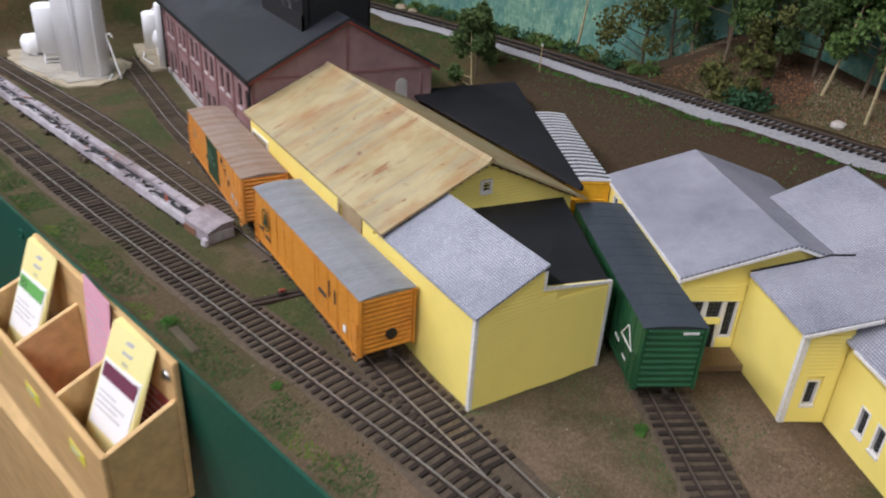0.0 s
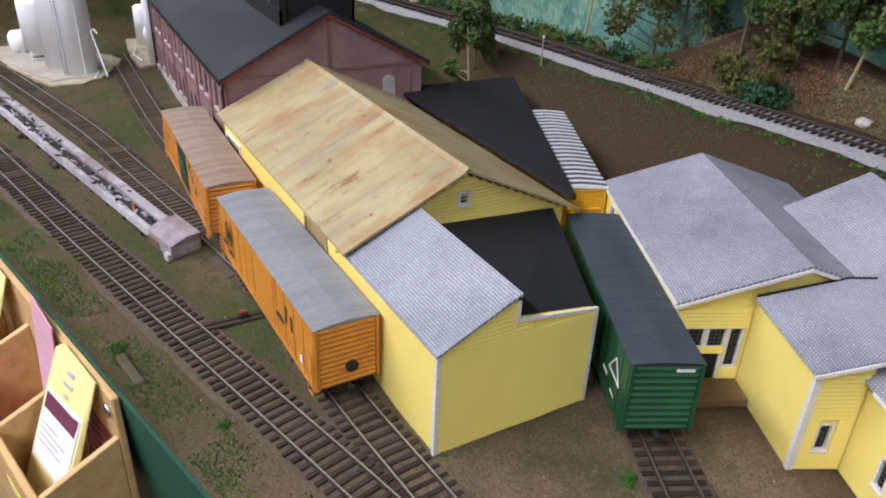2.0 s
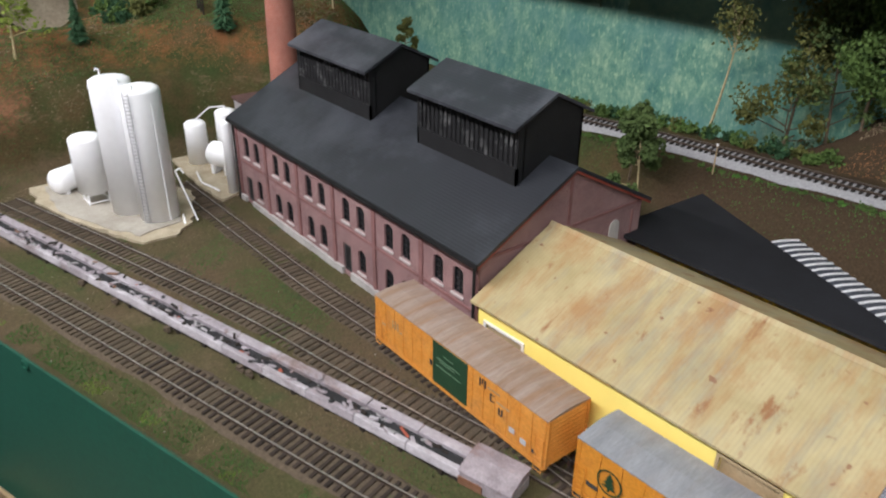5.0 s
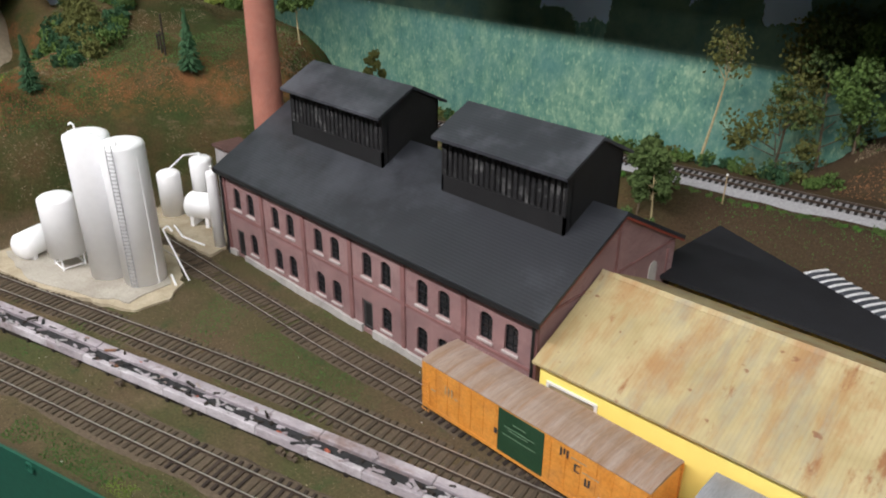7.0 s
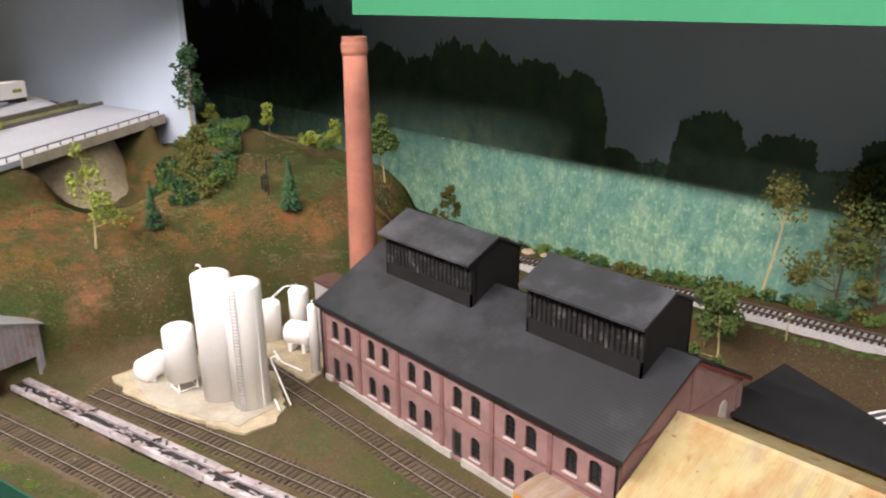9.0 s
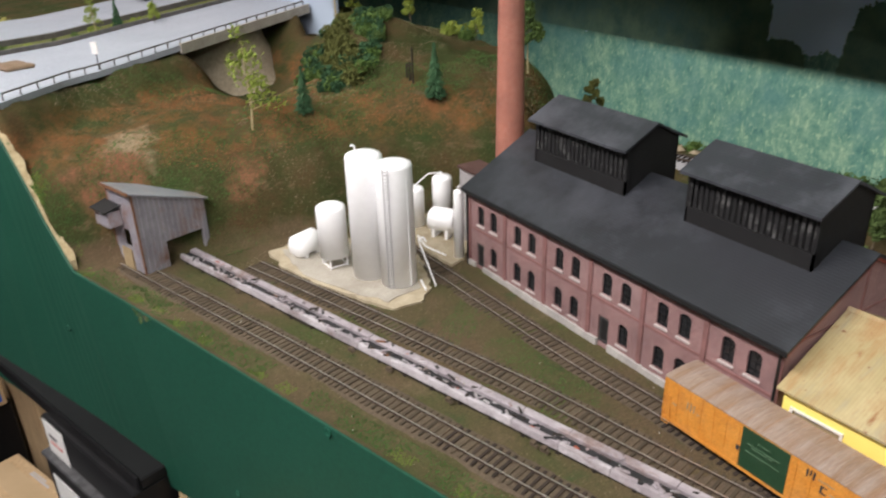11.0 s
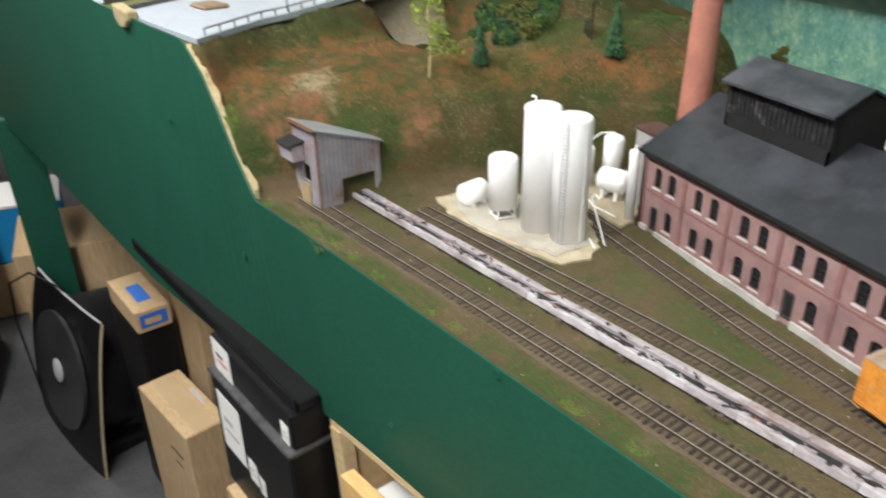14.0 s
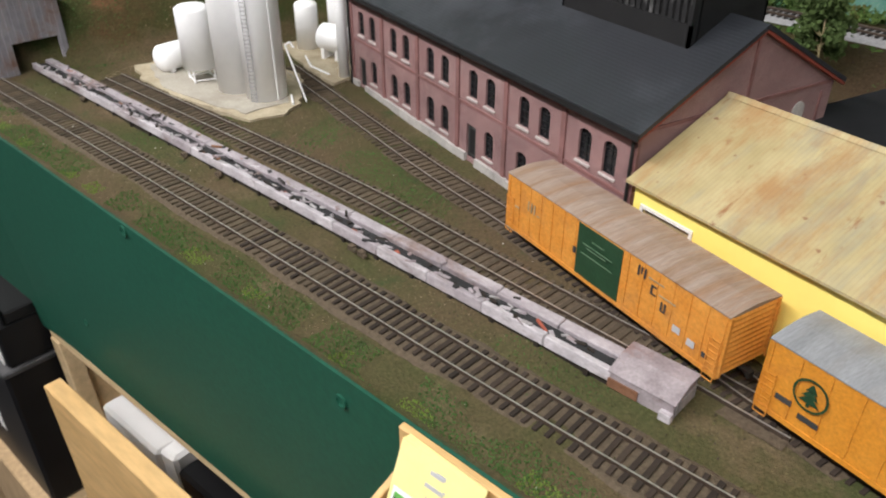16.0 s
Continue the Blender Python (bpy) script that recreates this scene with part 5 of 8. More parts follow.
def build_black_shed():
    s = thing("black_roofed_shed", pose(0, 0, 0), "low shed with a wide flat black roof beside the siding", "building")
    bm = B()
    prism(bm, [(-0.551, 0.441), (-0.288, 0.4505), (-0.288, 0.4535), (-0.546, 0.566)], "z", 0.0595, 0.0625)
    part("roof", bm, TAR, s)
    bm = B()
    prism(bm, [(-0.546, 0.462), (-0.330, 0.466), (-0.330, 0.4675), (-0.543, 0.560)], "z", -0.003, 0.0595)
    part("wall", bm, YELLOW, s)


build_black_shed()


def build_house():
    """Local x runs along the front eave, local y to the back; the origin is the front corner."""
    h = thing("yellow_freight_house", pose(-0.167, 0.435, 0, 0, 0, -23.8), "yellow clapboard freight house with grey shingle roofs and white trim", "building")
    L, D, eave, ridge = 0.152, 0.128, 0.0562, 0.0775
    mid = D / 2
    bm = B()
    front_holes = [(-0.131, -0.122, 0.036, 0.051), (-0.098, -0.080, 0.010, 0.053), (-0.040, -0.028, 0.028, 0.046)]
    pierced(bm, -L, 0, -0.003, eave, -0.003, -0.001, front_holes)
    part("wall", bm, YELLOW, h, "yellow front wall")
    bm = B()
    prism(bm, [(-0.001, -0.003), (D, -0.003), (D, eave), (mid, ridge), (-0.001, eave)], "x", -L, -L + 0.002)
    part("wall", bm, YELLOW, h, "yellow gable wall")
    bm = B()
    cuboid(bm, -L + 0.002, 0, D - 0.002, D, -0.003, eave)
    part("wall", bm, YELLOW, h, "yellow wall")
    for x0, x1, z0, z1 in front_holes:
        window(h, x0, x1, z0, z1, -0.003, frame_mat=WHITE_TRIM, bars=(3, 3), outer=0.0006, sill=False)
    side = pose(0, 0, 0, 0, 0, 90)
    ghol = [(0.006, 0.0165, 0.0255, 0.0385), (0.0185, 0.0285, 0.0255, 0.0385), (0.0305, 0.0375, 0.0125, 0.0385), (0.0135, 0.0275, 0.0, 0.0225)]
    bm = B()
    pierced(bm, -0.001, 0.06, -0.003, 0.0505, 0.0, 0.002, ghol, side)
    part("wall", bm, YELLOW, h, "yellow wall round the porch windows")
    bm = B()
    prism(bm, [(-0.001, 0.0505), (D, 0.0505), (D, eave), (mid, ridge), (-0.001, eave)], "x", -0.002, 0)
    part("wall", bm, YELLOW, h, "yellow gable wall")
    for g in ghol[:3]:
        window(h, *g, -0.0002, side, outer=0.0009, bars=(4, 5), sill=False)
    bm = B()
    cuboid(bm, 0.0135, 0.0275, 0.001, 0.002, 0, 0.0225, side)
    d = part("door", bm, BLACK, h, "dark double door")
    bm = B()
    pierced(bm, 0.012, 0.029, 0, 0.0243, -0.0006, 0.001, [(0.0135, 0.0275, -0.001, 0.0225)], side)
    part("door_frame", bm, WHITE_TRIM, d, "white door frame")
    bm = B()
    cuboid(bm, 0.0, 0.02, 0.008, 0.040, 0, 0.0045)
    part("door_step", bm, RAFTER, h, "low brown wooden landing")
    bm = B()
    for i in range(21):
        z = i * LAP
        cuts = [-0.001] + [c for g in sorted(ghol) if g[2] < z + 0.001 < g[3] for c in (g[0] - 0.0015, g[1] + 0.0015)] + [0.040]
        for a, b in zip(cuts[::2], cuts[1::2]):
            if b > a:
                lap_board(bm, z, a, b, side)
    part("siding", bm, YELLOW, h, "yellow clapboard siding")
    for s, yo in ((-1, -0.004), (1, D + 0.004)):
        bm = B()
        sl = (ridge - eave) / mid
        zo = eave - sl * 0.004
        prism(bm, [(yo, zo), (mid, ridge), (mid, ridge + 0.0018), (yo, zo + 0.0018)], "x", -L - 0.004, 0.004)
        part("roof", bm, SHINGLE, h, "grey shingle roof")
        bm = B()
        prism(bm, [(yo, zo - 0.0016), (mid, ridge - 0.0016), (mid, ridge + 0.0002), (yo, zo + 0.0002)], "x", 0.003, 0.0047)
        part("rake_board", bm, WHITE_TRIM, h, "white rake board")
    bm = B()
    cuboid(bm, -L - 0.004, 0.004, -0.0048, -0.0041, eave - 0.0014, eave + 0.0002)
    part("eave_board", bm, WHITE_TRIM, h, "white eave board")
    bm = B()
    cuboid(bm, -0.0011, 0.0013, -0.0036, -0.0011, 0, eave - 0.001)
    part("corner_board", bm, WHITE_TRIM, h, "white corner board")
    # entry block
    y2 = 0.041
    bm = B()
    cuboid(bm, 0.0002, 0.0655, y2, y2 + 0.002, -0.003, 0.0588)
    part("wall", bm, YELLOW, h, "yellow entry block wall")
    bm = B()
    side2 = pose(0.0655, 0, 0, 0, 0, 90)
    pierced(bm, y2 + 0.002, 0.068, -0.003, 0.0593, 0, 0.002, [(0.0505, 0.057, 0.0115, 0.0275)], side2)
    part("wall", bm, YELLOW, h, "yellow entry block wall")
    bm = B()
    prism(bm, [(y2 + 0.002, 0.0593), (0.068, 0.0593), (0.068, 0.0663), (y2 + 0.002, 0.0603)], "x", 0.0635, 0.0655)
    part("wall", bm, YELLOW, h, "yellow entry block wall")
    window(h, 0.0505, 0.057, 0.0115, 0.0275, 0.0003, side2, outer=0.0008, bars=(3, 5))
    bm = B()
    for i in range(24):
        z = i * LAP
        spans = [(y2, 0.049), (0.0585, 0.066)] if 0.009 < z < 0.029 else [(y2, 0.066)]
        for a, b in spans:
            lap_board(bm, z, a, b, side2)
    part("siding", bm, YELLOW, h, "yellow clapboard siding")
    bm = B()
    cuboid(bm, 0.064, 0.0668, y2 - 0.0012, y2 + 0.0022, 0, 0.0603)
    part("corner_board", bm, WHITE_TRIM, h, "white corner board")
    bm = B()
    prism(bm, [(y2 - 0.004, 0.0593), (0.116, 0.0786), (0.116, 0.0801), (y2 - 0.004, 0.0608)], "x", 0.0052, 0.069)
    part("roof", bm, SHINGLE, h, "grey shingle roof")
    bm = B()
    prism(bm, [(y2 - 0.004, 0.0578), (0.078, 0.0676), (0.078, 0.0694), (y2 - 0.004, 0.0596)], "x", 0.0685, 0.070)
    part("rake_board", bm, WHITE_TRIM, h, "white rake board")
    # rear range
    y3, yr3 = 0.0675, 0.1435
    holes = [(0.0890, 0.0955, 0.013, 0.0290), (0.1030, 0.1095, 0.013, 0.0290), (0.1315, 0.1380, 0.013, 0.0290)]
    bm = B()
    pierced(bm, 0.0657, 0.32, -0.003, 0.054, y3, y3 + 0.002, holes)
    part("wall", bm, YELLOW, h, "yellow rear range wall")
    bm = B()
    prism(bm, [(0.100, 0.045), (0.2195, 0.045), (0.2195, 0.055), (yr3, 0.092), (0.100, 0.0705)], "x", -0.086, -0.084)
    part("wall", bm, YELLOW, h, "yellow rear range wall")
    for g in holes:
        window(h, *g, y3 + 0.0003, outer=0.0008, bars=(3, 5))
    for s, yo, zo in ((-1, y3 - 0.004, 0.0535), (1, 0.2235, 0.0535)):
        bm = B()
        prism(bm, [(yo, zo), (yr3, 0.0925), (yr3, 0.0943), (yo, zo + 0.0018)], "x", -0.088, 0.325)
        part("roof", bm, SHINGLE, h, "grey shingle roof")
    bm = B()
    prism(bm, [(y3 - 0.005, 0.0530), (y3 - 0.004, 0.0530), (y3 - 0.004, 0.0545), (y3 - 0.005, 0.0545)], "x", 0.075, 0.325)
    part("eave_board", bm, WHITE_TRIM, h, "white eave board")
    bm = B()
    cuboid(bm, 0.1555, 0.158, y3 - 0.0012, y3 + 0.001, 0, 0.052)
    part("corner_board", bm, WHITE_TRIM, h, "white corner board")
    bm = B()
    pipe(bm, [(0.0046, 0.038, 0.0616), (0.0046, 0.06, 0.0668), (0.0046, 0.085, 0.0727), (0.010, 0.096, 0.0758)], 0.0007)
    part("flashing", bm, BLACK, h, "black tar flashing in the roof joint")


build_house()


# ---- tanks ----
def pipe_part(parent, pts, r, mat=None, name="pipe"):
    bm = B()
    pipe(bm, pts, r)
    part(name, bm, mat or TANK_WHITE, parent, "white pipe")


def tall_tank(x, y, r, z0, z1, ladder_side, label, seam=False):
    t = thing("storage_tank", pose(x, y, 0), label, "tank", "white tanks at the mill")
    bm = B()
    prof = [(r, z0), (r, z1 - 0.004), (r * 0.97, z1 - 0.002), (r * 0.8, z1), (r * 0.3, z1 + 0.0012)]
    lathe(bm, prof, 40)
    part("shell", bm, TANK_WHITE, t, smooth=True)
    if seam:
        for z in (z0 + (z1 - z0) * 0.33, z0 + (z1 - z0) * 0.66):
            bm = B()
            lathe(bm, [(r, z), (r + 0.0004, z + 0.0002), (r + 0.0004, z + 0.0008), (r, z + 0.001)], 40)
            part("seam_band", bm, TANK_WHITE, t)
    if ladder_side is not None:
        a = radians(ladder_side)
        c, s = math.cos(a), math.sin(a)
        q = Vector((-s, c, 0))
        o = Vector((c, s, 0)) * (r + 0.0022)
        bm = B()
        for k in (-1, 1):
            rod(bm, o + q * k * 0.0028 + Vector((0, 0, z0)), o + q * k * 0.0028 + Vector((0, 0, z1 + 0.003)), 0.0004, n=5)
        n = int((z1 - z0) / 0.0036)
        for i in range(n):
            z = z0 + 0.002 + i * 0.0036
            rod(bm, o - q * 0.0028 + Vector((0, 0, z)), o + q * 0.0028 + Vector((0, 0, z)), 0.00035, n=5)
        part("ladder", bm, LADDER, t, "grey-white ladder")
    return t


LADDER = surface("dusty_white_ladder", (0.30, 0.30, 0.32), (0.4, 0.4, 0.42), 80, 0.6)
ta = tall_tank(-0.9605, 0.1785, 0.0195, 0.002, 0.141, None, "tall white storage tank")
pipe_part(ta, [(-0.006, -0.006, 0.139), (-0.006, -0.006, 0.1475), (-0.0085, -0.0075, 0.149), (-0.0105, -0.0085, 0.147)], 0.0008)
pipe_part(ta, [(0.012, 0.0, 0.139), (0.012, 0, 0.1435), (0.016, 0.002, 0.144), (0.019, 0.003, 0.139)], 0.0008)
tb = tall_tank(-0.926, 0.1945, 0.0192, 0.002, 0.1375, -52, "tall white storage tank with a ladder")
pipe_part(tb, [(0.007, -0.008, 0.135), (0.007, -0.008, 0.142), (0.012, -0.010, 0.142), (0.0135, -0.0105, 0.138)], 0.0007)
pipe_part(tb, [(0.0185, 0.004, 0.002), (0.0185, 0.004, 0.125), (0.014, 0.004, 0.136)], 0.0008)
tc2 = tall_tank(-1.003, 0.155, 0.0165, 0.016, 0.0755, None, "white storage tank standing on a leg frame", False)
for k in range(4):
    a = radians(45 + 90 * k)
    pipe_part(tc2, [(0.0145 * math.cos(a), 0.0145 * math.sin(a), 0.0), (0.0145 * math.cos(a), 0.0145 * math.sin(a), 0.02)], 0.0009, name="leg")
    b = radians(135 + 90 * k)
    pipe_part(tc2, [(0.0145 * math.cos(a), 0.0145 * math.sin(a), 0.005), (0.0145 * math.cos(b), 0.0145 * math.sin(b), 0.005)], 0.0007, name="brace")


def lying_tank(x, y, z, r, length, turn, label):
    t = thing("horizontal_tank", pose(x, y, 0, 0, 0, turn), label, "tank", "white tanks at the mill")
    bm = B()
    h = length / 2
    lathe(bm, [(r * 0.35, -h - 0.004), (r * 0.8, -h - 0.002), (r, -h + 0.001), (r, h - 0.001), (r * 0.8, h + 0.002), (r * 0.35, h + 0.004)], 32, m=pose(0, 0, z, 0, 90, 0))
    part("shell", bm, TANK_WHITE, t, smooth=True)
    for s in (-0.6, 0.6):
        bm = B()
        cuboid(bm, s * h - 0.002, s * h + 0.002, -r * 0.8, r * 0.8, 0.0, z - r * 0.5)
        part("saddle", bm, TANK_WHITE, t, "white saddle")
    return t


lying_tank(-1.050, 0.140, 0.0165, 0.0135, 0.030, 112, "short white tank lying on saddles")
lt = lying_tank(-1.000, 0.299, 0.023, 0.0145, 0.030, 30, "short white tank lying on saddles beside the mill")
pipe_part(lt, [(0.008, 0, 0.032), (0.010, -0.004, 0.036), (0.016, -0.010, 0.034), (0.018, -0.014, 0.026)], 0.0011)
t5 = tall_tank(-1.038, 0.322, 0.0125, 0.002, 0.063, None, "white standing tank behind the mill", False)
pipe_part(t5, [(0, 0, 0.063), (0, 0, 0.0675), (-0.006, -0.016, 0.0675), (-0.012, -0.034, 0.053)], 0.0008)
tall_tank(-1.050, 0.288, 0.0125, 0.002, 0.052, None, "white standing tank behind the mill", False)
t6 = tall_tank(-0.9395, 0.281, 0.0055, 0.002, 0.083, None, "slim white column tank at the mill corner", False)
pipe_part(t6, [(0, 0, 0.083), (0, 0, 0.088), (0.003, 0, 0.0895)], 0.0008)
bm = B()
pipe(bm, [(-1.01, 0.268, 0.006), (-0.982, 0.262, 0.004), (-0.948, 0.268, 0.004)], 0.001)
single("drain_pipe", bm, TANK_WHITE, "white pipe lying beside the tank pad", "pipe")
st = thing("filling_stand", pose(-0.898, 0.217, 0), "thin white filling pipe with a hooked head", "pipe stand")
pipe_part(st, [(0.004, 0.004, 0.002), (-0.006, -0.001, 0.030), (-0.014, -0.005, 0.052), (-0.011, -0.001, 0.055), (-0.008, 0.001, 0.050)], 0.0009)
pipe_part(st, [(0.006, -0.010, 0.003), (-0.014, -0.004, 0.004)], 0.0012)


def blob_slab(name, pts, z0, z1, mat, label, category, wob=0.004, kind="", seed=0):
    """A slab with an uneven outline."""
    ring = []
    n = len(pts)
    for i in range(n):
        (xa, ya), (xb, yb) = pts[i], pts[(i + 1) % n]
        for k in range(6):
            t = k / 6
            x, y = xa + (xb - xa) * t, ya + (yb - ya) * t
            ring.append((x + wob * noise.noise((x * 70, y * 70, seed)), y + wob * noise.noise((x * 70, y * 70, seed + 9))))
    bm = B()
    prism(bm, ring, "z", z0, z1)
    return single(name, bm, mat, label, category, kind)


blob_slab("tank_pad", [(-1.085, 0.105), (-1.02, 0.106), (-0.925, 0.137), (-0.882, 0.158), (-0.874, 0.19), (-0.905, 0.222), (-0.97, 0.245), (-1.09, 0.19)], -0.002, 0.0022, SAND, "sandy tan edge round the tank pad", "pad", 0.009)
blob_slab("concrete_pad", [(-1.075, 0.118), (-1.0, 0.115), (-0.925, 0.142), (-0.892, 0.165), (-0.90, 0.205), (-0.97, 0.228), (-1.07, 0.18)], -0.002, 0.0031, CONCRETE, "pale concrete slab under the tanks", "pad", 0.004)
blob_slab("tank_pad", [(-1.08, 0.264), (-0.985, 0.258), (-0.93, 0.262), (-0.93, 0.282), (-1.0, 0.34), (-1.07, 0.345)], -0.002, 0.0024, SAND, "sandy pad under the rear tanks", "pad", 0.006)


# ---- loading shed and conveyor ----
def build_loader_shed():
    """Local x runs back along the chute wall (negative), local y along the conveyor wall; the origin is their corner."""
    s = thing("loader_shed", pose(-1.106, -0.029, 0, 0, 0, 16), "weathered grey corrugated loader shed with rust stains and a lean-to roof", "shed")
    w, d, h = 0.057, 0.084, 0.0965

    def top(x, y):
        return h - 0.029 * y / d

    def slab(name, corners, z_low, thick, mat, label=""):
        bm = B()
        low = [bm.verts.new((x, y, top(x, y) + z_low)) for x, y in corners]
        up = [bm.verts.new((x, y, top(x, y) + z_low + thick)) for x, y in corners]
        bm.faces.new(up), bm.faces.new(list(reversed(low)))
        for k in range(4):
            bm.faces.new([low[k], low[(k + 1) % 4], up[(k + 1) % 4], up[k]])
        return part(name, bm, mat, s, label)

    bm = B()
    pierced(bm, -w, 0, -0.004, h - 0.004, 0, 0.0015, [(-0.036, -0.020, 0.030, 0.050)])
    prism(bm, [(-w, h - 0.004), (0, h - 0.004), (0, h), (-w, h)], "y", 0, 0.0015)
    part("front_wall", bm, SHED_METAL, s, "grey corrugated wall")
    for k in range(1, 9):
        bm = B()
        x = -w * k / 9
        cuboid(bm, x - 0.0004, x + 0.0004, -0.0007, 0.0002, 0.052 if -0.037 < x < -0.019 else 0.0, top(x, 0) - 0.001)
        part("batten", bm, SHED_METAL, s)
    bm = B()
    prism(bm, [(0.0015, 0.032), (d, 0.032), (d, top(0, d)), (0.0015, h)], "x", -0.0015, 0)
    prism(bm, [(0.0015, -0.004), (0.030, -0.004), (0.030, 0.032), (0.0015, 0.032)], "x", -0.0015, 0)
    prism(bm, [(d - 0.008, -0.004), (d, -0.004), (d, 0.032), (d - 0.008, 0.032)], "x", -0.0015, 0)
    part("side_wall", bm, SHED_METAL, s, "grey corrugated wall streaked with rust")
    for k in range(1, 14):
        bm = B()
        y = d * k / 14
        cuboid(bm, -0.0002, 0.0007, y - 0.0004, y + 0.0004, 0.033 if 0.030 < y < d - 0.008 else 0.0, top(0, y) - 0.001)
        part("batten", bm, SHED_METAL, s)
    bm = B()
    prism(bm, [(0.0015, -0.004), (d, -0.004), (d, top(-w, d)), (0.0015, top(-w, 0))], "x", -w, -w + 0.0015)
    prism(bm, [(-w + 0.0015, -0.004), (-0.0015, -0.004), (-0.0015, top(0, d)), (-w + 0.0015, top(-w, d))], "y", d - 0.0015, d)
    part("rear_wall", bm, SHED_METAL, s)
    bm = B()
    cuboid(bm, -w + 0.003, -0.012, 0.01, d - 0.004, -0.003, 0.0)
    part("shed_floor", bm, UNDER, s)
    slab("roof", [(-w - 0.003, -0.004), (0.004, -0.004), (0.004, d + 0.004), (-w - 0.003, d + 0.004)], 0.0003, 0.0018, SHED_ROOF, "grey metal lean-to roof")
    slab("rake_board", [(-w - 0.003, -0.0055), (0.004, -0.0055), (0.004, -0.0042), (-w - 0.003, -0.0042)], -0.0016, 0.0042, RUST_EDGE, "rusty edge strip")
    bm = B()
    cuboid(bm, -w - 0.004, -w + 0.027, -0.016, -0.001, 0.055, 0.073)
    hop = part("chute_box", bm, SHED_METAL, s, "small boxed chute on the wall")
    bm = B()
    prism(bm, [(-0.020, 0.0735), (0.0, 0.078), (0.0, 0.079), (-0.020, 0.0745)], "x", -w - 0.006, -w + 0.029)
    part("chute_roof", bm, BLACK, hop, "black chute roof")
    bm = B()
    cuboid(bm, -w - 0.0045, -w - 0.004, -0.014, -0.003, 0.060, 0.070)
    part("chute_mouth", bm, CARD_WHITE, hop, "white rim of the chute mouth")
    bm = B()
    cuboid(bm, -w - 0.0050, -w - 0.0046, -0.012, -0.005, 0.062, 0.067)
    part("chute_hole", bm, BLACK, hop, "dark mouth of the chute")
    bm = B()
    cuboid(bm, -0.043, -0.022, -0.0022, -0.0005, 0.0, 0.026)
    part("door", bm, DOOR_TAN, s, "grey-brown plank door")
    for x in (-w, -0.0005):
        bm = B()
        cuboid(bm, x - 0.001, x + 0.001, -0.001, 0.001, 0, top(x, 0) - 0.0005)
        part("corner_post", bm, RUST_EDGE, s, "rusty corner post")


SHED_METAL = striped("corrugated_grey_metal", (0.26, 0.245, 0.285), (0.47, 0.45, 0.50), 0.0016, "X", 0.65, 0.0005, 60, c3=(0.235, 0.125, 0.095), lines=0.3, stain=(0.48, 0.66))
SHED_ROOF = striped("grey_metal_sheet", (0.20, 0.215, 0.24), (0.29, 0.305, 0.33), 0.005, "X", 0.5, 0.0003, 40, c3=(0.22, 0.17, 0.15), lines=0.12)
RUST_EDGE = surface("rusty_steel_edge", (0.16, 0.07, 0.035), (0.24, 0.12, 0.07), 120, 0.8)
build_loader_shed()


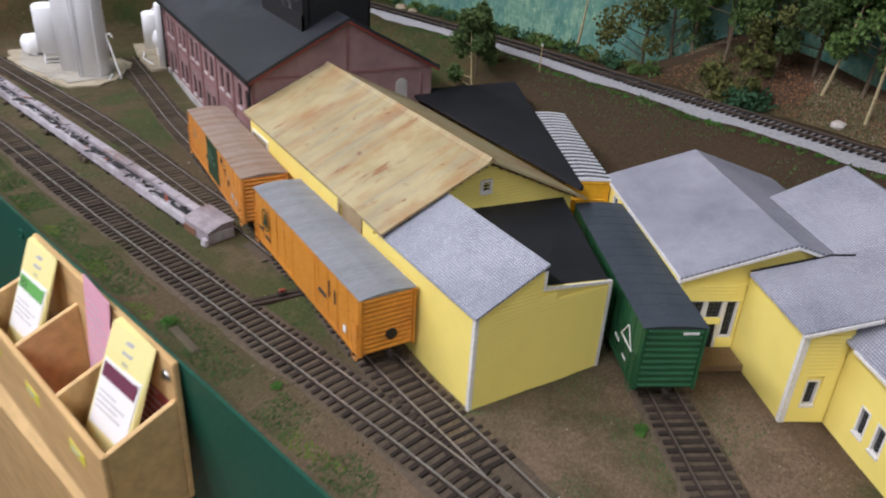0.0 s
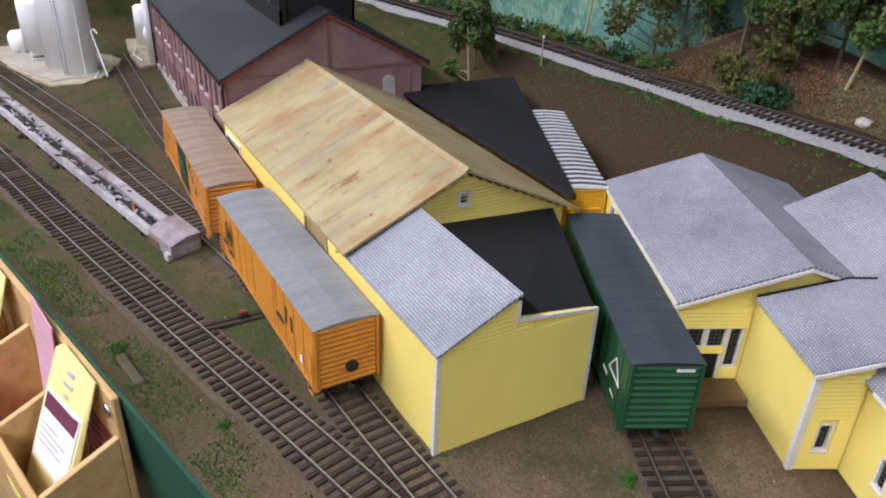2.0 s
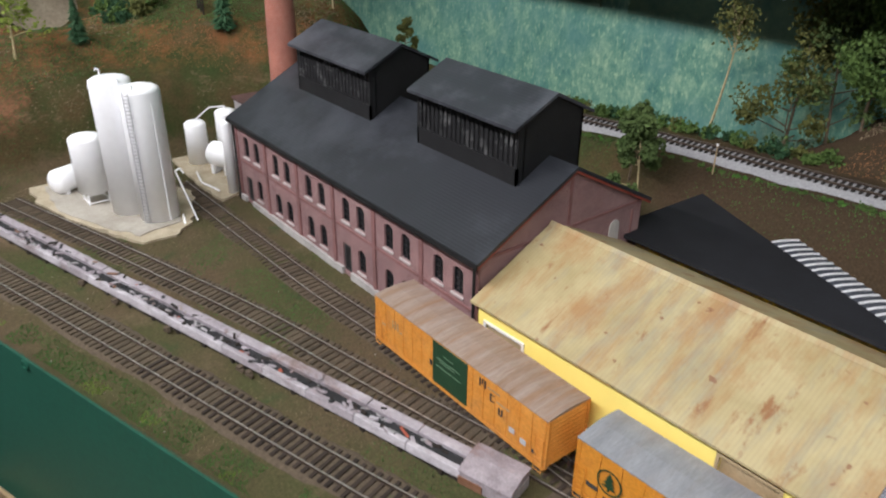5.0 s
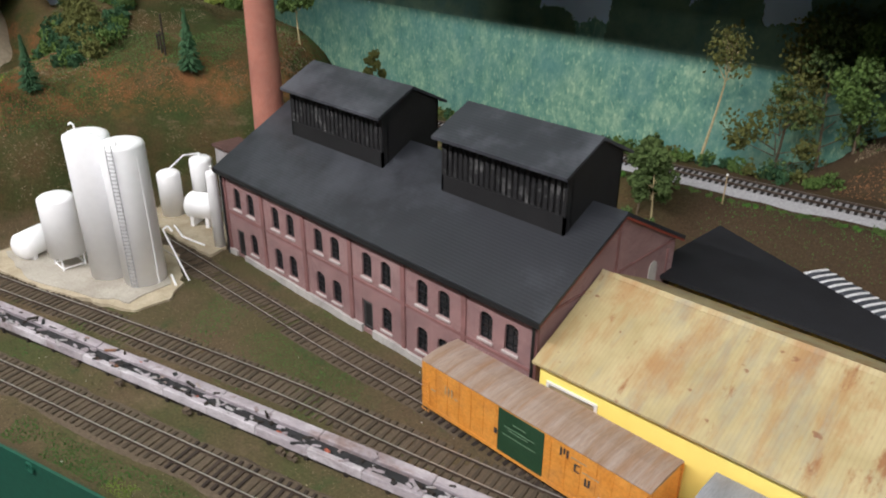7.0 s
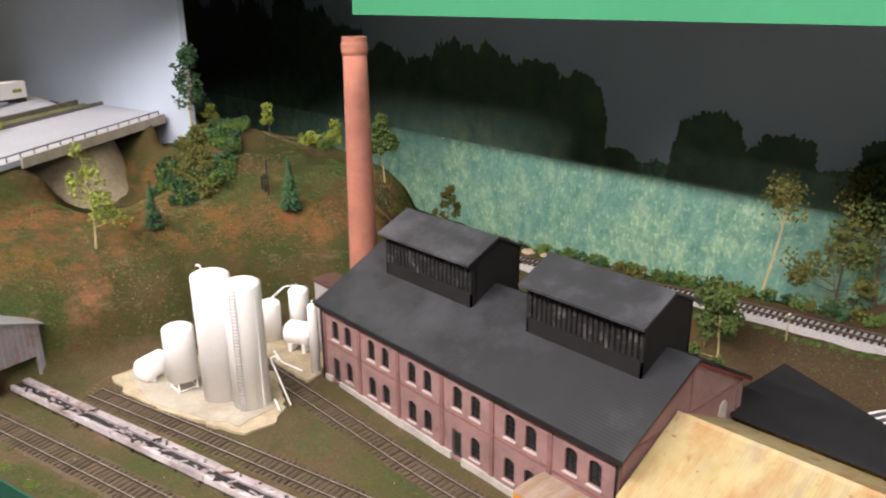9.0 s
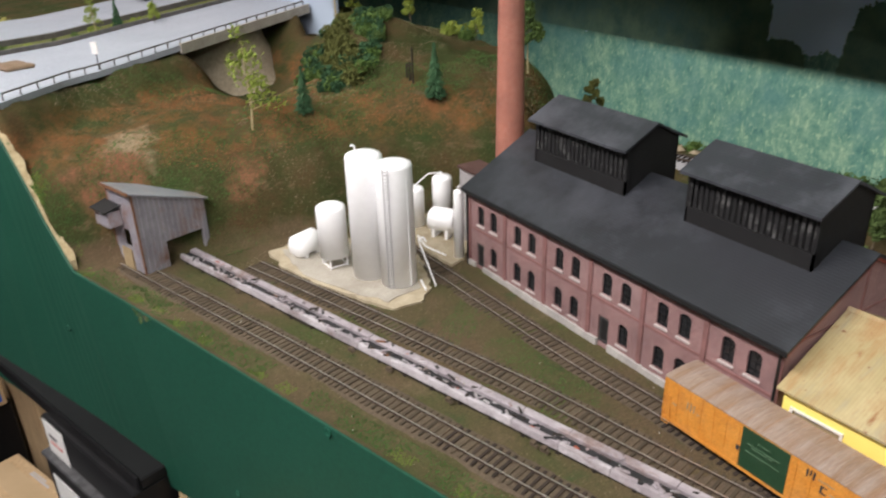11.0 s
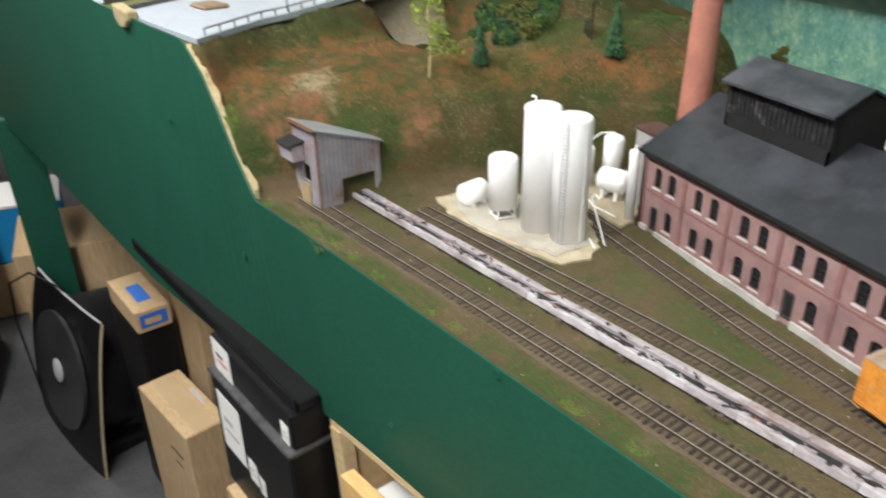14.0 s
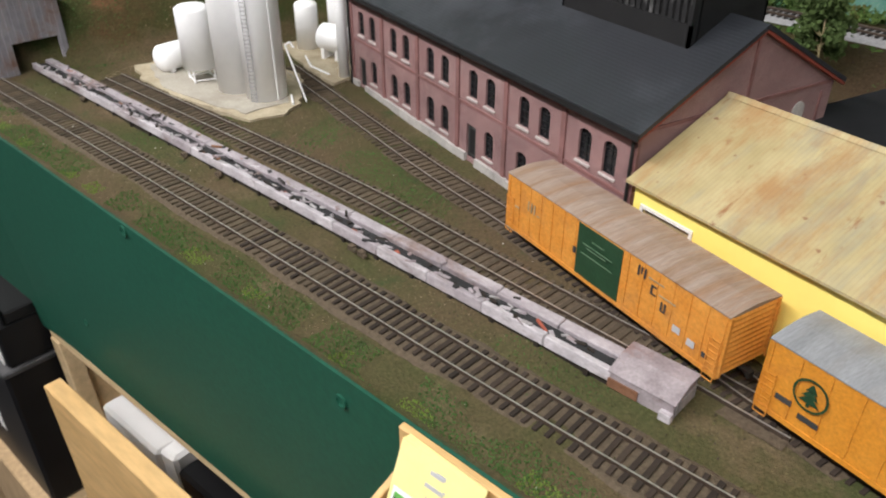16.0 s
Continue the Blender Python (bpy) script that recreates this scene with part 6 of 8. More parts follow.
def build_conveyor():
    a, b = Vector((-1.1276, 0.0230, 0)), Vector((-0.4546, 0.2130, 0))
    d = (b - a)
    length = d.length
    ang = math.degrees(math.atan2(d.y, d.x))
    c = thing("conveyor", pose(a.x, a.y, 0, 0, 0, ang), "long low conveyor trough in chalky grey with scattered scrap on it", "conveyor")
    rr = random.Random(5)
    n = 16
    for s, nm in ((-1, "side_beam"), (1, "side_beam")):
        for i in range(n):
            xa, xb = length * i / n, length * (i + 1) / n
            bm = B()
            dz = random.uniform(-0.0006, 0.0006)
            if s < 0:
                prism(bm, [(-0.0108, 0.0022), (-0.0068, 0.0022), (-0.0058, 0.0085 + dz), (-0.0103, 0.0092 + dz)], "x", xa + 0.0003, xb)
            else:
                prism(bm, [(0.0036, 0.0022), (0.0110, 0.0022), (0.0104, 0.0092 + dz), (0.0028, 0.0088 + dz)], "x", xa + 0.0003, xb)
            part(nm, bm, CONVEYOR if s > 0 or rr.random() < 0.45 else CONVEYOR_WHITE, c, "chalky grey side beam", bevel=0.0005)
    bm = B()
    cuboid(bm, 0, length, -0.0062, 0.0034, 0.003, 0.0054)
    part("belt", bm, BELT, c, "black belt in the trough")
    for i in range(22):
        bm = B()
        x = length * (i + 0.5) / 22
        cuboid(bm, x - 0.0015, x + 0.0015, -0.0115, 0.0115, -0.002, 0.003)
        part("support", bm, UNDER, c, "dark sleeper under the trough")
    bm = B()
    cuboid(bm, 0, length, -0.0098, 0.0098, -0.002, 0.0021)
    part("pan", bm, UNDER, c, "dark pan under the beams")
    for i in range(230):
        x = rr.uniform(0.01, length - 0.02)
        y = rr.choice((-0.007, -0.002, 0.0, 0.002, 0.006)) + rr.uniform(-0.002, 0.002)
        z = 0.0056 if -0.0058 < y < 0.0030 else 0.0089
        bm = B()
        lx, ly, lz = rr.uniform(0.001, 0.0052), rr.uniform(0.0005, 0.0016), rr.uniform(0.0004, 0.0013)
        cuboid(bm, -lx, lx, -ly, ly, -0.0003, lz, pose(x, y, z, rr.uniform(-12, 12), rr.uniform(-12, 12), rr.uniform(-40, 40)))
        part("scrap", bm, rr.choice((RUST_EDGE, UNDER, CONVEYOR, BELT, CONVEYOR_WHITE, SCRAP_RED) if i % 6 == 0 else (UNDER, CONVEYOR, HEAD_PAINT, BELT, WEATHERED)), c, bevel=0.0002)
    for x, y in ((0.30, -0.014), (0.35, -0.0145), (0.515, -0.015), (0.505, -0.0145), (0.12, -0.014), (0.42, -0.0145)):
        bm = B()
        cuboid(bm, x - 0.0022, x + 0.0022, y - 0.0016, y + 0.0024, 0.0, 0.0034)
        lathe(bm, [(0.0015, 0), (0.0015, 0.0026)], 10, m=pose(x + 0.0045, y, 0.002, 90, 0, 0))
        part("drive_motor", bm, GRAVEL_BROWN, c, "small earth-brown drive motor")
    # head house, its top falling towards the front track
    bm = B()
    prism(bm, [(-0.0108, -0.001), (0.0122, -0.001), (0.0120, 0.0140), (0.0015, 0.0136), (-0.0104, 0.0098)], "x", length - 0.003, length + 0.033)
    hd = part("head_box", bm, HEAD_PAINT, c, "boxy mauve-grey head of the conveyor", bevel=0.0006)
    bm = B()
    prism(bm, [(-0.0112, 0.0092), (-0.0100, 0.0102), (0.0016, 0.0142), (0.0124, 0.0146), (0.0124, 0.0138), (0.0016, 0.0134), (-0.0108, 0.0086)], "x", length - 0.0036, length + 0.0338)
    part("head_cover", bm, HEAD_PAINT, hd, "mauve-grey cover plate with a folded edge", bevel=0.0003)
    bm = B()
    cuboid(bm, length + 0.0331, length + 0.0337, -0.0085, 0.0105, 0.0015, 0.0085)
    part("end_panel", bm, WEATHERED, hd, "dark grey end panel")
    bm = B()
    cuboid(bm, length + 0.027, length + 0.0335, -0.0140, -0.0105, -0.001, 0.0042)
    part("foot", bm, CONVEYOR_WHITE, hd, "pale foot block", bevel=0.0004)
    bm = B()
    cuboid(bm, length - 0.003, length + 0.014, -0.0114, -0.0107, 0.0, 0.0055)
    part("rust_plate", bm, RUST_EDGE, hd, "rusty side plate")


HEAD_PAINT = surface("mauve_grey_paint", (0.22, 0.185, 0.20), (0.36, 0.315, 0.335), 60, 0.75, c3=(0.2, 0.105, 0.085))
CONVEYOR_WHITE = surface("chipped_white_paint", (0.34, 0.31, 0.335), (0.60, 0.565, 0.60), 70, 0.8, c3=(0.20, 0.15, 0.145), stretch=(0.5, 1, 1))
SCRAP_RED = surface("red_brown_scrap", (0.3, 0.06, 0.04), (0.36, 0.1, 0.06), 100, 0.8)
build_conveyor()


# ---- road on the hill ----
def build_road():
    (xa, ya), (xb, yb) = (-1.262, -0.122), (-1.545, 0.368)
    r = thing("highway", pose(0, 0, 0), "pale grey divided highway with a bridge over a ravine", "road", kind="structure")
    edge = ROAD_EDGE + [(-1.60, 0.415)]
    def strip(o0, o1, z0, z1, y_lo, y_hi, mat, name, label=""):
        bm = B()
        n = 24
        rows = []
        for i in range(n + 1):
            t = i / n
            y = y_lo + (y_hi - y_lo) * t
            x = road_x(y)
            row = []
            for o in (o0, o1):
                yy = y - 0.33 * o * (1 - t)
                row.append((x - o, yy))
            rows.append(row)
        for a, b in zip(rows, rows[1:]):
            prism(bm, [a[0], b[0], b[1], a[1]], "z", z0, z1)
        bmesh.ops.remove_doubles(bm, verts=bm.verts[:], dist=0.00005)
        return part(name, bm, mat, r, label)
    strip(0.0, 0.245, 0.172, 0.180, -0.127, 0.40, ROAD, "carriageway", "pale grey carriageway")
    strip(0.255, 0.33, 0.172, 0.1785, -0.127, 0.36, LAWN, "median", "grassy median strip")
    strip(0.345, 0.62, 0.172, 0.180, -0.127, 0.32, ROAD, "carriageway", "pale grey carriageway")
    strip(-0.003, 0.003, 0.167, 0.182, 0.135, 0.40, CONCRETE, "bridge_parapet", "concrete bridge edge beam")
    strip(0.247, 0.253, 0.175, 0.1865, -0.12, 0.38, GUARD, "median_barrier", "low dark median barrier")
    strip(0.334, 0.342, 0.175, 0.1865, -0.12, 0.35, GUARD, "median_barrier", "low dark median barrier")
    bm = B()
    for i in range(25):
        y = -0.115 + 0.021 * i
        x = road_x(y) - 0.004
        cuboid(bm, x - 0.0008, x + 0.0008, y - 0.0008, y + 0.0008, 0.176, 0.1895)
    for i in range(24):
        y = -0.115 + 0.021 * i
        rod(bm, (road_x(y) - 0.004, y, 0.1885), (road_x(y + 0.021) - 0.004, y + 0.021, 0.1885), 0.0012, n=6)
    part("guard_rail", bm, GUARD, r, "dark guard rail")
    bm = B()
    lathe(bm, [(0.165, 0.03), (0.135, 0.06), (0.105, 0.10), (0.085, 0.14), (0.075, 0.168), (0.01, 0.1685)], 40, centre=(-1.615, 0.232, 0))
    for v in bm.verts:
        v.co += Vector((1, 0.3, 0)) * 0.006 * noise.noise(v.co * 14)
    part("abutment", bm, ABUTMENT, r, "tan plaster cone under the bridge end", smooth=True)
    # near-black block under the deck: its colour stands for the shade there
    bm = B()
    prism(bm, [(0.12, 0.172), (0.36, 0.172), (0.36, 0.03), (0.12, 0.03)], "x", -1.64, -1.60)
    part("abutment", bm, UNDER, r, "near-black block standing in for shade under the bridge")
    for child in r.children:
        for v in child.data.vertices:
            v.co.z += road_rise(v.co.y)


GUARD = surface("dark_guard_rail", (0.1, 0.095, 0.09), (0.16, 0.15, 0.14), 80, 0.7)
ABUTMENT = surface("tan_concrete", (0.30, 0.25, 0.18), (0.40, 0.34, 0.25), 25, 0.9, fine=200)
LAWN = surface("rough_grass", (0.10, 0.12, 0.03), (0.16, 0.17, 0.05), 60, 0.95, fine=500, bump=0.8, dist=0.002)
build_road()
PLATE_BROWN = surface("scuffed_brown_plate", (0.2, 0.13, 0.08), (0.27, 0.19, 0.125), 60, 0.7)
sg = thing("road_sign", pose(-1.402, 0.010, 0.168), "small white sign board on a dark post", "sign")
bm = B(); rod(bm, (0, 0, 0), (0, 0, 0.034), 0.0007, n=6)
part("post", bm, UNDER, sg, "dark post")
bm = B(); cuboid(bm, -0.005, 0.005, -0.0012, -0.0004, 0.030, 0.046, pose(0, 0, 0, 0, 0, 40))
part("board", bm, CARD_WHITE, sg, "blank white board")
bm = B()
cuboid(bm, -0.026, 0.026, -0.020, 0.020, 0.0, 0.006, pose(-1.503, -0.086, 0.1755, 0, 0, 20))
single("road_plate", bm, PLATE_BROWN, "brown rounded plate lying on the road", "plate", bevel=0.002)


# ---- a model truck on the far carriageway ----
tk = thing("model_truck", pose(-2.035, 0.240, 0.1802 + road_rise(0.24), 0, 0, 119), "white model box truck parked on the far carriageway", "truck")
bm = B(); cuboid(bm, -0.055, 0.055, -0.015, 0.015, 0.012, 0.046)
part("body", bm, CARD_WHITE, tk, "white box body", bevel=0.0015)
bm = B(); cuboid(bm, -0.054, 0.054, -0.012, 0.012, 0.008, 0.012)
part("chassis", bm, UNDER, tk, "black chassis")
for wx in (-0.038, -0.026, 0.034, 0.046):
    for s in (-1, 1):
        bm = B()
        lathe(bm, [(0.0058, -0.002), (0.0062, 0.0), (0.0058, 0.002), (0.003, 0.0024)], 16, m=pose(wx, s * 0.0125, 0.0062, 90, 0, 0))
        part("wheel", bm, UNDER, tk, "black wheel")
bm = B(); cuboid(bm, 0.02, 0.042, -0.0155, -0.0151, 0.024, 0.031)
part("side_mark", bm, LEAF_LIME, tk, "faded green mark")

# ---- trees and growth ----
def leaf_cloud(centres, count, size, rng, spread):
    """Many small folded leaf clumps round the given centres, as vertices and faces."""
    verts, faces = [], []
    for _ in range(count):
        c, r = rng.choice(centres)
        v = Vector((rng.gauss(0, 1), rng.gauss(0, 1), rng.gauss(0, 1)))
        v = v.normalized() * (r * (rng.random() ** 0.45)) * spread
        p = Vector(c) + v
        s = size * rng.uniform(0.55, 1.3)
        rot = Euler((rng.uniform(0, 6.3), rng.uniform(0, 6.3), rng.uniform(0, 6.3))).to_matrix()
        n = len(verts)
        for q in ((-1, -0.5, 0), (0.2, -0.9, 0.4), (1, 0.1, -0.1), (0.1, 0.8, 0.35), (-0.7, 0.5, -0.3)):
            verts.append(p + rot @ (Vector(q) * s))
        faces += [(n, n + 1, n + 2), (n, n + 2, n + 3), (n, n + 3, n + 4)]
    return verts, faces


def leaves(name, centres, count, size, mat, parent, rng, spread=1.0, label=""):
    v, f = leaf_cloud(centres, count, size, rng, spread)
    data = bpy.data.meshes.new(name)
    data.from_pydata(v, [], f)
    data.materials.append(mat)
    ob = new(name, data)
    ob.parent = parent
    if label:
        ob["label"] = label
    return ob


def broadleaf(x, y, z, height, label, leaf, bark, seed, lean=0.0, bare=0.4, width=0.32, count=700, size=0.0022):
    rng = random.Random(seed)
    t = thing("tree", pose(x, y, z - 0.004), label, "tree", "model trees on the layout")
    bm = B()
    pts, r0 = [], 0.009 * height + 0.0005
    n = 7
    for i in range(n + 1):
        k = i / n
        pts.append(Vector((lean * height * k + 0.02 * height * math.sin(3 * k + seed), 0.02 * height * math.cos(4 * k + seed) - 0.02 * height, 0.93 * height * k)))
    for i in range(n):
        rod(bm, pts[i], pts[i + 1], r0 * (1 - 0.8 * i / n), r0 * (1 - 0.8 * (i + 1) / n), n=7)
    clumps = []
    for i in range(20):
        k = bare + (0.97 - bare) * rng.random() ** 0.8
        base = pts[0].lerp(pts[-1], k)
        a = rng.uniform(0, 2 * math.pi)
        reach = width * height * (1.15 - k) * rng.uniform(0.5, 1.0) + 0.02 * height
        tip = base + Vector((math.cos(a) * reach, math.sin(a) * reach, height * rng.uniform(0.03, 0.12)))
        rod(bm, base, tip, r0 * 0.35, r0 * 0.12, n=5)
        clumps.append((tip, height * rng.uniform(0.06, 0.12)))
    clumps.append((pts[-1], height * 0.1))
    part("trunk", bm, bark, t)
    leaves("crown", clumps, int(count * 1.7), size, leaf, t, rng)
    return t


def conifer(x, y, z, height, seed, leaf=None, label="small dark green model fir tree"):
    rng = random.Random(seed)
    t = thing("fir_tree", pose(x, y, z - 0.003), label, "tree", "model trees on the layout")
    bm = B()
    rod(bm, (0, 0, 0), (0, 0, height), 0.02 * height, 0.004 * height, n=7)
    part("trunk", bm, BARK, t)
    verts, faces = [], []
    for i in range(620):
        k = rng.random() ** 1.25
        zz = height * (0.10 + 0.9 * k)
        r = 0.24 * height * (1 - k) * rng.uniform(0.35, 1.05) + 0.008 * height
        a = rng.uniform(0, 2 * math.pi)
        d = Vector((math.cos(a), math.sin(a), -0.25))
        p = Vector((math.cos(a) * r * 0.55, math.sin(a) * r * 0.55, zz))
        q = Vector((-math.sin(a), math.cos(a), 0)) * 0.035 * height * rng.uniform(0.6, 1.2)
        n = len(verts)
        verts += [p - q, p + d * r * 0.5, p + q, p + Vector((0, 0, 0.03 * height))]
        faces += [(n, n + 1, n + 3), (n + 1, n + 2, n + 3)]
    data = bpy.data.meshes.new("needles")
    data.from_pydata(verts, [], faces)
    data.materials.append(leaf or LEAF_DARK)
    ob = new("needles", data)
    ob.parent = t
    return t


def shrub(x, y, z, r, mat, seed, label, count=220, size=0.0022, flat=0.7):
    rng = random.Random(seed)
    t = thing("shrub", pose(x, y, z), label, "shrub", "shrubs on the layout")
    cl = [(Vector((rng.uniform(-0.5, 0.5) * r, rng.uniform(-0.5, 0.5) * r, r * flat * rng.uniform(0.2, 0.8))), r * rng.uniform(0.4, 0.65)) for _ in range(5)]
    leaves("foliage", cl, count, size, mat, t, rng)
    return t


conifer(-1.20, 0.216, land(-1.20, 0.216), 0.064, 1)
conifer(-1.128, 0.372, land(-1.128, 0.372), 0.075, 2, label="dark green model fir tree on the hill")
conifer(-1.72, 0.10, 0.178 + road_rise(0.1), 0.054, 3)
conifer(-1.025, 0.685, land(-1.025, 0.685), 0.034, 6, LEAF_RUST, "small rusty brown model fir")
broadleaf(-1.192, 0.144, land(-1.192, 0.144), 0.128, "slender lime green model tree", LEAF_LIME, BIRCH_BARK, 11, 0.02, 0.25, 0.26, 300, 0.0022)
broadleaf(-1.70, 0.06, 0.178 + road_rise(0.06), 0.065, "slender lime green model tree", LEAF_LIME, BIRCH_BARK, 12, -0.03, 0.35, 0.2, 200, 0.0018)
broadleaf(-1.71, 0.16, 0.178 + road_rise(0.16), 0.04, "young lime green model tree", LEAF_LIME, BARK, 13, 0, 0.2, 0.25, 220, 0.002)
# the crest tree stands in shadow, so dark leaf colour carries that shade
broadleaf(-1.478, 0.405, land(-1.478, 0.405), 0.15, "tall model tree on the crest, its leaves darkened for shade", LEAF_DARK, BIRCH_BARK, 15, -0.03, 0.35, 0.2, 600, 0.0026)
broadleaf(-1.13, 0.655, land(-1.13, 0.655), 0.058, "bushy olive brown model tree on the slope", LEAF_OLIVE, BARK, 16, 0, 0.08, 0.42, 700, 0.0024)
broadleaf(-1.15, 0.545, land(-1.15, 0.545), 0.095, "round bright green model tree", LEAF_MID, BIRCH_BARK, 14, 0.02, 0.4, 0.36, 900, 0.0024)
LEAF_TUFT = surface("bright_turf_tuft", (0.05, 0.14, 0.02), (0.08, 0.19, 0.03), 150, 0.9, bump=0.0)
LEAF_GREY = surface("grey_green_leaf", (0.05, 0.085, 0.022), (0.085, 0.13, 0.035), 120, 0.85, bump=0.0)
TREES = (
    (-0.650, 0.728, 0.135, LEAF_OLIVE, BIRCH_BARK, 0.10, 0.72, 0.22, 260, "tall model tree with a pale twisted trunk and sparse olive crown"),
    (-0.592, 0.782, 0.130, LEAF_OLIVE, BARK, 0.05, 0.22, 0.32, 2000, "olive green model tree before the backdrop"),
    (-0.545, 0.788, 0.150, LEAF_GREY, BARK, -0.03, 0.16, 0.36, 2600, "olive green model tree close to the backdrop"),
    (-0.470, 0.786, 0.165, LEAF_GREY, BARK, 0.02, 0.15, 0.36, 3200, "dense dark green model tree close to the backdrop"),
    (-0.410, 0.786, 0.170, LEAF_MID, BARK, -0.02, 0.12, 0.36, 3400, "dense green model tree close to the backdrop"),
    (-0.355, 0.788, 0.165, LEAF_GREY, BARK, 0.02, 0.12, 0.36, 3400, "dense dark green model tree close to the backdrop"),
    (-0.300, 0.788, 0.165, LEAF_MID, BARK, 0.0, 0.15, 0.36, 3200, "dense green model tree close to the backdrop"),
    (-0.250, 0.789, 0.170, LEAF_GREY, BARK, 0.0, 0.12, 0.36, 3200, "dense dark green model tree close to the backdrop"),
    (-0.195, 0.789, 0.165, LEAF_GREY, BARK, 0.0, 0.15, 0.36, 1800, "olive green model tree close to the backdrop"),
    (-0.135, 0.790, 0.170, LEAF_GREY, BARK, 0.0, 0.12, 0.36, 3000, "dense dark green model tree close to the backdrop"),
    (-0.400, 0.748, 0.062, LEAF_OLIVE, BARK, 0.0, 0.05, 0.5, 1400, "broad olive bushy tree on the bank"),
    (-0.508, 0.782, 0.150, LEAF_MID, BARK, 0.03, 0.20, 0.36, 2800, "full bright green model tree before the backdrop"),
    (-0.440, 0.760, 0.160, LEAF_MID, BARK, -0.02, 0.22, 0.36, 2000, "full green model tree before the backdrop"),
    (-0.385, 0.765, 0.150, LEAF_OLIVE, BARK, 0.02, 0.25, 0.34, 1500, "olive model tree before the backdrop"),
    (-0.335, 0.770, 0.140, LEAF_MID, BIRCH_BARK, 0.18, 0.55, 0.34, 1100, "leaning model tree with a pale trunk on the bank"),
    (-0.285, 0.768, 0.145, LEAF_MID, BIRCH_BARK, 0.08, 0.5, 0.34, 1100, "green model tree with a pale trunk on the bank"),
    (-0.230, 0.775, 0.140, LEAF_MID, BARK, 0.0, 0.35, 0.34, 1200, "green model tree on the bank"),
    (-0.170, 0.780, 0.150, LEAF_OLIVE, BARK, 0.0, 0.35, 0.34, 1200, "olive model tree on the bank"),
    (-0.100, 0.780, 0.150, LEAF_MID, BARK, 0.0, 0.35, 0.34, 1200, "green model tree on the bank"),
    (-0.632, 0.572, 0.056, LEAF_GREY, BARK, 0.02, 0.25, 0.34, 1300, "grey-green model tree behind the mill"),
    (-0.606, 0.550, 0.050, LEAF_GREY, BIRCH_BARK, -0.03, 0.22, 0.34, 1300, "grey-green model tree behind the mill"),
    (-1.440, 0.520, 0.055, LEAF_LIME, BARK, 0.0, 0.3, 0.30, 300, "small lime green model tree on the ridge"),
    (-1.300, 0.560, 0.050, LEAF_LIME, BARK, 0.0, 0.3, 0.30, 300, "small lime green model tree on the ridge"),
    (-1.500, 0.440, 0.065, LEAF_LIME, BARK, 0.1, 0.3, 0.30, 300, "small lime green model tree on the ridge"))
for i, (x, y, h, lf, bk, ln, br, wd, ct, lb) in enumerate(TREES):
    broadleaf(x, y, land(x, y), h + max(0.0, 0.072 - land(x, y)), lb, lf, bk, 30 + i, ln, br, wd, ct)

rg = random.Random(77)
for i in range(58):
    x = -1.0 + 0.0118 * i + rg.uniform(-0.006, 0.006)
    y = main_y(x) + 0.040 + rg.uniform(0.0, 0.012)
    if x > -0.50:
        continue
    shrub(x, y, land(x, y), rg.uniform(0.010, 0.016), rg.choice((LEAF_MID, LEAF_MID, LEAF_OLIVE, LEAF_DARK)), 200 + i, "low green hedge clump beside the main line", 150, 0.0018)
for i in range(56):
    x = -0.74 + 0.0112 * i + rg.uniform(-0.004, 0.004)
    y = main_y(x) - 0.037 - rg.uniform(0.0, 0.005)
    shrub(x, y, land(x, y) - 0.001, rg.uniform(0.004, 0.007), rg.choice((LEAF_MID, LEAF_MID, LEAF_TUFT)), 300 + i, "low tuft at the foot of the ballast", 90, 0.0011, 0.35)
for i in range(9):
    y = -0.06 + 0.03 * i
    shrub(road_x(y) - 0.29 + rg.uniform(-0.02, 0.02), y - 0.06 * (1 - i / 9), 0.178 + road_rise(y), rg.uniform(0.008, 0.014), rg.choice((LEAF_LIME, LEAF_MID)), 380 + i, "leafy bush in the grassy median", 120, 0.0016)
for i in range(105):
    u, w = rg.random(), rg.random()
    a = (-1.238 - 0.01 * u) * (1 - w) + (-1.44 + 0.05 * u) * w
    b = (0.275 + 0.07 * u) * (1 - w) + (0.30 + 0.15 * u) * w
    shrub(a, b, land(a, b), rg.uniform(0.013, 0.022), (LEAF_OLIVE if 0.25 < u < 0.7 and rg.random() < 0.8 else rg.choice((LEAF_DARK, LEAF_MID))), 400 + i, "leafy bush on the hill", 220, 0.0022)
for i, (a, b, r, lf) in enumerate(((-1.33, 0.53, 0.022, LEAF_LIME), (-1.30, 0.545, 0.02, LEAF_MID), (-0.40, 0.72, 0.028, LEAF_OLIVE), (-0.375, 0.725, 0.025, LEAF_DARK), (-0.44, 0.735, 0.022, LEAF_OLIVE))):
    shrub(a, b, land(a, b), r, lf, 450 + i, "olive bush beside the backdrop", 320, 0.0024)
for i, (x, y, r) in enumerate(((-0.326, 0.164, 0.007), (-0.118, 0.368, 0.006), (-0.235, 0.205, 0.005))):
    shrub(x, y, -0.0005, r, LEAF_TUFT, 500 + i, "small bright green grass tuft", 260, 0.0007, 0.45)


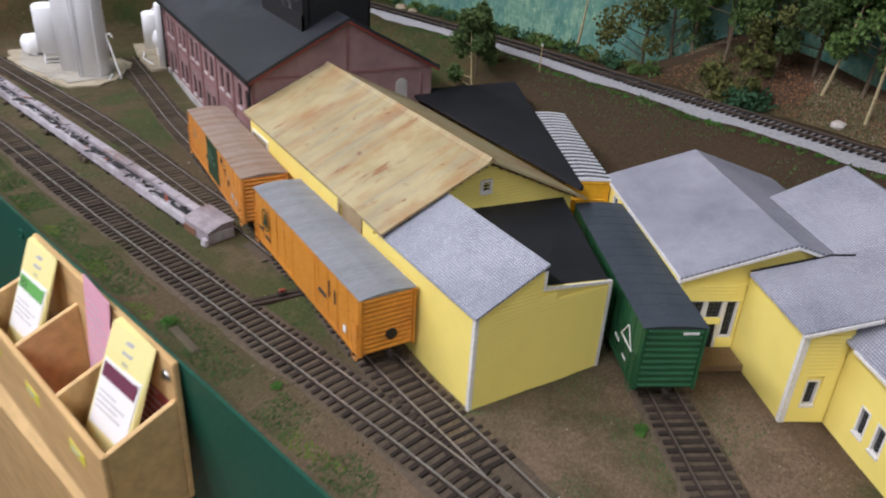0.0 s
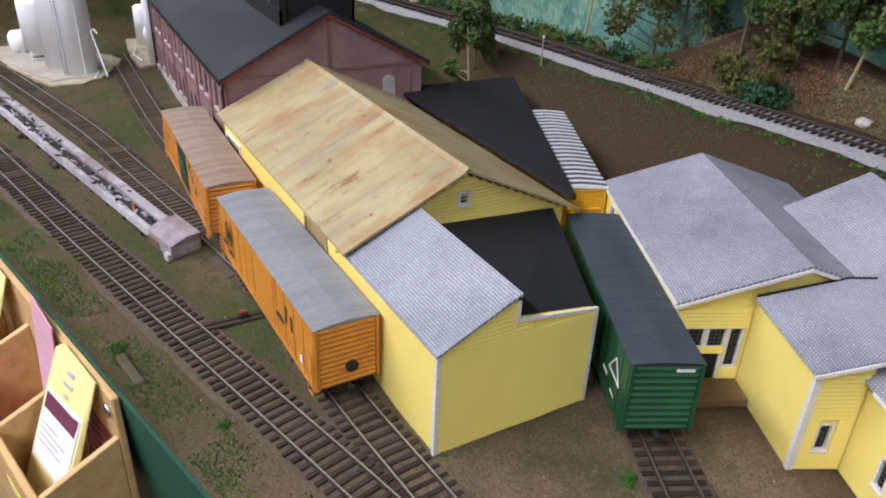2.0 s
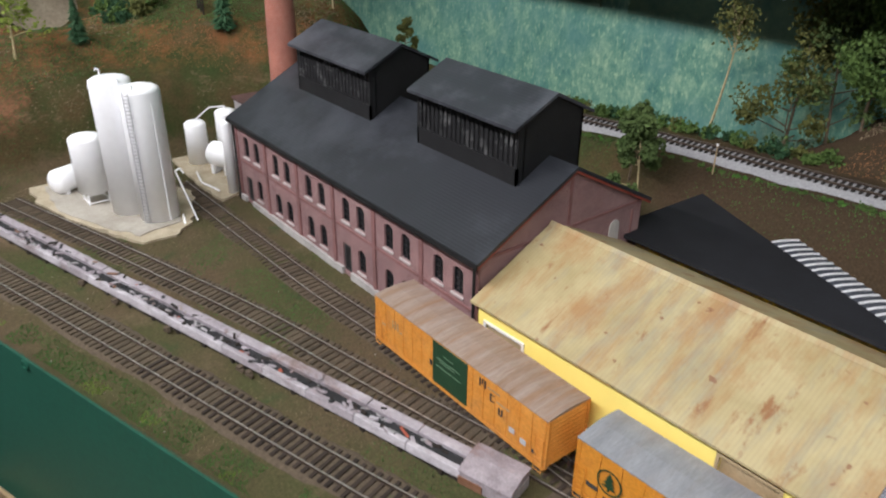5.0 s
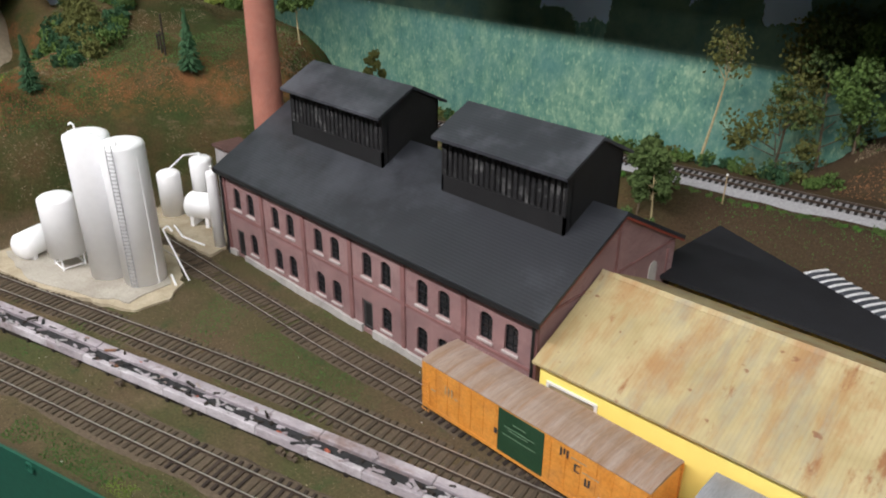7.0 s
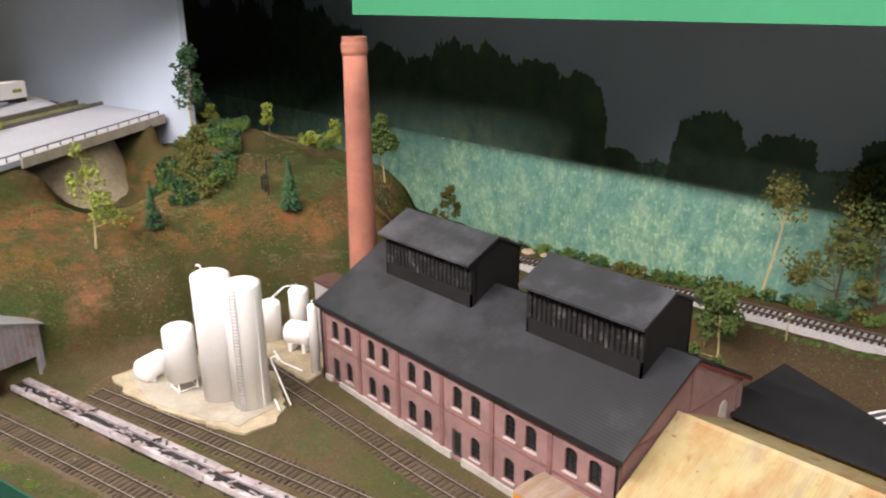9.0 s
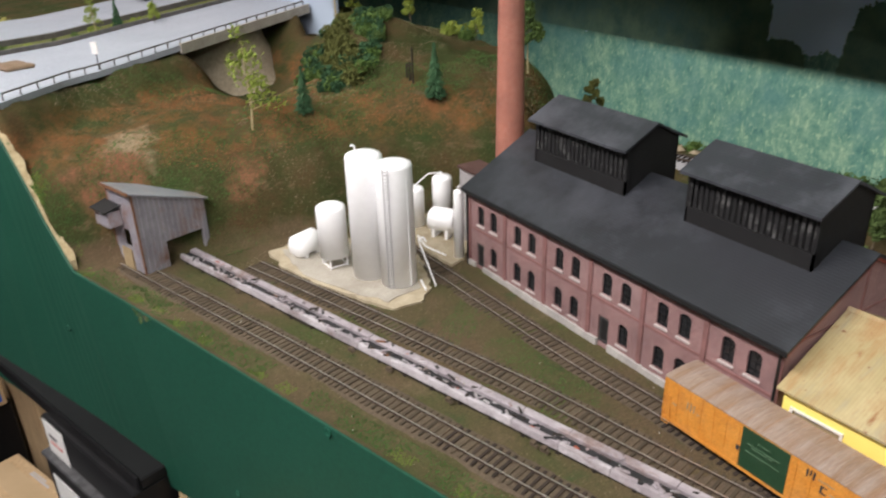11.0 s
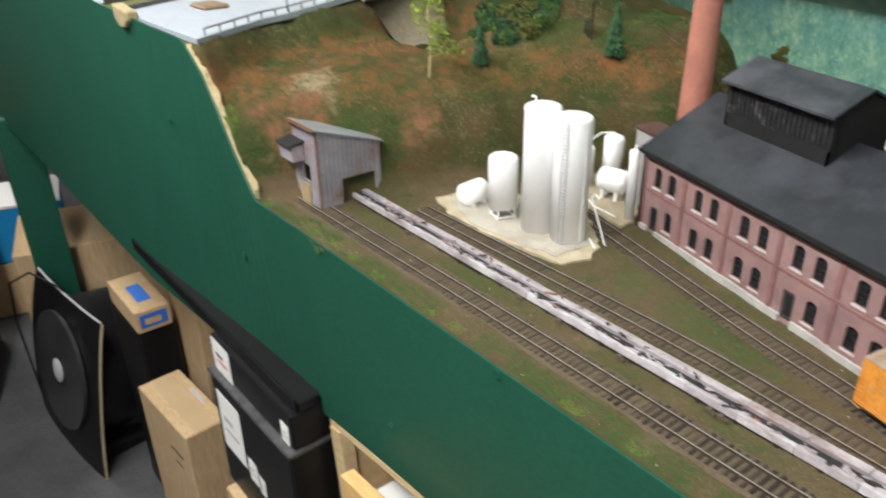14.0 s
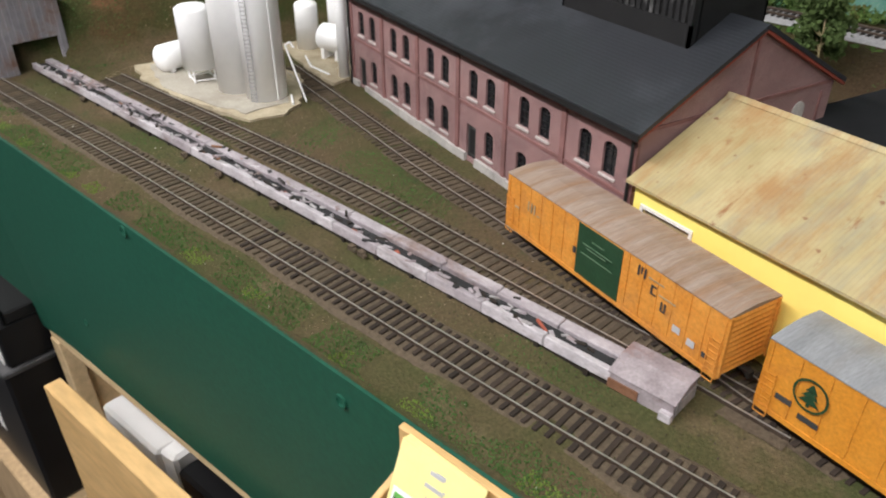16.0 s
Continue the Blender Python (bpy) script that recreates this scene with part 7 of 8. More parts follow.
# ---- fine ground cover ----
def scatter(name, label, category, count, seed, mat, size, place, tall=1.0, density=None, scale=16.0, cut=0.0):
    """Loose fine stuff: tiny folded blades or crumbs where place() says, thinned by noise."""
    rng = random.Random(seed)
    verts, faces = [], []
    tries = 0
    while len(faces) < count and tries < count * 12:
        tries += 1
        x, y = place(rng)
        if noise.noise((x * scale, y * scale, seed)) < cut:
            continue
        z = land(x, y)
        s = size * rng.uniform(0.5, 1.4)
        a = rng.uniform(0, 6.3)
        c, d = math.cos(a) * s, math.sin(a) * s
        n = len(verts)
        verts += [(x - c, y - d, z - 0.0003), (x + c, y + d, z - 0.0003), (x - d * 0.8, y + c * 0.8, z - 0.0002), (x + rng.uniform(-0.5, 0.5) * s, y + rng.uniform(-0.5, 0.5) * s, z + s * tall * rng.uniform(0.6, 1.5))]
        faces += [(n, n + 1, n + 3), (n + 1, n + 2, n + 3), (n + 2, n, n + 3)]
    data = bpy.data.meshes.new(name)
    data.from_pydata(verts, [], faces)
    data.materials.append(mat)
    return tagged(new(name, data), label, category, kind="stuff")


def by_edge(lo, hi, xa=-1.25, xb=0.0):
    def place(rng):
        x = rng.uniform(xa, xb)
        return x, front_y(x) + lo + (hi - lo) * rng.random() ** 1.6
    return place


def in_box(x0, x1, y0, y1):
    return lambda rng: (rng.uniform(x0, x1), rng.uniform(y0, y1))


def yard(rng):
    while True:
        x, y = rng.uniform(-1.08, -0.02), rng.uniform(-0.05, 0.44)
        if y > front_y(x) + 0.005:
            return x, y


def beyond(rng):
    x = rng.uniform(-0.95, -0.1)
    return x, main_y(x) - 0.036 - 0.09 * rng.random()


def beside(rng):
    x = rng.uniform(-0.95, -0.1)
    return x, main_y(x) - 0.036 - 0.05 * rng.random() ** 2


def crest(rng):
    while True:
        x, y = rng.uniform(-1.44, -1.06), rng.uniform(-0.04, 0.56)
        if 0.092 + 0.02 * noise.noise((x * 20, y * 20, 3.0)) < land(x, y, False) < 0.142:
            return x, y


def red_bank(rng):
    x = rng.uniform(-0.50, -0.10)
    return x, main_y(x) + 0.04 + rng.random() * (0.79 - main_y(x) - 0.04)


FLOCK = surface("green_flock", (0.04, 0.10, 0.022), (0.075, 0.15, 0.035), 60, 0.95, bump=0.0)
FLOCK_LIGHT = surface("yellow_green_flock", (0.12, 0.19, 0.03), (0.17, 0.24, 0.045), 60, 0.95, bump=0.0)
FLOCK_OLIVE = surface("olive_flock", (0.075, 0.078, 0.03), (0.115, 0.105, 0.045), 60, 0.95, bump=0.0)
CRUMB_TAN = surface("tan_grit", (0.2, 0.15, 0.095), (0.3, 0.24, 0.16), 80, 0.95, bump=0.0)
# brown grit, its colour lowered to carry the shadow behind the buildings
CRUMB_BROWN_SHADED = surface("shade_darkened_brown_grit", (0.034, 0.024, 0.017), (0.07, 0.05, 0.034), 80, 0.95, bump=0.0)
CRUMB_WHITE = surface("white_grit", (0.5, 0.46, 0.4), (0.62, 0.58, 0.52), 80, 0.95, bump=0.0)
scatter("grass", "green flock along the front edge of the scenery", "grass", 60000, 1, FLOCK, 0.0007, by_edge(0.002, 0.030), 1.3, scale=24, cut=-0.1)
scatter("grass", "yellow-green flock tufts along the front edge", "grass", 12000, 2, FLOCK_LIGHT, 0.0007, by_edge(0.002, 0.018), 1.4, scale=30, cut=0.2)
scatter("grass", "patches of green flock between the tracks", "grass", 26000, 3, FLOCK, 0.0007, yard, 1.0, scale=14, cut=0.28)
scatter("grass", "green flock at the end of the warehouse", "grass", 9000, 18, FLOCK, 0.0006, in_box(-0.175, -0.04, 0.285, 0.385), 0.9, scale=26, cut=0.12)
scatter("grass", "green flock between the mill and the tank pad", "grass", 16000, 19, FLOCK, 0.0007, in_box(-0.90, -0.64, 0.15, 0.245), 0.7, scale=17, cut=0.12)
scatter("grass", "olive flock over the yard", "grass", 20000, 4, FLOCK_OLIVE, 0.0010, yard, 0.8, scale=12, cut=-0.05)
scatter("gravel", "tan grit strewn over the yard", "gravel", 26000, 5, CRUMB_TAN, 0.0006, yard, 0.8, scale=9, cut=0.0)
scatter("gravel", "dark brown grit strewn over the yard", "gravel", 26000, 6, CRUMB_BROWN_SHADED, 0.0007, yard, 0.8, scale=10, cut=-0.1)
scatter("gravel", "few white chips strewn on the ground", "gravel", 500, 7, CRUMB_WHITE, 0.0008, yard, 0.9, cut=-1)
scatter("grass", "green flock on the hillside", "grass", 60000, 8, FLOCK, 0.0009, in_box(-1.42, -1.0, -0.06, 0.62), 1.1, scale=8, cut=0.05)
scatter("grass", "olive flock on the hillside", "grass", 40000, 9, FLOCK_OLIVE, 0.0010, in_box(-1.42, -1.0, -0.06, 0.62), 1.0, scale=11, cut=-0.05)
scatter("leaf_litter", "rusty leaf litter along the hill crest", "leaf litter", 26000, 10, LEAF_RUST, 0.0009, crest, 0.9, scale=14, cut=0.02)
scatter("leaf_litter", "tan litter on the hill", "leaf litter", 20000, 11, CRUMB_TAN, 0.0009, in_box(-1.42, -1.0, -0.06, 0.62), 0.9, scale=9, cut=0.15)
scatter("grass", "green flock below the main line", "grass", 8000, 12, FLOCK, 0.0009, beside, 1.1, scale=11, cut=-0.2)
# dark crumb cover paints in the buildings' shadow on this earth
scatter("leaf_litter", "brown earth crumbs below the main line, darkened for the buildings' shadow", "gravel", 24000, 14, CRUMB_BROWN_SHADED, 0.0008, beyond, 0.6, scale=12, cut=-0.5)
scatter("leaf_litter", "reddish litter on the bank", "leaf litter", 12000, 15, LEAF_RUST, 0.0010, red_bank, 0.8, scale=10, cut=0.0)
scatter("leaf_litter", "brown litter on the bank", "leaf litter", 16000, 16, CRUMB_TAN, 0.0009, red_bank, 0.8, scale=12, cut=0.0)
LAWN_YELLOW = surface("yellow_lawn_flock", (0.30, 0.29, 0.08), (0.38, 0.36, 0.11), 20, 0.95, bump=0.0)
scatter("grass", "yellow-green lawn in the valley beyond the road", "grass", 45000, 21, LAWN_YELLOW, 0.0055, by_edge(0.004, 0.40, -3.4, -1.95), 0.5, cut=-1)
scatter("grass", "olive growth on the bank", "grass", 36000, 17, FLOCK_OLIVE, 0.0011, red_bank, 1.0, scale=9, cut=-0.1)


# ---- card box on the fascia ----
def fascia_frame(x, z, out=0.0):
    """Local x along the fascia, local y into the layout, origin on its face."""
    ang = 16.2
    n = Vector((math.sin(radians(ang)), -math.cos(radians(ang)), 0))
    return pose(x + n.x * out, front_y(x) - 0.0022 + n.y * out, z, 0, 0, ang)


def build_card_box():
    c = thing("card_box", fascia_frame(-0.380, 0.003, 0.0), "birch plywood card box with three pockets fixed to the green board", "card holder")
    h = 0.107
    def board(name, x0, x1, y0, y1, z0, z1, label=""):
        bm = B()
        cuboid(bm, x0, x1, y0, y1, z0, z1)
        return part(name, bm, PLY, c, label, bevel=0.0008)
    board("back_board", -h, h, -0.0045, -0.0002, -0.105, 0.0, "plywood back board")
    board("front_board", -h, h, -0.052, -0.048, -0.105, -0.042, "plywood front board")
    board("bottom_board", -h, h, -0.048, -0.0047, -0.105, -0.100)
    bm = B()
    for i in range(4):
        x = -h + 0.002 + (2 * h - 0.004) * i / 3
        top = -0.042
        bm = B()
        prism(bm, [(-0.048, -0.0998), (-0.0047, -0.0998), (-0.0047, -0.026), (-0.048, top)], "x", x - 0.002, x + 0.002)
        part("divider", bm, PLY, c, "plywood divider", bevel=0.0005)
    for x in (-h + 0.0075, h - 0.0075):
        bm = B()
        lathe(bm, [(0.0042, 0), (0.0042, 0.0012), (0.003, 0.0024), (0.001, 0.0027)], 18, m=pose(x, -0.0046, -0.0115, 90, 0, 0))
        part("screw", bm, CHROME, c, "shiny screw head", smooth=True)
    for i in range(3):
        x = -0.0700 + 0.070 * i
        bm = B()
        cuboid(bm, x - 0.011, x + 0.011, -0.0525, -0.0521, -0.066, -0.057, pose(0, 0, 0, 0, 2, 0))
        lab = part("label", bm, TAG_YELLOW, c, "yellow paper label")
        for k in range(2):
            bm = B()
            cuboid(bm, x - 0.008, x + 0.006 - 0.004 * k, -0.0528, -0.0526, -0.0605 - 0.003 * k, -0.0595 - 0.003 * k, pose(0, 0, 0, 0, 2, 0))
            part("lettering", bm, PRINT_GREY, lab, "grey writing")


CHROME = surface("bright_zinc", (0.6, 0.6, 0.6), (0.7, 0.7, 0.7), 50, 0.2, 1.0, bump=0.02)
TAG_YELLOW = surface("yellow_paper_label", (0.72, 0.66, 0.05), (0.78, 0.7, 0.08), 50, 0.8, bump=0.02)
build_card_box()


def text_part(parent, words, size, m, mat):
    cu = bpy.data.curves.new("lettering", "FONT")
    cu.body, cu.size, cu.align_x = words, size, "CENTER"
    tmp = bpy.data.objects.new("lettering", cu)
    scene.collection.objects.link(tmp)
    dg = bpy.context.evaluated_depsgraph_get()
    data = bpy.data.meshes.new_from_object(tmp.evaluated_get(dg))
    bpy.data.objects.remove(tmp)
    data.materials.clear()
    data.materials.append(mat)
    ob = new("lettering", data)
    ob.parent = parent
    ob.matrix_local = m
    ob["label"] = "printed dark letters"


def waybill(x, y, z, tilt, turn, stock, band, label, slip=True):
    """A card in a pocket: stock, white slip, coloured band and rows of print; local x across, local z up the card."""
    c = thing("waybill_card", fascia_frame(-0.380, 0.003, 0.0) @ pose(x, y, z, tilt, 0, turn) @ Matrix.Diagonal((1.14, 1, 1.05, 1)), label, "card", "cards in the card box")
    bm = B()
    cuboid(bm, -0.0205, 0.0205, 0.0, 0.0007, 0, 0.094)
    part("card_stock", bm, stock, c)
    if not slip:
        bm = B()
        for k in range(9):
            cuboid(bm, -0.016, 0.016 - 0.006 * (k % 3), -0.0003, -0.0001, 0.030 + 0.006 * k, 0.0308 + 0.006 * k)
        part("print_block", bm, PRINT_GREY, c, "fine lines of print")
        return
    bm = B()
    cuboid(bm, -0.0185, 0.0185, -0.0006, -0.0002, 0.030, 0.0715)
    sl = part("slip", bm, CARD_WHITE, c, "white waybill slip")
    bm = B()
    cuboid(bm, -0.017, 0.017, -0.0010, -0.0007, 0.0605, 0.0695)
    part("band", bm, band, sl, "coloured band on the slip")
    if band is PRINT_GREEN:
        text_part(sl, "TO:", 0.0075, pose(-0.011, -0.0012, 0.062, 90, 0, 0), PRINT_DARK)
    bm = B()
    for k, (a, b) in enumerate(((-0.016, 0.002), (-0.016, 0.012), (-0.016, 0.006), (-0.016, 0.010))):
        cuboid(bm, a, b, -0.0010, -0.0007, 0.052 - 0.0035 * k, 0.0528 - 0.0035 * k)
    part("print_block", bm, PRINT_GREY, sl, "grey lines of print")
    bm = B()
    for k, w in enumerate((0.0034, 0.0046)):
        cuboid(bm, -w, w, -0.0004, -0.0001, 0.0866 - 0.0064 * k, 0.0884 - 0.0064 * k)
    part("number_bar", bm, PRINT_GREY, c, "grey printed bar")
    text_part(c, "XM", 0.0042, pose(0, -0.0003, 0.0735, 90, 0, 0), PRINT_GREY)


for i in range(4):
    waybill(-0.0740, -0.0455 + 0.0018 * i, -0.090, -22 + 0.8 * i, 2 - i, CARD_YELLOW, PRINT_GREEN, "yellow waybill card with a green band, leaning in its pocket")
waybill(0.0080, -0.014, -0.092, -5, -4, CARD_PINK, None, "pink printed card leaning in its pocket", False)
for i in range(5):
    waybill(0.0680, -0.0465 + 0.0018 * i, -0.090, -23 + 0.8 * i, 3 - i, CARD_YELLOW, PRINT_PLUM, "yellow waybill card with a plum band, leaning in its pocket")
CARD_RED = surface("dull_red_card", (0.30, 0.06, 0.05), (0.36, 0.08, 0.07), 20, 0.8, bump=0.02)
waybill(0.0770, -0.012, -0.118, -5, 0, CARD_RED, None, "dull red card deep in its pocket", False)


# ---- under the layout ----
RACK_Z = -0.241


def build_rack():
    r = thing("storage_rack", fascia_frame(-0.658, RACK_Z, -0.024) @ pose(0, 0, 0, 0, -6, 0), "pale pine storage rack under the layout", "rack")
    def bd(name, x0, x1, y0, y1, z0, z1, mat=PINE, label=""):
        bm = B()
        cuboid(bm, x0, x1, y0, y1, z0, z1)
        part(name, bm, mat, r, label, bevel=0.001)
    bd("top_rail", -0.445, 0.62, 0.0, 0.012, -0.012, 0.0, PINE, "pale pine top rail")
    bd("end_post", -0.445, -0.42, -0.002, 0.018, -0.70, -0.012, PINE, "pine end post")
    bd("end_panel", -0.441, -0.429, 0.018, 0.40, -0.70, -0.02, PINE)
    bd("shelf", -0.429, 0.62, 0.0, 0.40, -0.16, -0.15, PINE, "pine shelf")
    bd("shelf", -0.429, 0.62, 0.0, 0.40, -0.70, -0.69, PINE, "pine shelf")
    # back sheet coloured near-black for the shade inside the rack
    bd("back_panel", -0.429, 0.62, 0.40, 0.41, -0.70, -0.02, UNDER, "near-black sheet standing in for the shaded inside of the rack")
    bd("front_board", -0.33, 0.62, -0.051, -0.033, -0.33, 0.002, PLY, "broad plywood front board")
    bd("lower_board", -0.43, 0.62, -0.060, -0.035, -0.72, -0.40, PLY, "lower plywood board")


build_rack()


def carton(x, y, z, sx, sy, sz, turn, label, flaps=False, stripes=None, tilt=0):
    c = thing("cardboard_carton", pose(x, y, z, tilt, 0, turn), label, "carton", "cartons under the layout")
    bm = B()
    cuboid(bm, -sx / 2, sx / 2, -sy / 2, sy / 2, 0, sz)
    part("box", bm, KRAFT, c, bevel=0.002)
    bm = B()
    cuboid(bm, -sx / 2 + 0.002, sx / 2 - 0.002, -0.022, 0.022, sz, sz + 0.0006)
    part("tape", bm, TAPE, c, "strip of packing tape")
    for k, (mat, a) in enumerate(stripes or ()):
        bm = B()
        cuboid(bm, *a)
        part("print", bm, mat, c, "printed panel")


GRILLE = surface("dark_grey_glossy_plastic", (0.03, 0.03, 0.033), (0.045, 0.045, 0.05), 20, 0.3, bump=0.02)
TAPE = surface("tan_packing_tape", (0.42, 0.3, 0.17), (0.47, 0.34, 0.2), 12, 0.35, bump=0.02)
carton(-1.658, -0.247, FLOOR_Z, 0.225, 0.092, 0.48, 20.5, "tall tan cardboard carton on the floor", stripes=[(PRINT_DARK, (0.02, 0.075, -0.0466, -0.0461, 0.40, 0.405)), (PRINT_DARK, (0.03, 0.065, -0.0466, -0.0461, 0.37, 0.374)), (PRINT_GREY, (-0.03, 0.04, 0.028, 0.032, 0.4808, 0.4812)), (PRINT_GREY, (-0.03, 0.02, 0.034, 0.037, 0.4808, 0.4812))])
carton(-1.865, -0.165, FLOOR_Z, 0.15, 0.10, 0.675, 18, "brown cardboard carton standing behind another", stripes=[(PRINT_DARK, (0.0752, 0.0757, -0.03, 0.03, 0.60, 0.606)), (PRINT_DARK, (0.0752, 0.0757, -0.03, 0.02, 0.585, 0.589)), (PRINT_DARK, (0.0752, 0.0757, -0.03, 0.03, 0.53, 0.534)), (PRINT_DARK, (0.0752, 0.0757, -0.03, 0.01, 0.515, 0.519))])
bm = B(); cuboid(bm, -0.095, 0.095, -0.045, 0.045, 0, 0.546, pose(-1.955, -0.300, FLOOR_Z, 0, 0, 17))
single("black_crate", bm, BLACK_PLASTIC, "black plastic crate standing on the floor", "crate", bevel=0.006)
carton(-1.943, -0.3015, FLOOR_Z + 0.5475, 0.187, 0.078, 0.054, 17, "small brown carton with blue tape on another carton", stripes=[(PRINT_BLUE, (-0.035, 0.052, -0.016, 0.014, 0.0548, 0.0554)), (PRINT_BLUE, (0.0937, 0.0942, -0.030, 0.030, 0.010, 0.044)), (KRAFT, (0.0943, 0.0947, -0.019, 0.016, 0.018, 0.032))])
carton(-2.835, -0.44, FLOOR_Z, 0.34, 0.47, 0.42, 2, "large brown cardboard carton under the layout")
carton(-3.22, -0.75, FLOOR_Z, 0.26, 0.36, 0.205, 4, "brown carton carrying a blue box")
carton(-1.20, -0.109, FLOOR_Z, 0.255, 0.10, 0.545, 17, "brown carton lying against the rack")
carton(-3.65, -1.00, FLOOR_Z, 0.40, 0.28, 0.36, 16, "brown carton carrying an orange case")


def build_black_case():
    c = thing("black_case", pose(-1.20, -0.109, -0.5545, 0, 0, 17), "flat black case with white paper labels, on edge", "case")
    bm = B()
    cuboid(bm, -0.145, 0.113, -0.035, 0.035, 0, 0.2255)
    part("shell", bm, BLACK_PLASTIC, c, bevel=0.004)
    # rim in a lighter black: the edge highlight is put into its colour
    bm = B()
    cuboid(bm, -0.147, 0.115, -0.0375, 0.037, 0.219, 0.2265)
    part("rim", bm, CASE_EDGE_LIT, c, "black rim, lightened to stand for the highlight on its edge", bevel=0.0015)
    bm = B()
    cuboid(bm, -0.143, 0.111, -0.026, 0.035, 0.2267, 0.286)
    lid = part("lid", bm, BLACK_PLASTIC, c, "black upper lid set back from the rim", bevel=0.003)
    for x0, x1, y, z0, z1, red in ((-0.135, -0.075, -0.0264, 0.2275, 0.2845, True), (0.080, 0.102, -0.0264, 0.229, 0.262, False), (-0.128, -0.050, -0.0354, 0.085, 0.195, False), (-0.040, -0.012, -0.0354, 0.075, 0.118, False), (-0.006, 0.012, -0.0354, 0.07, 0.105, False)):
        bm = B()
        cuboid(bm, x0, x1, y - 0.0006, y, z0, z1)
        lb = part("paper_label", bm, CARD_WHITE, lid if y > -0.03 else c, "white paper label")
        w, h = x1 - x0, z1 - z0
        for k in range(2):
            bm = B()
            cuboid(bm, x0 + w * 0.2, x1 - w * (0.2 + 0.2 * k), y - 0.0012, y - 0.0008, z0 + h * (0.35 + 0.18 * k), z0 + h * (0.41 + 0.22 * k))
            part("print_bar", bm, PRINT_RED if red and k == 0 else PRINT_DARK if red else PRINT_GREY, lb)


# black lightened to carry the highlight along the case rim
CASE_EDGE_LIT = surface("highlight_black_edge", (0.03, 0.03, 0.032), (0.09, 0.09, 0.095), 60, 0.35, bump=0.05)
build_black_case()
bm = B()
cuboid(bm, -0.50, 0.113, -0.014, 0.050, 0.0, 0.016)
cuboid(bm, -0.50, 0.113, -0.018, -0.014, 0.0, 0.022)
ob = single("black_board", bm, BLACK_PLASTIC, "long flat black board lying on the black case", "board", bevel=0.002)
ob.matrix_world = pose(-1.20, -0.109, -0.268, 0, 0, 17)


def build_fan():
    """Local y runs from the front plate back into the drum; the plate bows outwards and leans back."""
    f = thing("box_fan", pose(-2.248, -0.598, FLOOR_Z, -11, 0, 23.3), "black box fan with a round drum, leaning on the floor", "fan")
    w, h = 0.217, 0.467

    def bow(u, v):
        return 0.022 * (abs(u) ** 2.5 + abs(v) ** 2.5) / 2

    bm = B()
    n = 24
    grid = []
    for layer in (0.0, 0.010):
        grid.append([[bm.verts.new((w * (2 * i / n - 1) * (1 + (0.14 if i < n / 2 else 0.02) * (1 - (2 * j / n - 1) ** 2)), layer + bow(2 * i / n - 1, 2 * j / n - 1), h * (0.5 + (j / n - 0.5) * (1 - 0.02 * (2 * i / n - 1) ** 2)))) for j in range(n + 1)] for i in range(n + 1)])
    for i in range(n):
        for j in range(n):
            bm.faces.new([grid[0][i][j], grid[0][i + 1][j], grid[0][i + 1][j + 1], grid[0][i][j + 1]])
            bm.faces.new([grid[1][i][j], grid[1][i][j + 1], grid[1][i + 1][j + 1], grid[1][i + 1][j]])
    for k in range(n):
        for p, q, r2, t2 in ((k, 0, k + 1, 0), (k + 1, n, k, n), (0, k + 1, 0, k), (n, k, n, k + 1)):
            bm.faces.new([grid[0][p][q], grid[1][p][q], grid[1][r2][t2], grid[0][r2][t2]])
    part("front_plate", bm, BLACK_PLASTIC, f, "bowed black front plate", smooth=False)
    bm = B()
    lathe(bm, [(0.190, 0.010), (0.197, 0.03), (0.197, 0.14), (0.185, 0.185), (0.15, 0.21), (0.02, 0.215)], 48, m=pose(0, 0, 0.243, -90, 0, 0))
    drum = part("drum", bm, BLACK_PLASTIC, f, "rounded black fan drum", smooth=True)
    for k in range(48):
        bm = B()
        cuboid(bm, -0.0022, 0.0022, 0.125, 0.170, 0.188, 0.1995, pose(0, 0, 0.243, 0, 360 * k / 48, 0))
        part("vent_rib", bm, GRILLE, drum)
    for k in range(44):
        bm = B()
        cuboid(bm, -0.0028, 0.0028, -0.006, 0.003, 0.05, 0.165, pose(0, 0, 0.243, 0, 360 * k / 44, 0))
        part("grille_bar", bm, GRILLE, f)
    for r in (0.163, 0.046):
        bm = B()
        lathe(bm, [(r, -0.003), (r + 0.005, -0.002), (r + 0.005, 0.008), (r, 0.008)], 48, m=pose(0, 0, 0.243, 90, 0, 0))
        part("grille_ring", bm, GRILLE, f)
    bm = B()
    lathe(bm, [(0.034, 0.0), (0.034, 0.010), (0.020, 0.014), (0.002, 0.015)], 30, m=pose(0, 0, 0.243, 90, 0, 0))
    part("hub", bm, PRINT_GREY, f, "pale grey hub badge")
    for s in (-1, 1):
        bm = B()
        cuboid(bm, s * 0.12 - 0.03, s * 0.12 + 0.03, 0.03, 0.19, 0.0, 0.060)
        part("foot", bm, BLACK_PLASTIC, f, "black foot", bevel=0.008)
    bm = B()
    pts = [(w * (1 + 0.02 * (1 - v * v)) + 0.001, 0.004 + bow(1, v), h * (0.5 + 0.5 * v * 0.98)) for v in [k / 8 - 1 for k in range(17)]]
    pipe(bm, pts, 0.0038)
    part("edge_strip", bm, EDGE_TAN, f, "pale tan edge strip")
    bm = B()
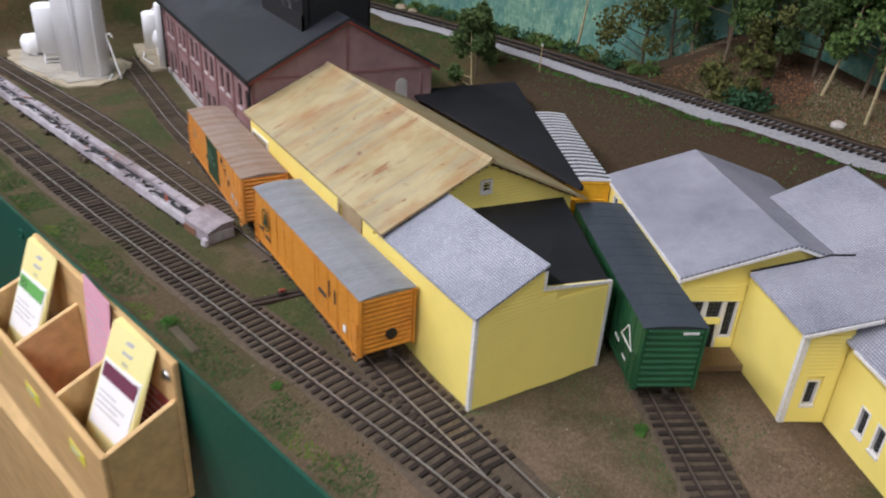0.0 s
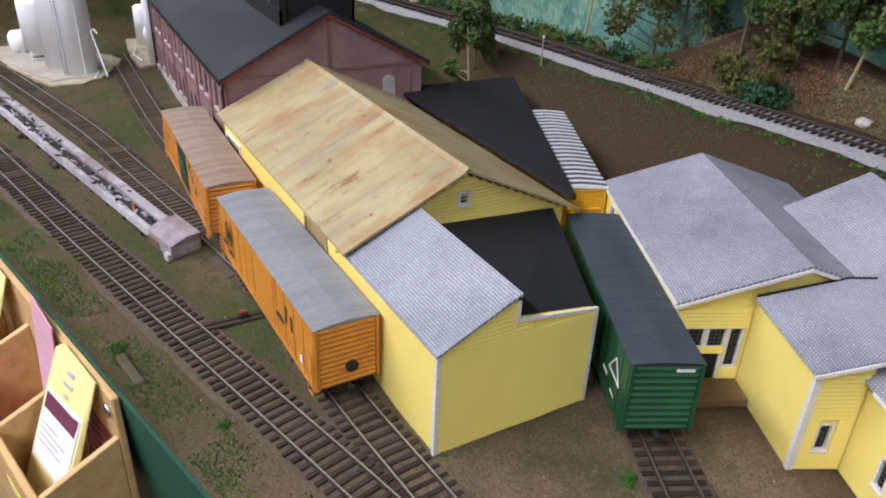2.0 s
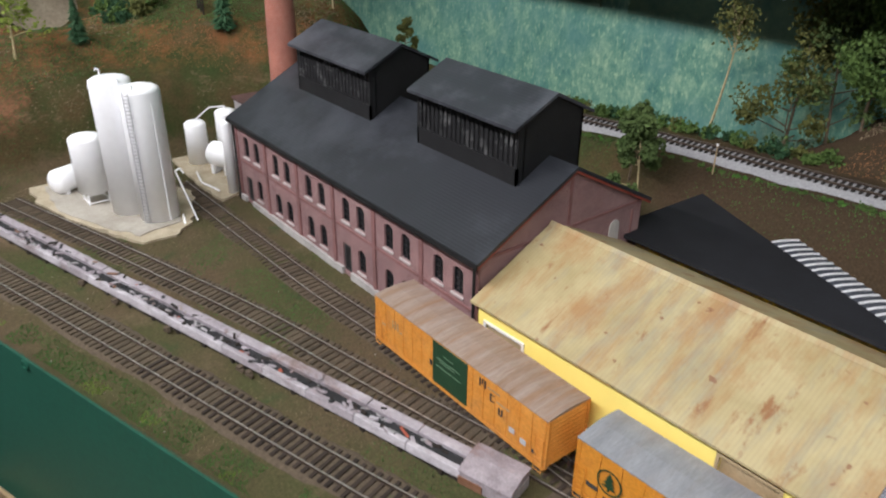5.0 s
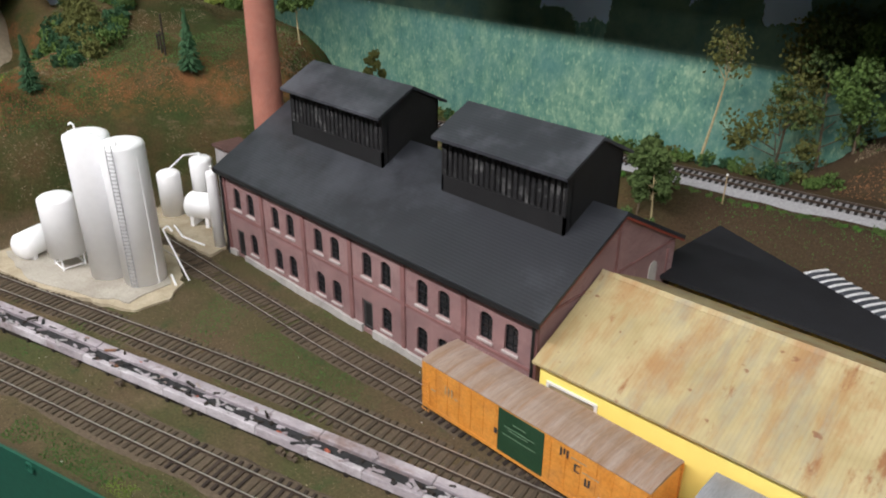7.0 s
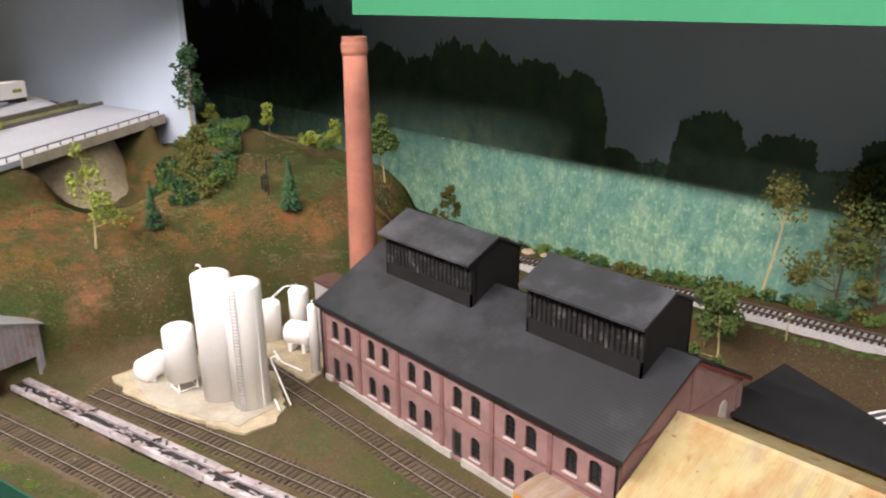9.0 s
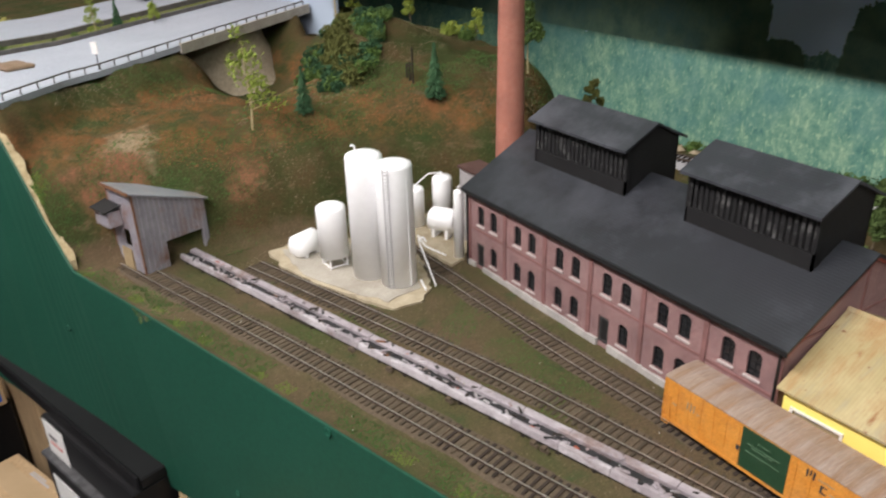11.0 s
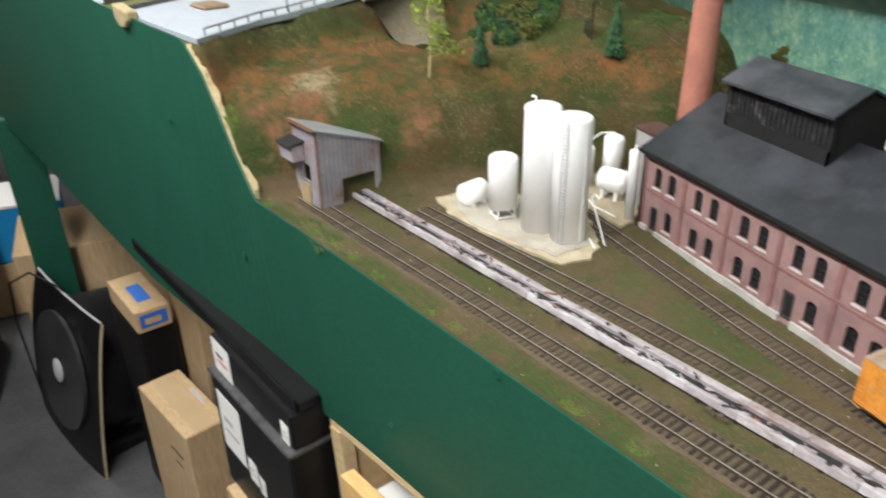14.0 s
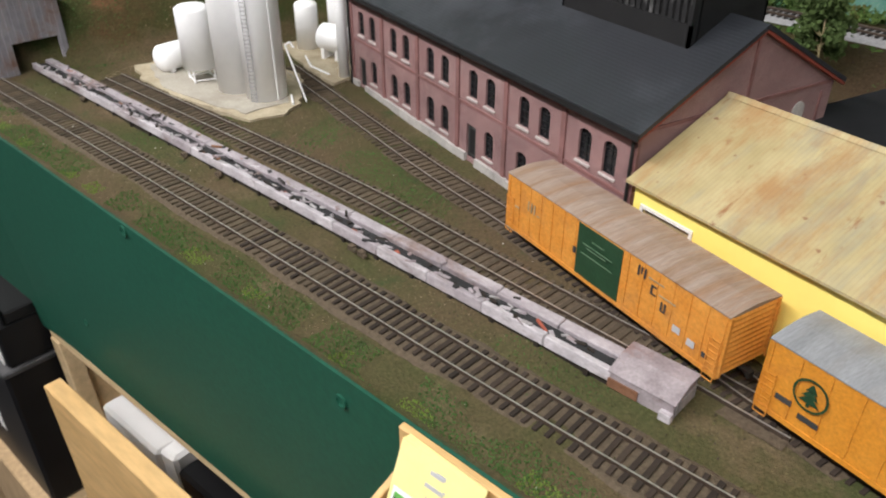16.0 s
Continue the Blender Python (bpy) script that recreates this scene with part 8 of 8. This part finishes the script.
    pts = [(w * u * 0.97, 0.004 + bow(u, 1), h * (0.5 + 0.5 * (1 - 0.02 * u * u)) + 0.001) for u in [k / 8 - 1 for k in range(17)]]
    pipe(bm, pts, 0.0032)
    part("edge_strip", bm, PRINT_GREY, f, "pale grey edge strip")


EDGE_TAN = surface("tan_edge_strip", (0.40, 0.31, 0.21), (0.46, 0.37, 0.26), 30, 0.6)
build_fan()


def build_left_clutter():
    s = thing("equipment_case", pose(-2.69, -1.08, FLOOR_Z, 0, 0, 4), "tall black equipment case on the floor", "case")
    bm = B(); cuboid(bm, -0.22, 0.22, -0.27, 0.27, 0, 0.98)
    part("shell", bm, BLACK_PLASTIC, s, bevel=0.012)
    for i in range(9):
        bm = B()
        lathe(bm, [(0.008, 0), (0.008, 0.006)], 10, m=pose(0.2205, 0.235, 0.05 + 0.105 * i, 0, 90, 0))
        part("stud", bm, BLACK_PLASTIC, s, "black stud")
    for y in (-0.10, 0.05):
        bm = B(); cuboid(bm, -0.22, 0.223, y - 0.004, y + 0.004, 0.98, 0.985)
        part("rib", bm, BLACK_PLASTIC, s)
    b = thing("blue_box", pose(-3.22, -0.75, FLOOR_Z + 0.2062, 0, 0, 4), "bright blue plastic box under the layout", "box")
    bm = B(); cuboid(bm, -0.125, 0.125, -0.18, 0.18, 0, 0.205)
    part("shell", bm, BLUE_PLASTIC, b, bevel=0.006)
    bm = B(); cuboid(bm, -0.13, 0.13, -0.185, 0.185, 0.205, 0.215)
    part("lid", bm, CARD_WHITE, b, "white lid")
    o = thing("orange_case", pose(-3.64, -0.985, FLOOR_Z + 0.3612, 0, 0, 14) @ Matrix.Scale(1.11, 4), "orange plastic case with a dark lower half", "case")
    bm = B(); cuboid(bm, -0.14, 0.14, -0.16, 0.15, 0.19, 0.315)
    part("lid", bm, ORANGE_PLASTIC, o, "orange lid", bevel=0.025)
    bm = B(); cuboid(bm, -0.13, 0.13, -0.15, 0.14, 0.0, 0.19)
    part("tray", bm, UNDER, o, "dark brown tray", bevel=0.006)
    for i in range(4):
        bm = B()
        lathe(bm, [(0.028, 0), (0.028, 0.03), (0.018, 0.034)], 16, m=pose(0.129, -0.11 + 0.07 * i, 0.08, 0, 90, 0))
        part("cup", bm, PRINT_GREY, o, "glassy cup")
    p = thing("support_leg", pose(-2.60, -0.553, FLOOR_Z, 0, 0, 104), "dark green painted wooden leg of the layout", "leg")
    bm = B(); cuboid(bm, -0.05, 0.05, -0.02, 0.02, 0, 0.86)
    part("post", bm, GREEN_PAINT, p, bevel=0.002)
    for z in (0.78, 0.82):
        bm = B()
        lathe(bm, [(0.007, 0), (0.007, 0.004), (0.004, 0.005)], 12, m=pose(0.02, -0.0205, z, 90, 0, 0))
        part("bolt", bm, GREEN_PAINT, p, "bolt head painted green")
    bm = B()
    pipe(bm, [(-2.47, -0.66, -1.095), (-2.48, -0.67, -0.80), (-2.44, -0.65, -0.66), (-2.36, -0.58, -0.60), (-2.30, -0.51, -0.63), (-2.28, -0.46, -0.72)], 0.003)
    single("power_cord", bm, BLACK_PLASTIC, "black power cord looping between the boxes", "cord")
    hs = thing("brick_cottage", pose(-3.06, -0.56, land(-3.06, -0.56), 0, 0, 20), "small brick model house on a lawn", "house")
    bm = B(); cuboid(bm, -0.09, 0.09, -0.06, 0.06, -0.03, 0.06)
    part("wall", bm, BRICK_TRIM, hs)
    bm = B(); prism(bm, [(-0.07, 0.055), (0.07, 0.055), (0, 0.10)], "x", -0.10, 0.10)
    part("roof", bm, SHINGLE, hs)
    for x in (-0.05, 0.0, 0.05):
        bm = B(); cuboid(bm, x - 0.012, x + 0.012, -0.0615, -0.060, 0.012, 0.042)
        part("window", bm, GLASS, hs)


build_left_clutter()
for i, (x, w, h, mat, lab) in enumerate(((-0.305, 0.13, 0.07, CARD_WHITE, "white paper box on the rack shelf"), (-0.215, 0.028, 0.085, CARD_WHITE, "crumpled white bag on the rack shelf"), (-0.13, 0.13, 0.075, BLACK_PLASTIC, "black box on the rack shelf"), (-0.015, 0.035, 0.085, PRINT_GREY, "grey tray on the rack shelf"), (0.06, 0.10, 0.075, BLACK_PLASTIC, "black box on the rack shelf"))):
    bm = B()
    cuboid(bm, -w / 2, w / 2, -0.03, 0.05, 0, h)
    ob = single("stored_box", bm, mat, lab, "box", bevel=0.004)
    ob.matrix_world = fascia_frame(-0.658, RACK_Z, -0.024) @ pose(0, 0, 0, 0, -6, 0) @ pose(x, 0.035, -0.1495, 0, 0, 6 * (i % 2))

# ---- small things by the line ----
for i, (x, y) in enumerate(((-0.567, 0.612), (-0.905, 0.553))):
    p = thing("line_pole", pose(x, y, land(x, y)), "thin grey pole beside the main line", "pole")
    bm = B(); rod(bm, (0, 0, -0.004), (0, 0, 0.030), 0.0008, 0.0006, n=6)
    part("post", bm, DOOR_TAN, p)
    bm = B(); cuboid(bm, -0.0009, 0.0009, -0.0007, 0.0007, 0.0285, 0.0305)
    part("cap", bm, CARD_WHITE, p, "pale cap")
SLAB = surface("mossy_brown_slab", (0.07, 0.055, 0.035), (0.10, 0.085, 0.05), 70, 0.9, c3=(0.045, 0.075, 0.025))
sw = thing("switch_stand", pose(-0.328, 0.238, 0), "switch stand with a red target on two dark timbers", "switch stand")
bm = B(); cuboid(bm, -0.0016, 0.0016, -0.028, 0.016, 0, 0.002); cuboid(bm, 0.0034, 0.0066, -0.028, 0.016, 0, 0.002)
part("timber", bm, TIE, sw, "dark timbers")
bm = B(); rod(bm, (0.002, 0, 0.002), (0.002, 0, 0.006), 0.0008, n=6); cuboid(bm, 0.0, 0.004, -0.003, 0.003, 0.002, 0.004)
part("stand", bm, UNDER, sw, "dark stand")
bm = B(); cuboid(bm, 0.0014, 0.0026, -0.0022, 0.0022, 0.0045, 0.0066)
part("target", bm, SCRAP_RED, sw, "dull red target")
bm = B(); cuboid(bm, -0.012, 0.019, -0.009, -0.003, -0.001, 0.0024, pose(-0.306, 0.174, 0.0, 0, 3, 14))
single("ground_slab", bm, SLAB, "flat dark brown slab set in the ground", "slab", bevel=0.0012)
pst = thing("fence_frame", pose(-1.185, 0.366, land(-1.185, 0.366)), "small rusty frame of three posts on the hill", "frame")
bm = B()
for dx, h in ((-0.006, 0.022), (0.002, 0.026), (0.010, 0.046)):
    rod(bm, (dx, 0, -0.01), (dx, 0, h), 0.0012, n=6)
rod(bm, (-0.006, 0, 0.018), (0.010, 0, 0.024), 0.001, n=6)
part("post", bm, UNDER, pst)
CARD_ROCK = surface('white_plaster_rock', (0.5, 0.45, 0.4), (0.62, 0.57, 0.52), 40, 0.9)
for i, (x, y, s) in enumerate(((-0.35, 0.705, 0.006), (-0.40, 0.695, 0.004), (-0.30, 0.755, 0.007), (-0.27, 0.72, 0.005), (-0.93, 0.622, 0.010), (-0.905, 0.627, 0.007))):
    bm = B()
    bmesh.ops.create_icosphere(bm, subdivisions=2, radius=s)
    for v in bm.verts:
        v.co *= 1 + 0.35 * noise.noise(v.co * (2.2 / s) + Vector((i, 0, 0)))
        v.co.z *= 0.6
    ob = single("rock", bm, ROCK if i > 3 else CARD_ROCK, "pale rough rock on the bank", "rock")
    ob.location = (x, y, land(x, y))

# ---- tracks, last ----
RAIL_DULL = surface("dull_brown_rail_head", (0.13, 0.11, 0.095), (0.2, 0.175, 0.155), 90, 0.5, 0.4, bump=0.02)
build_track("brown siding track along the front edge", TRACK_A, bed=(0.019, 0.019, -0.0008, GRAVEL_BROWN), dusty=-0.66)
build_track("siding track under the orange cars and past the mill", TRACK_E, -0.0007, skip=((-0.13, 0.31),), bed=(0.014, 0.014, -0.0009, GRAVEL_BROWN), dusty=-0.6)
build_track("branch track running behind the conveyor", TRACK_B, -0.0009, skip=((-0.46, -0.3),), bed=(0.013, 0.013, -0.001, GRAVEL_BROWN), tie_mesh=FADED_MESH)
build_track("curved spur track under the green car", TRACK_C, bed=(0.018, 0.018, -0.0009, GRAVEL_BROWN), head=RAIL_DULL)
build_track("main line on pale grey ballast along the backdrop", MAINLINE, MAIN_Z, 0.0064, bed=(0.034, 0.028, -0.006, BALLAST), tie_mesh=BLACK_MESH, head=RAIL_DULL)
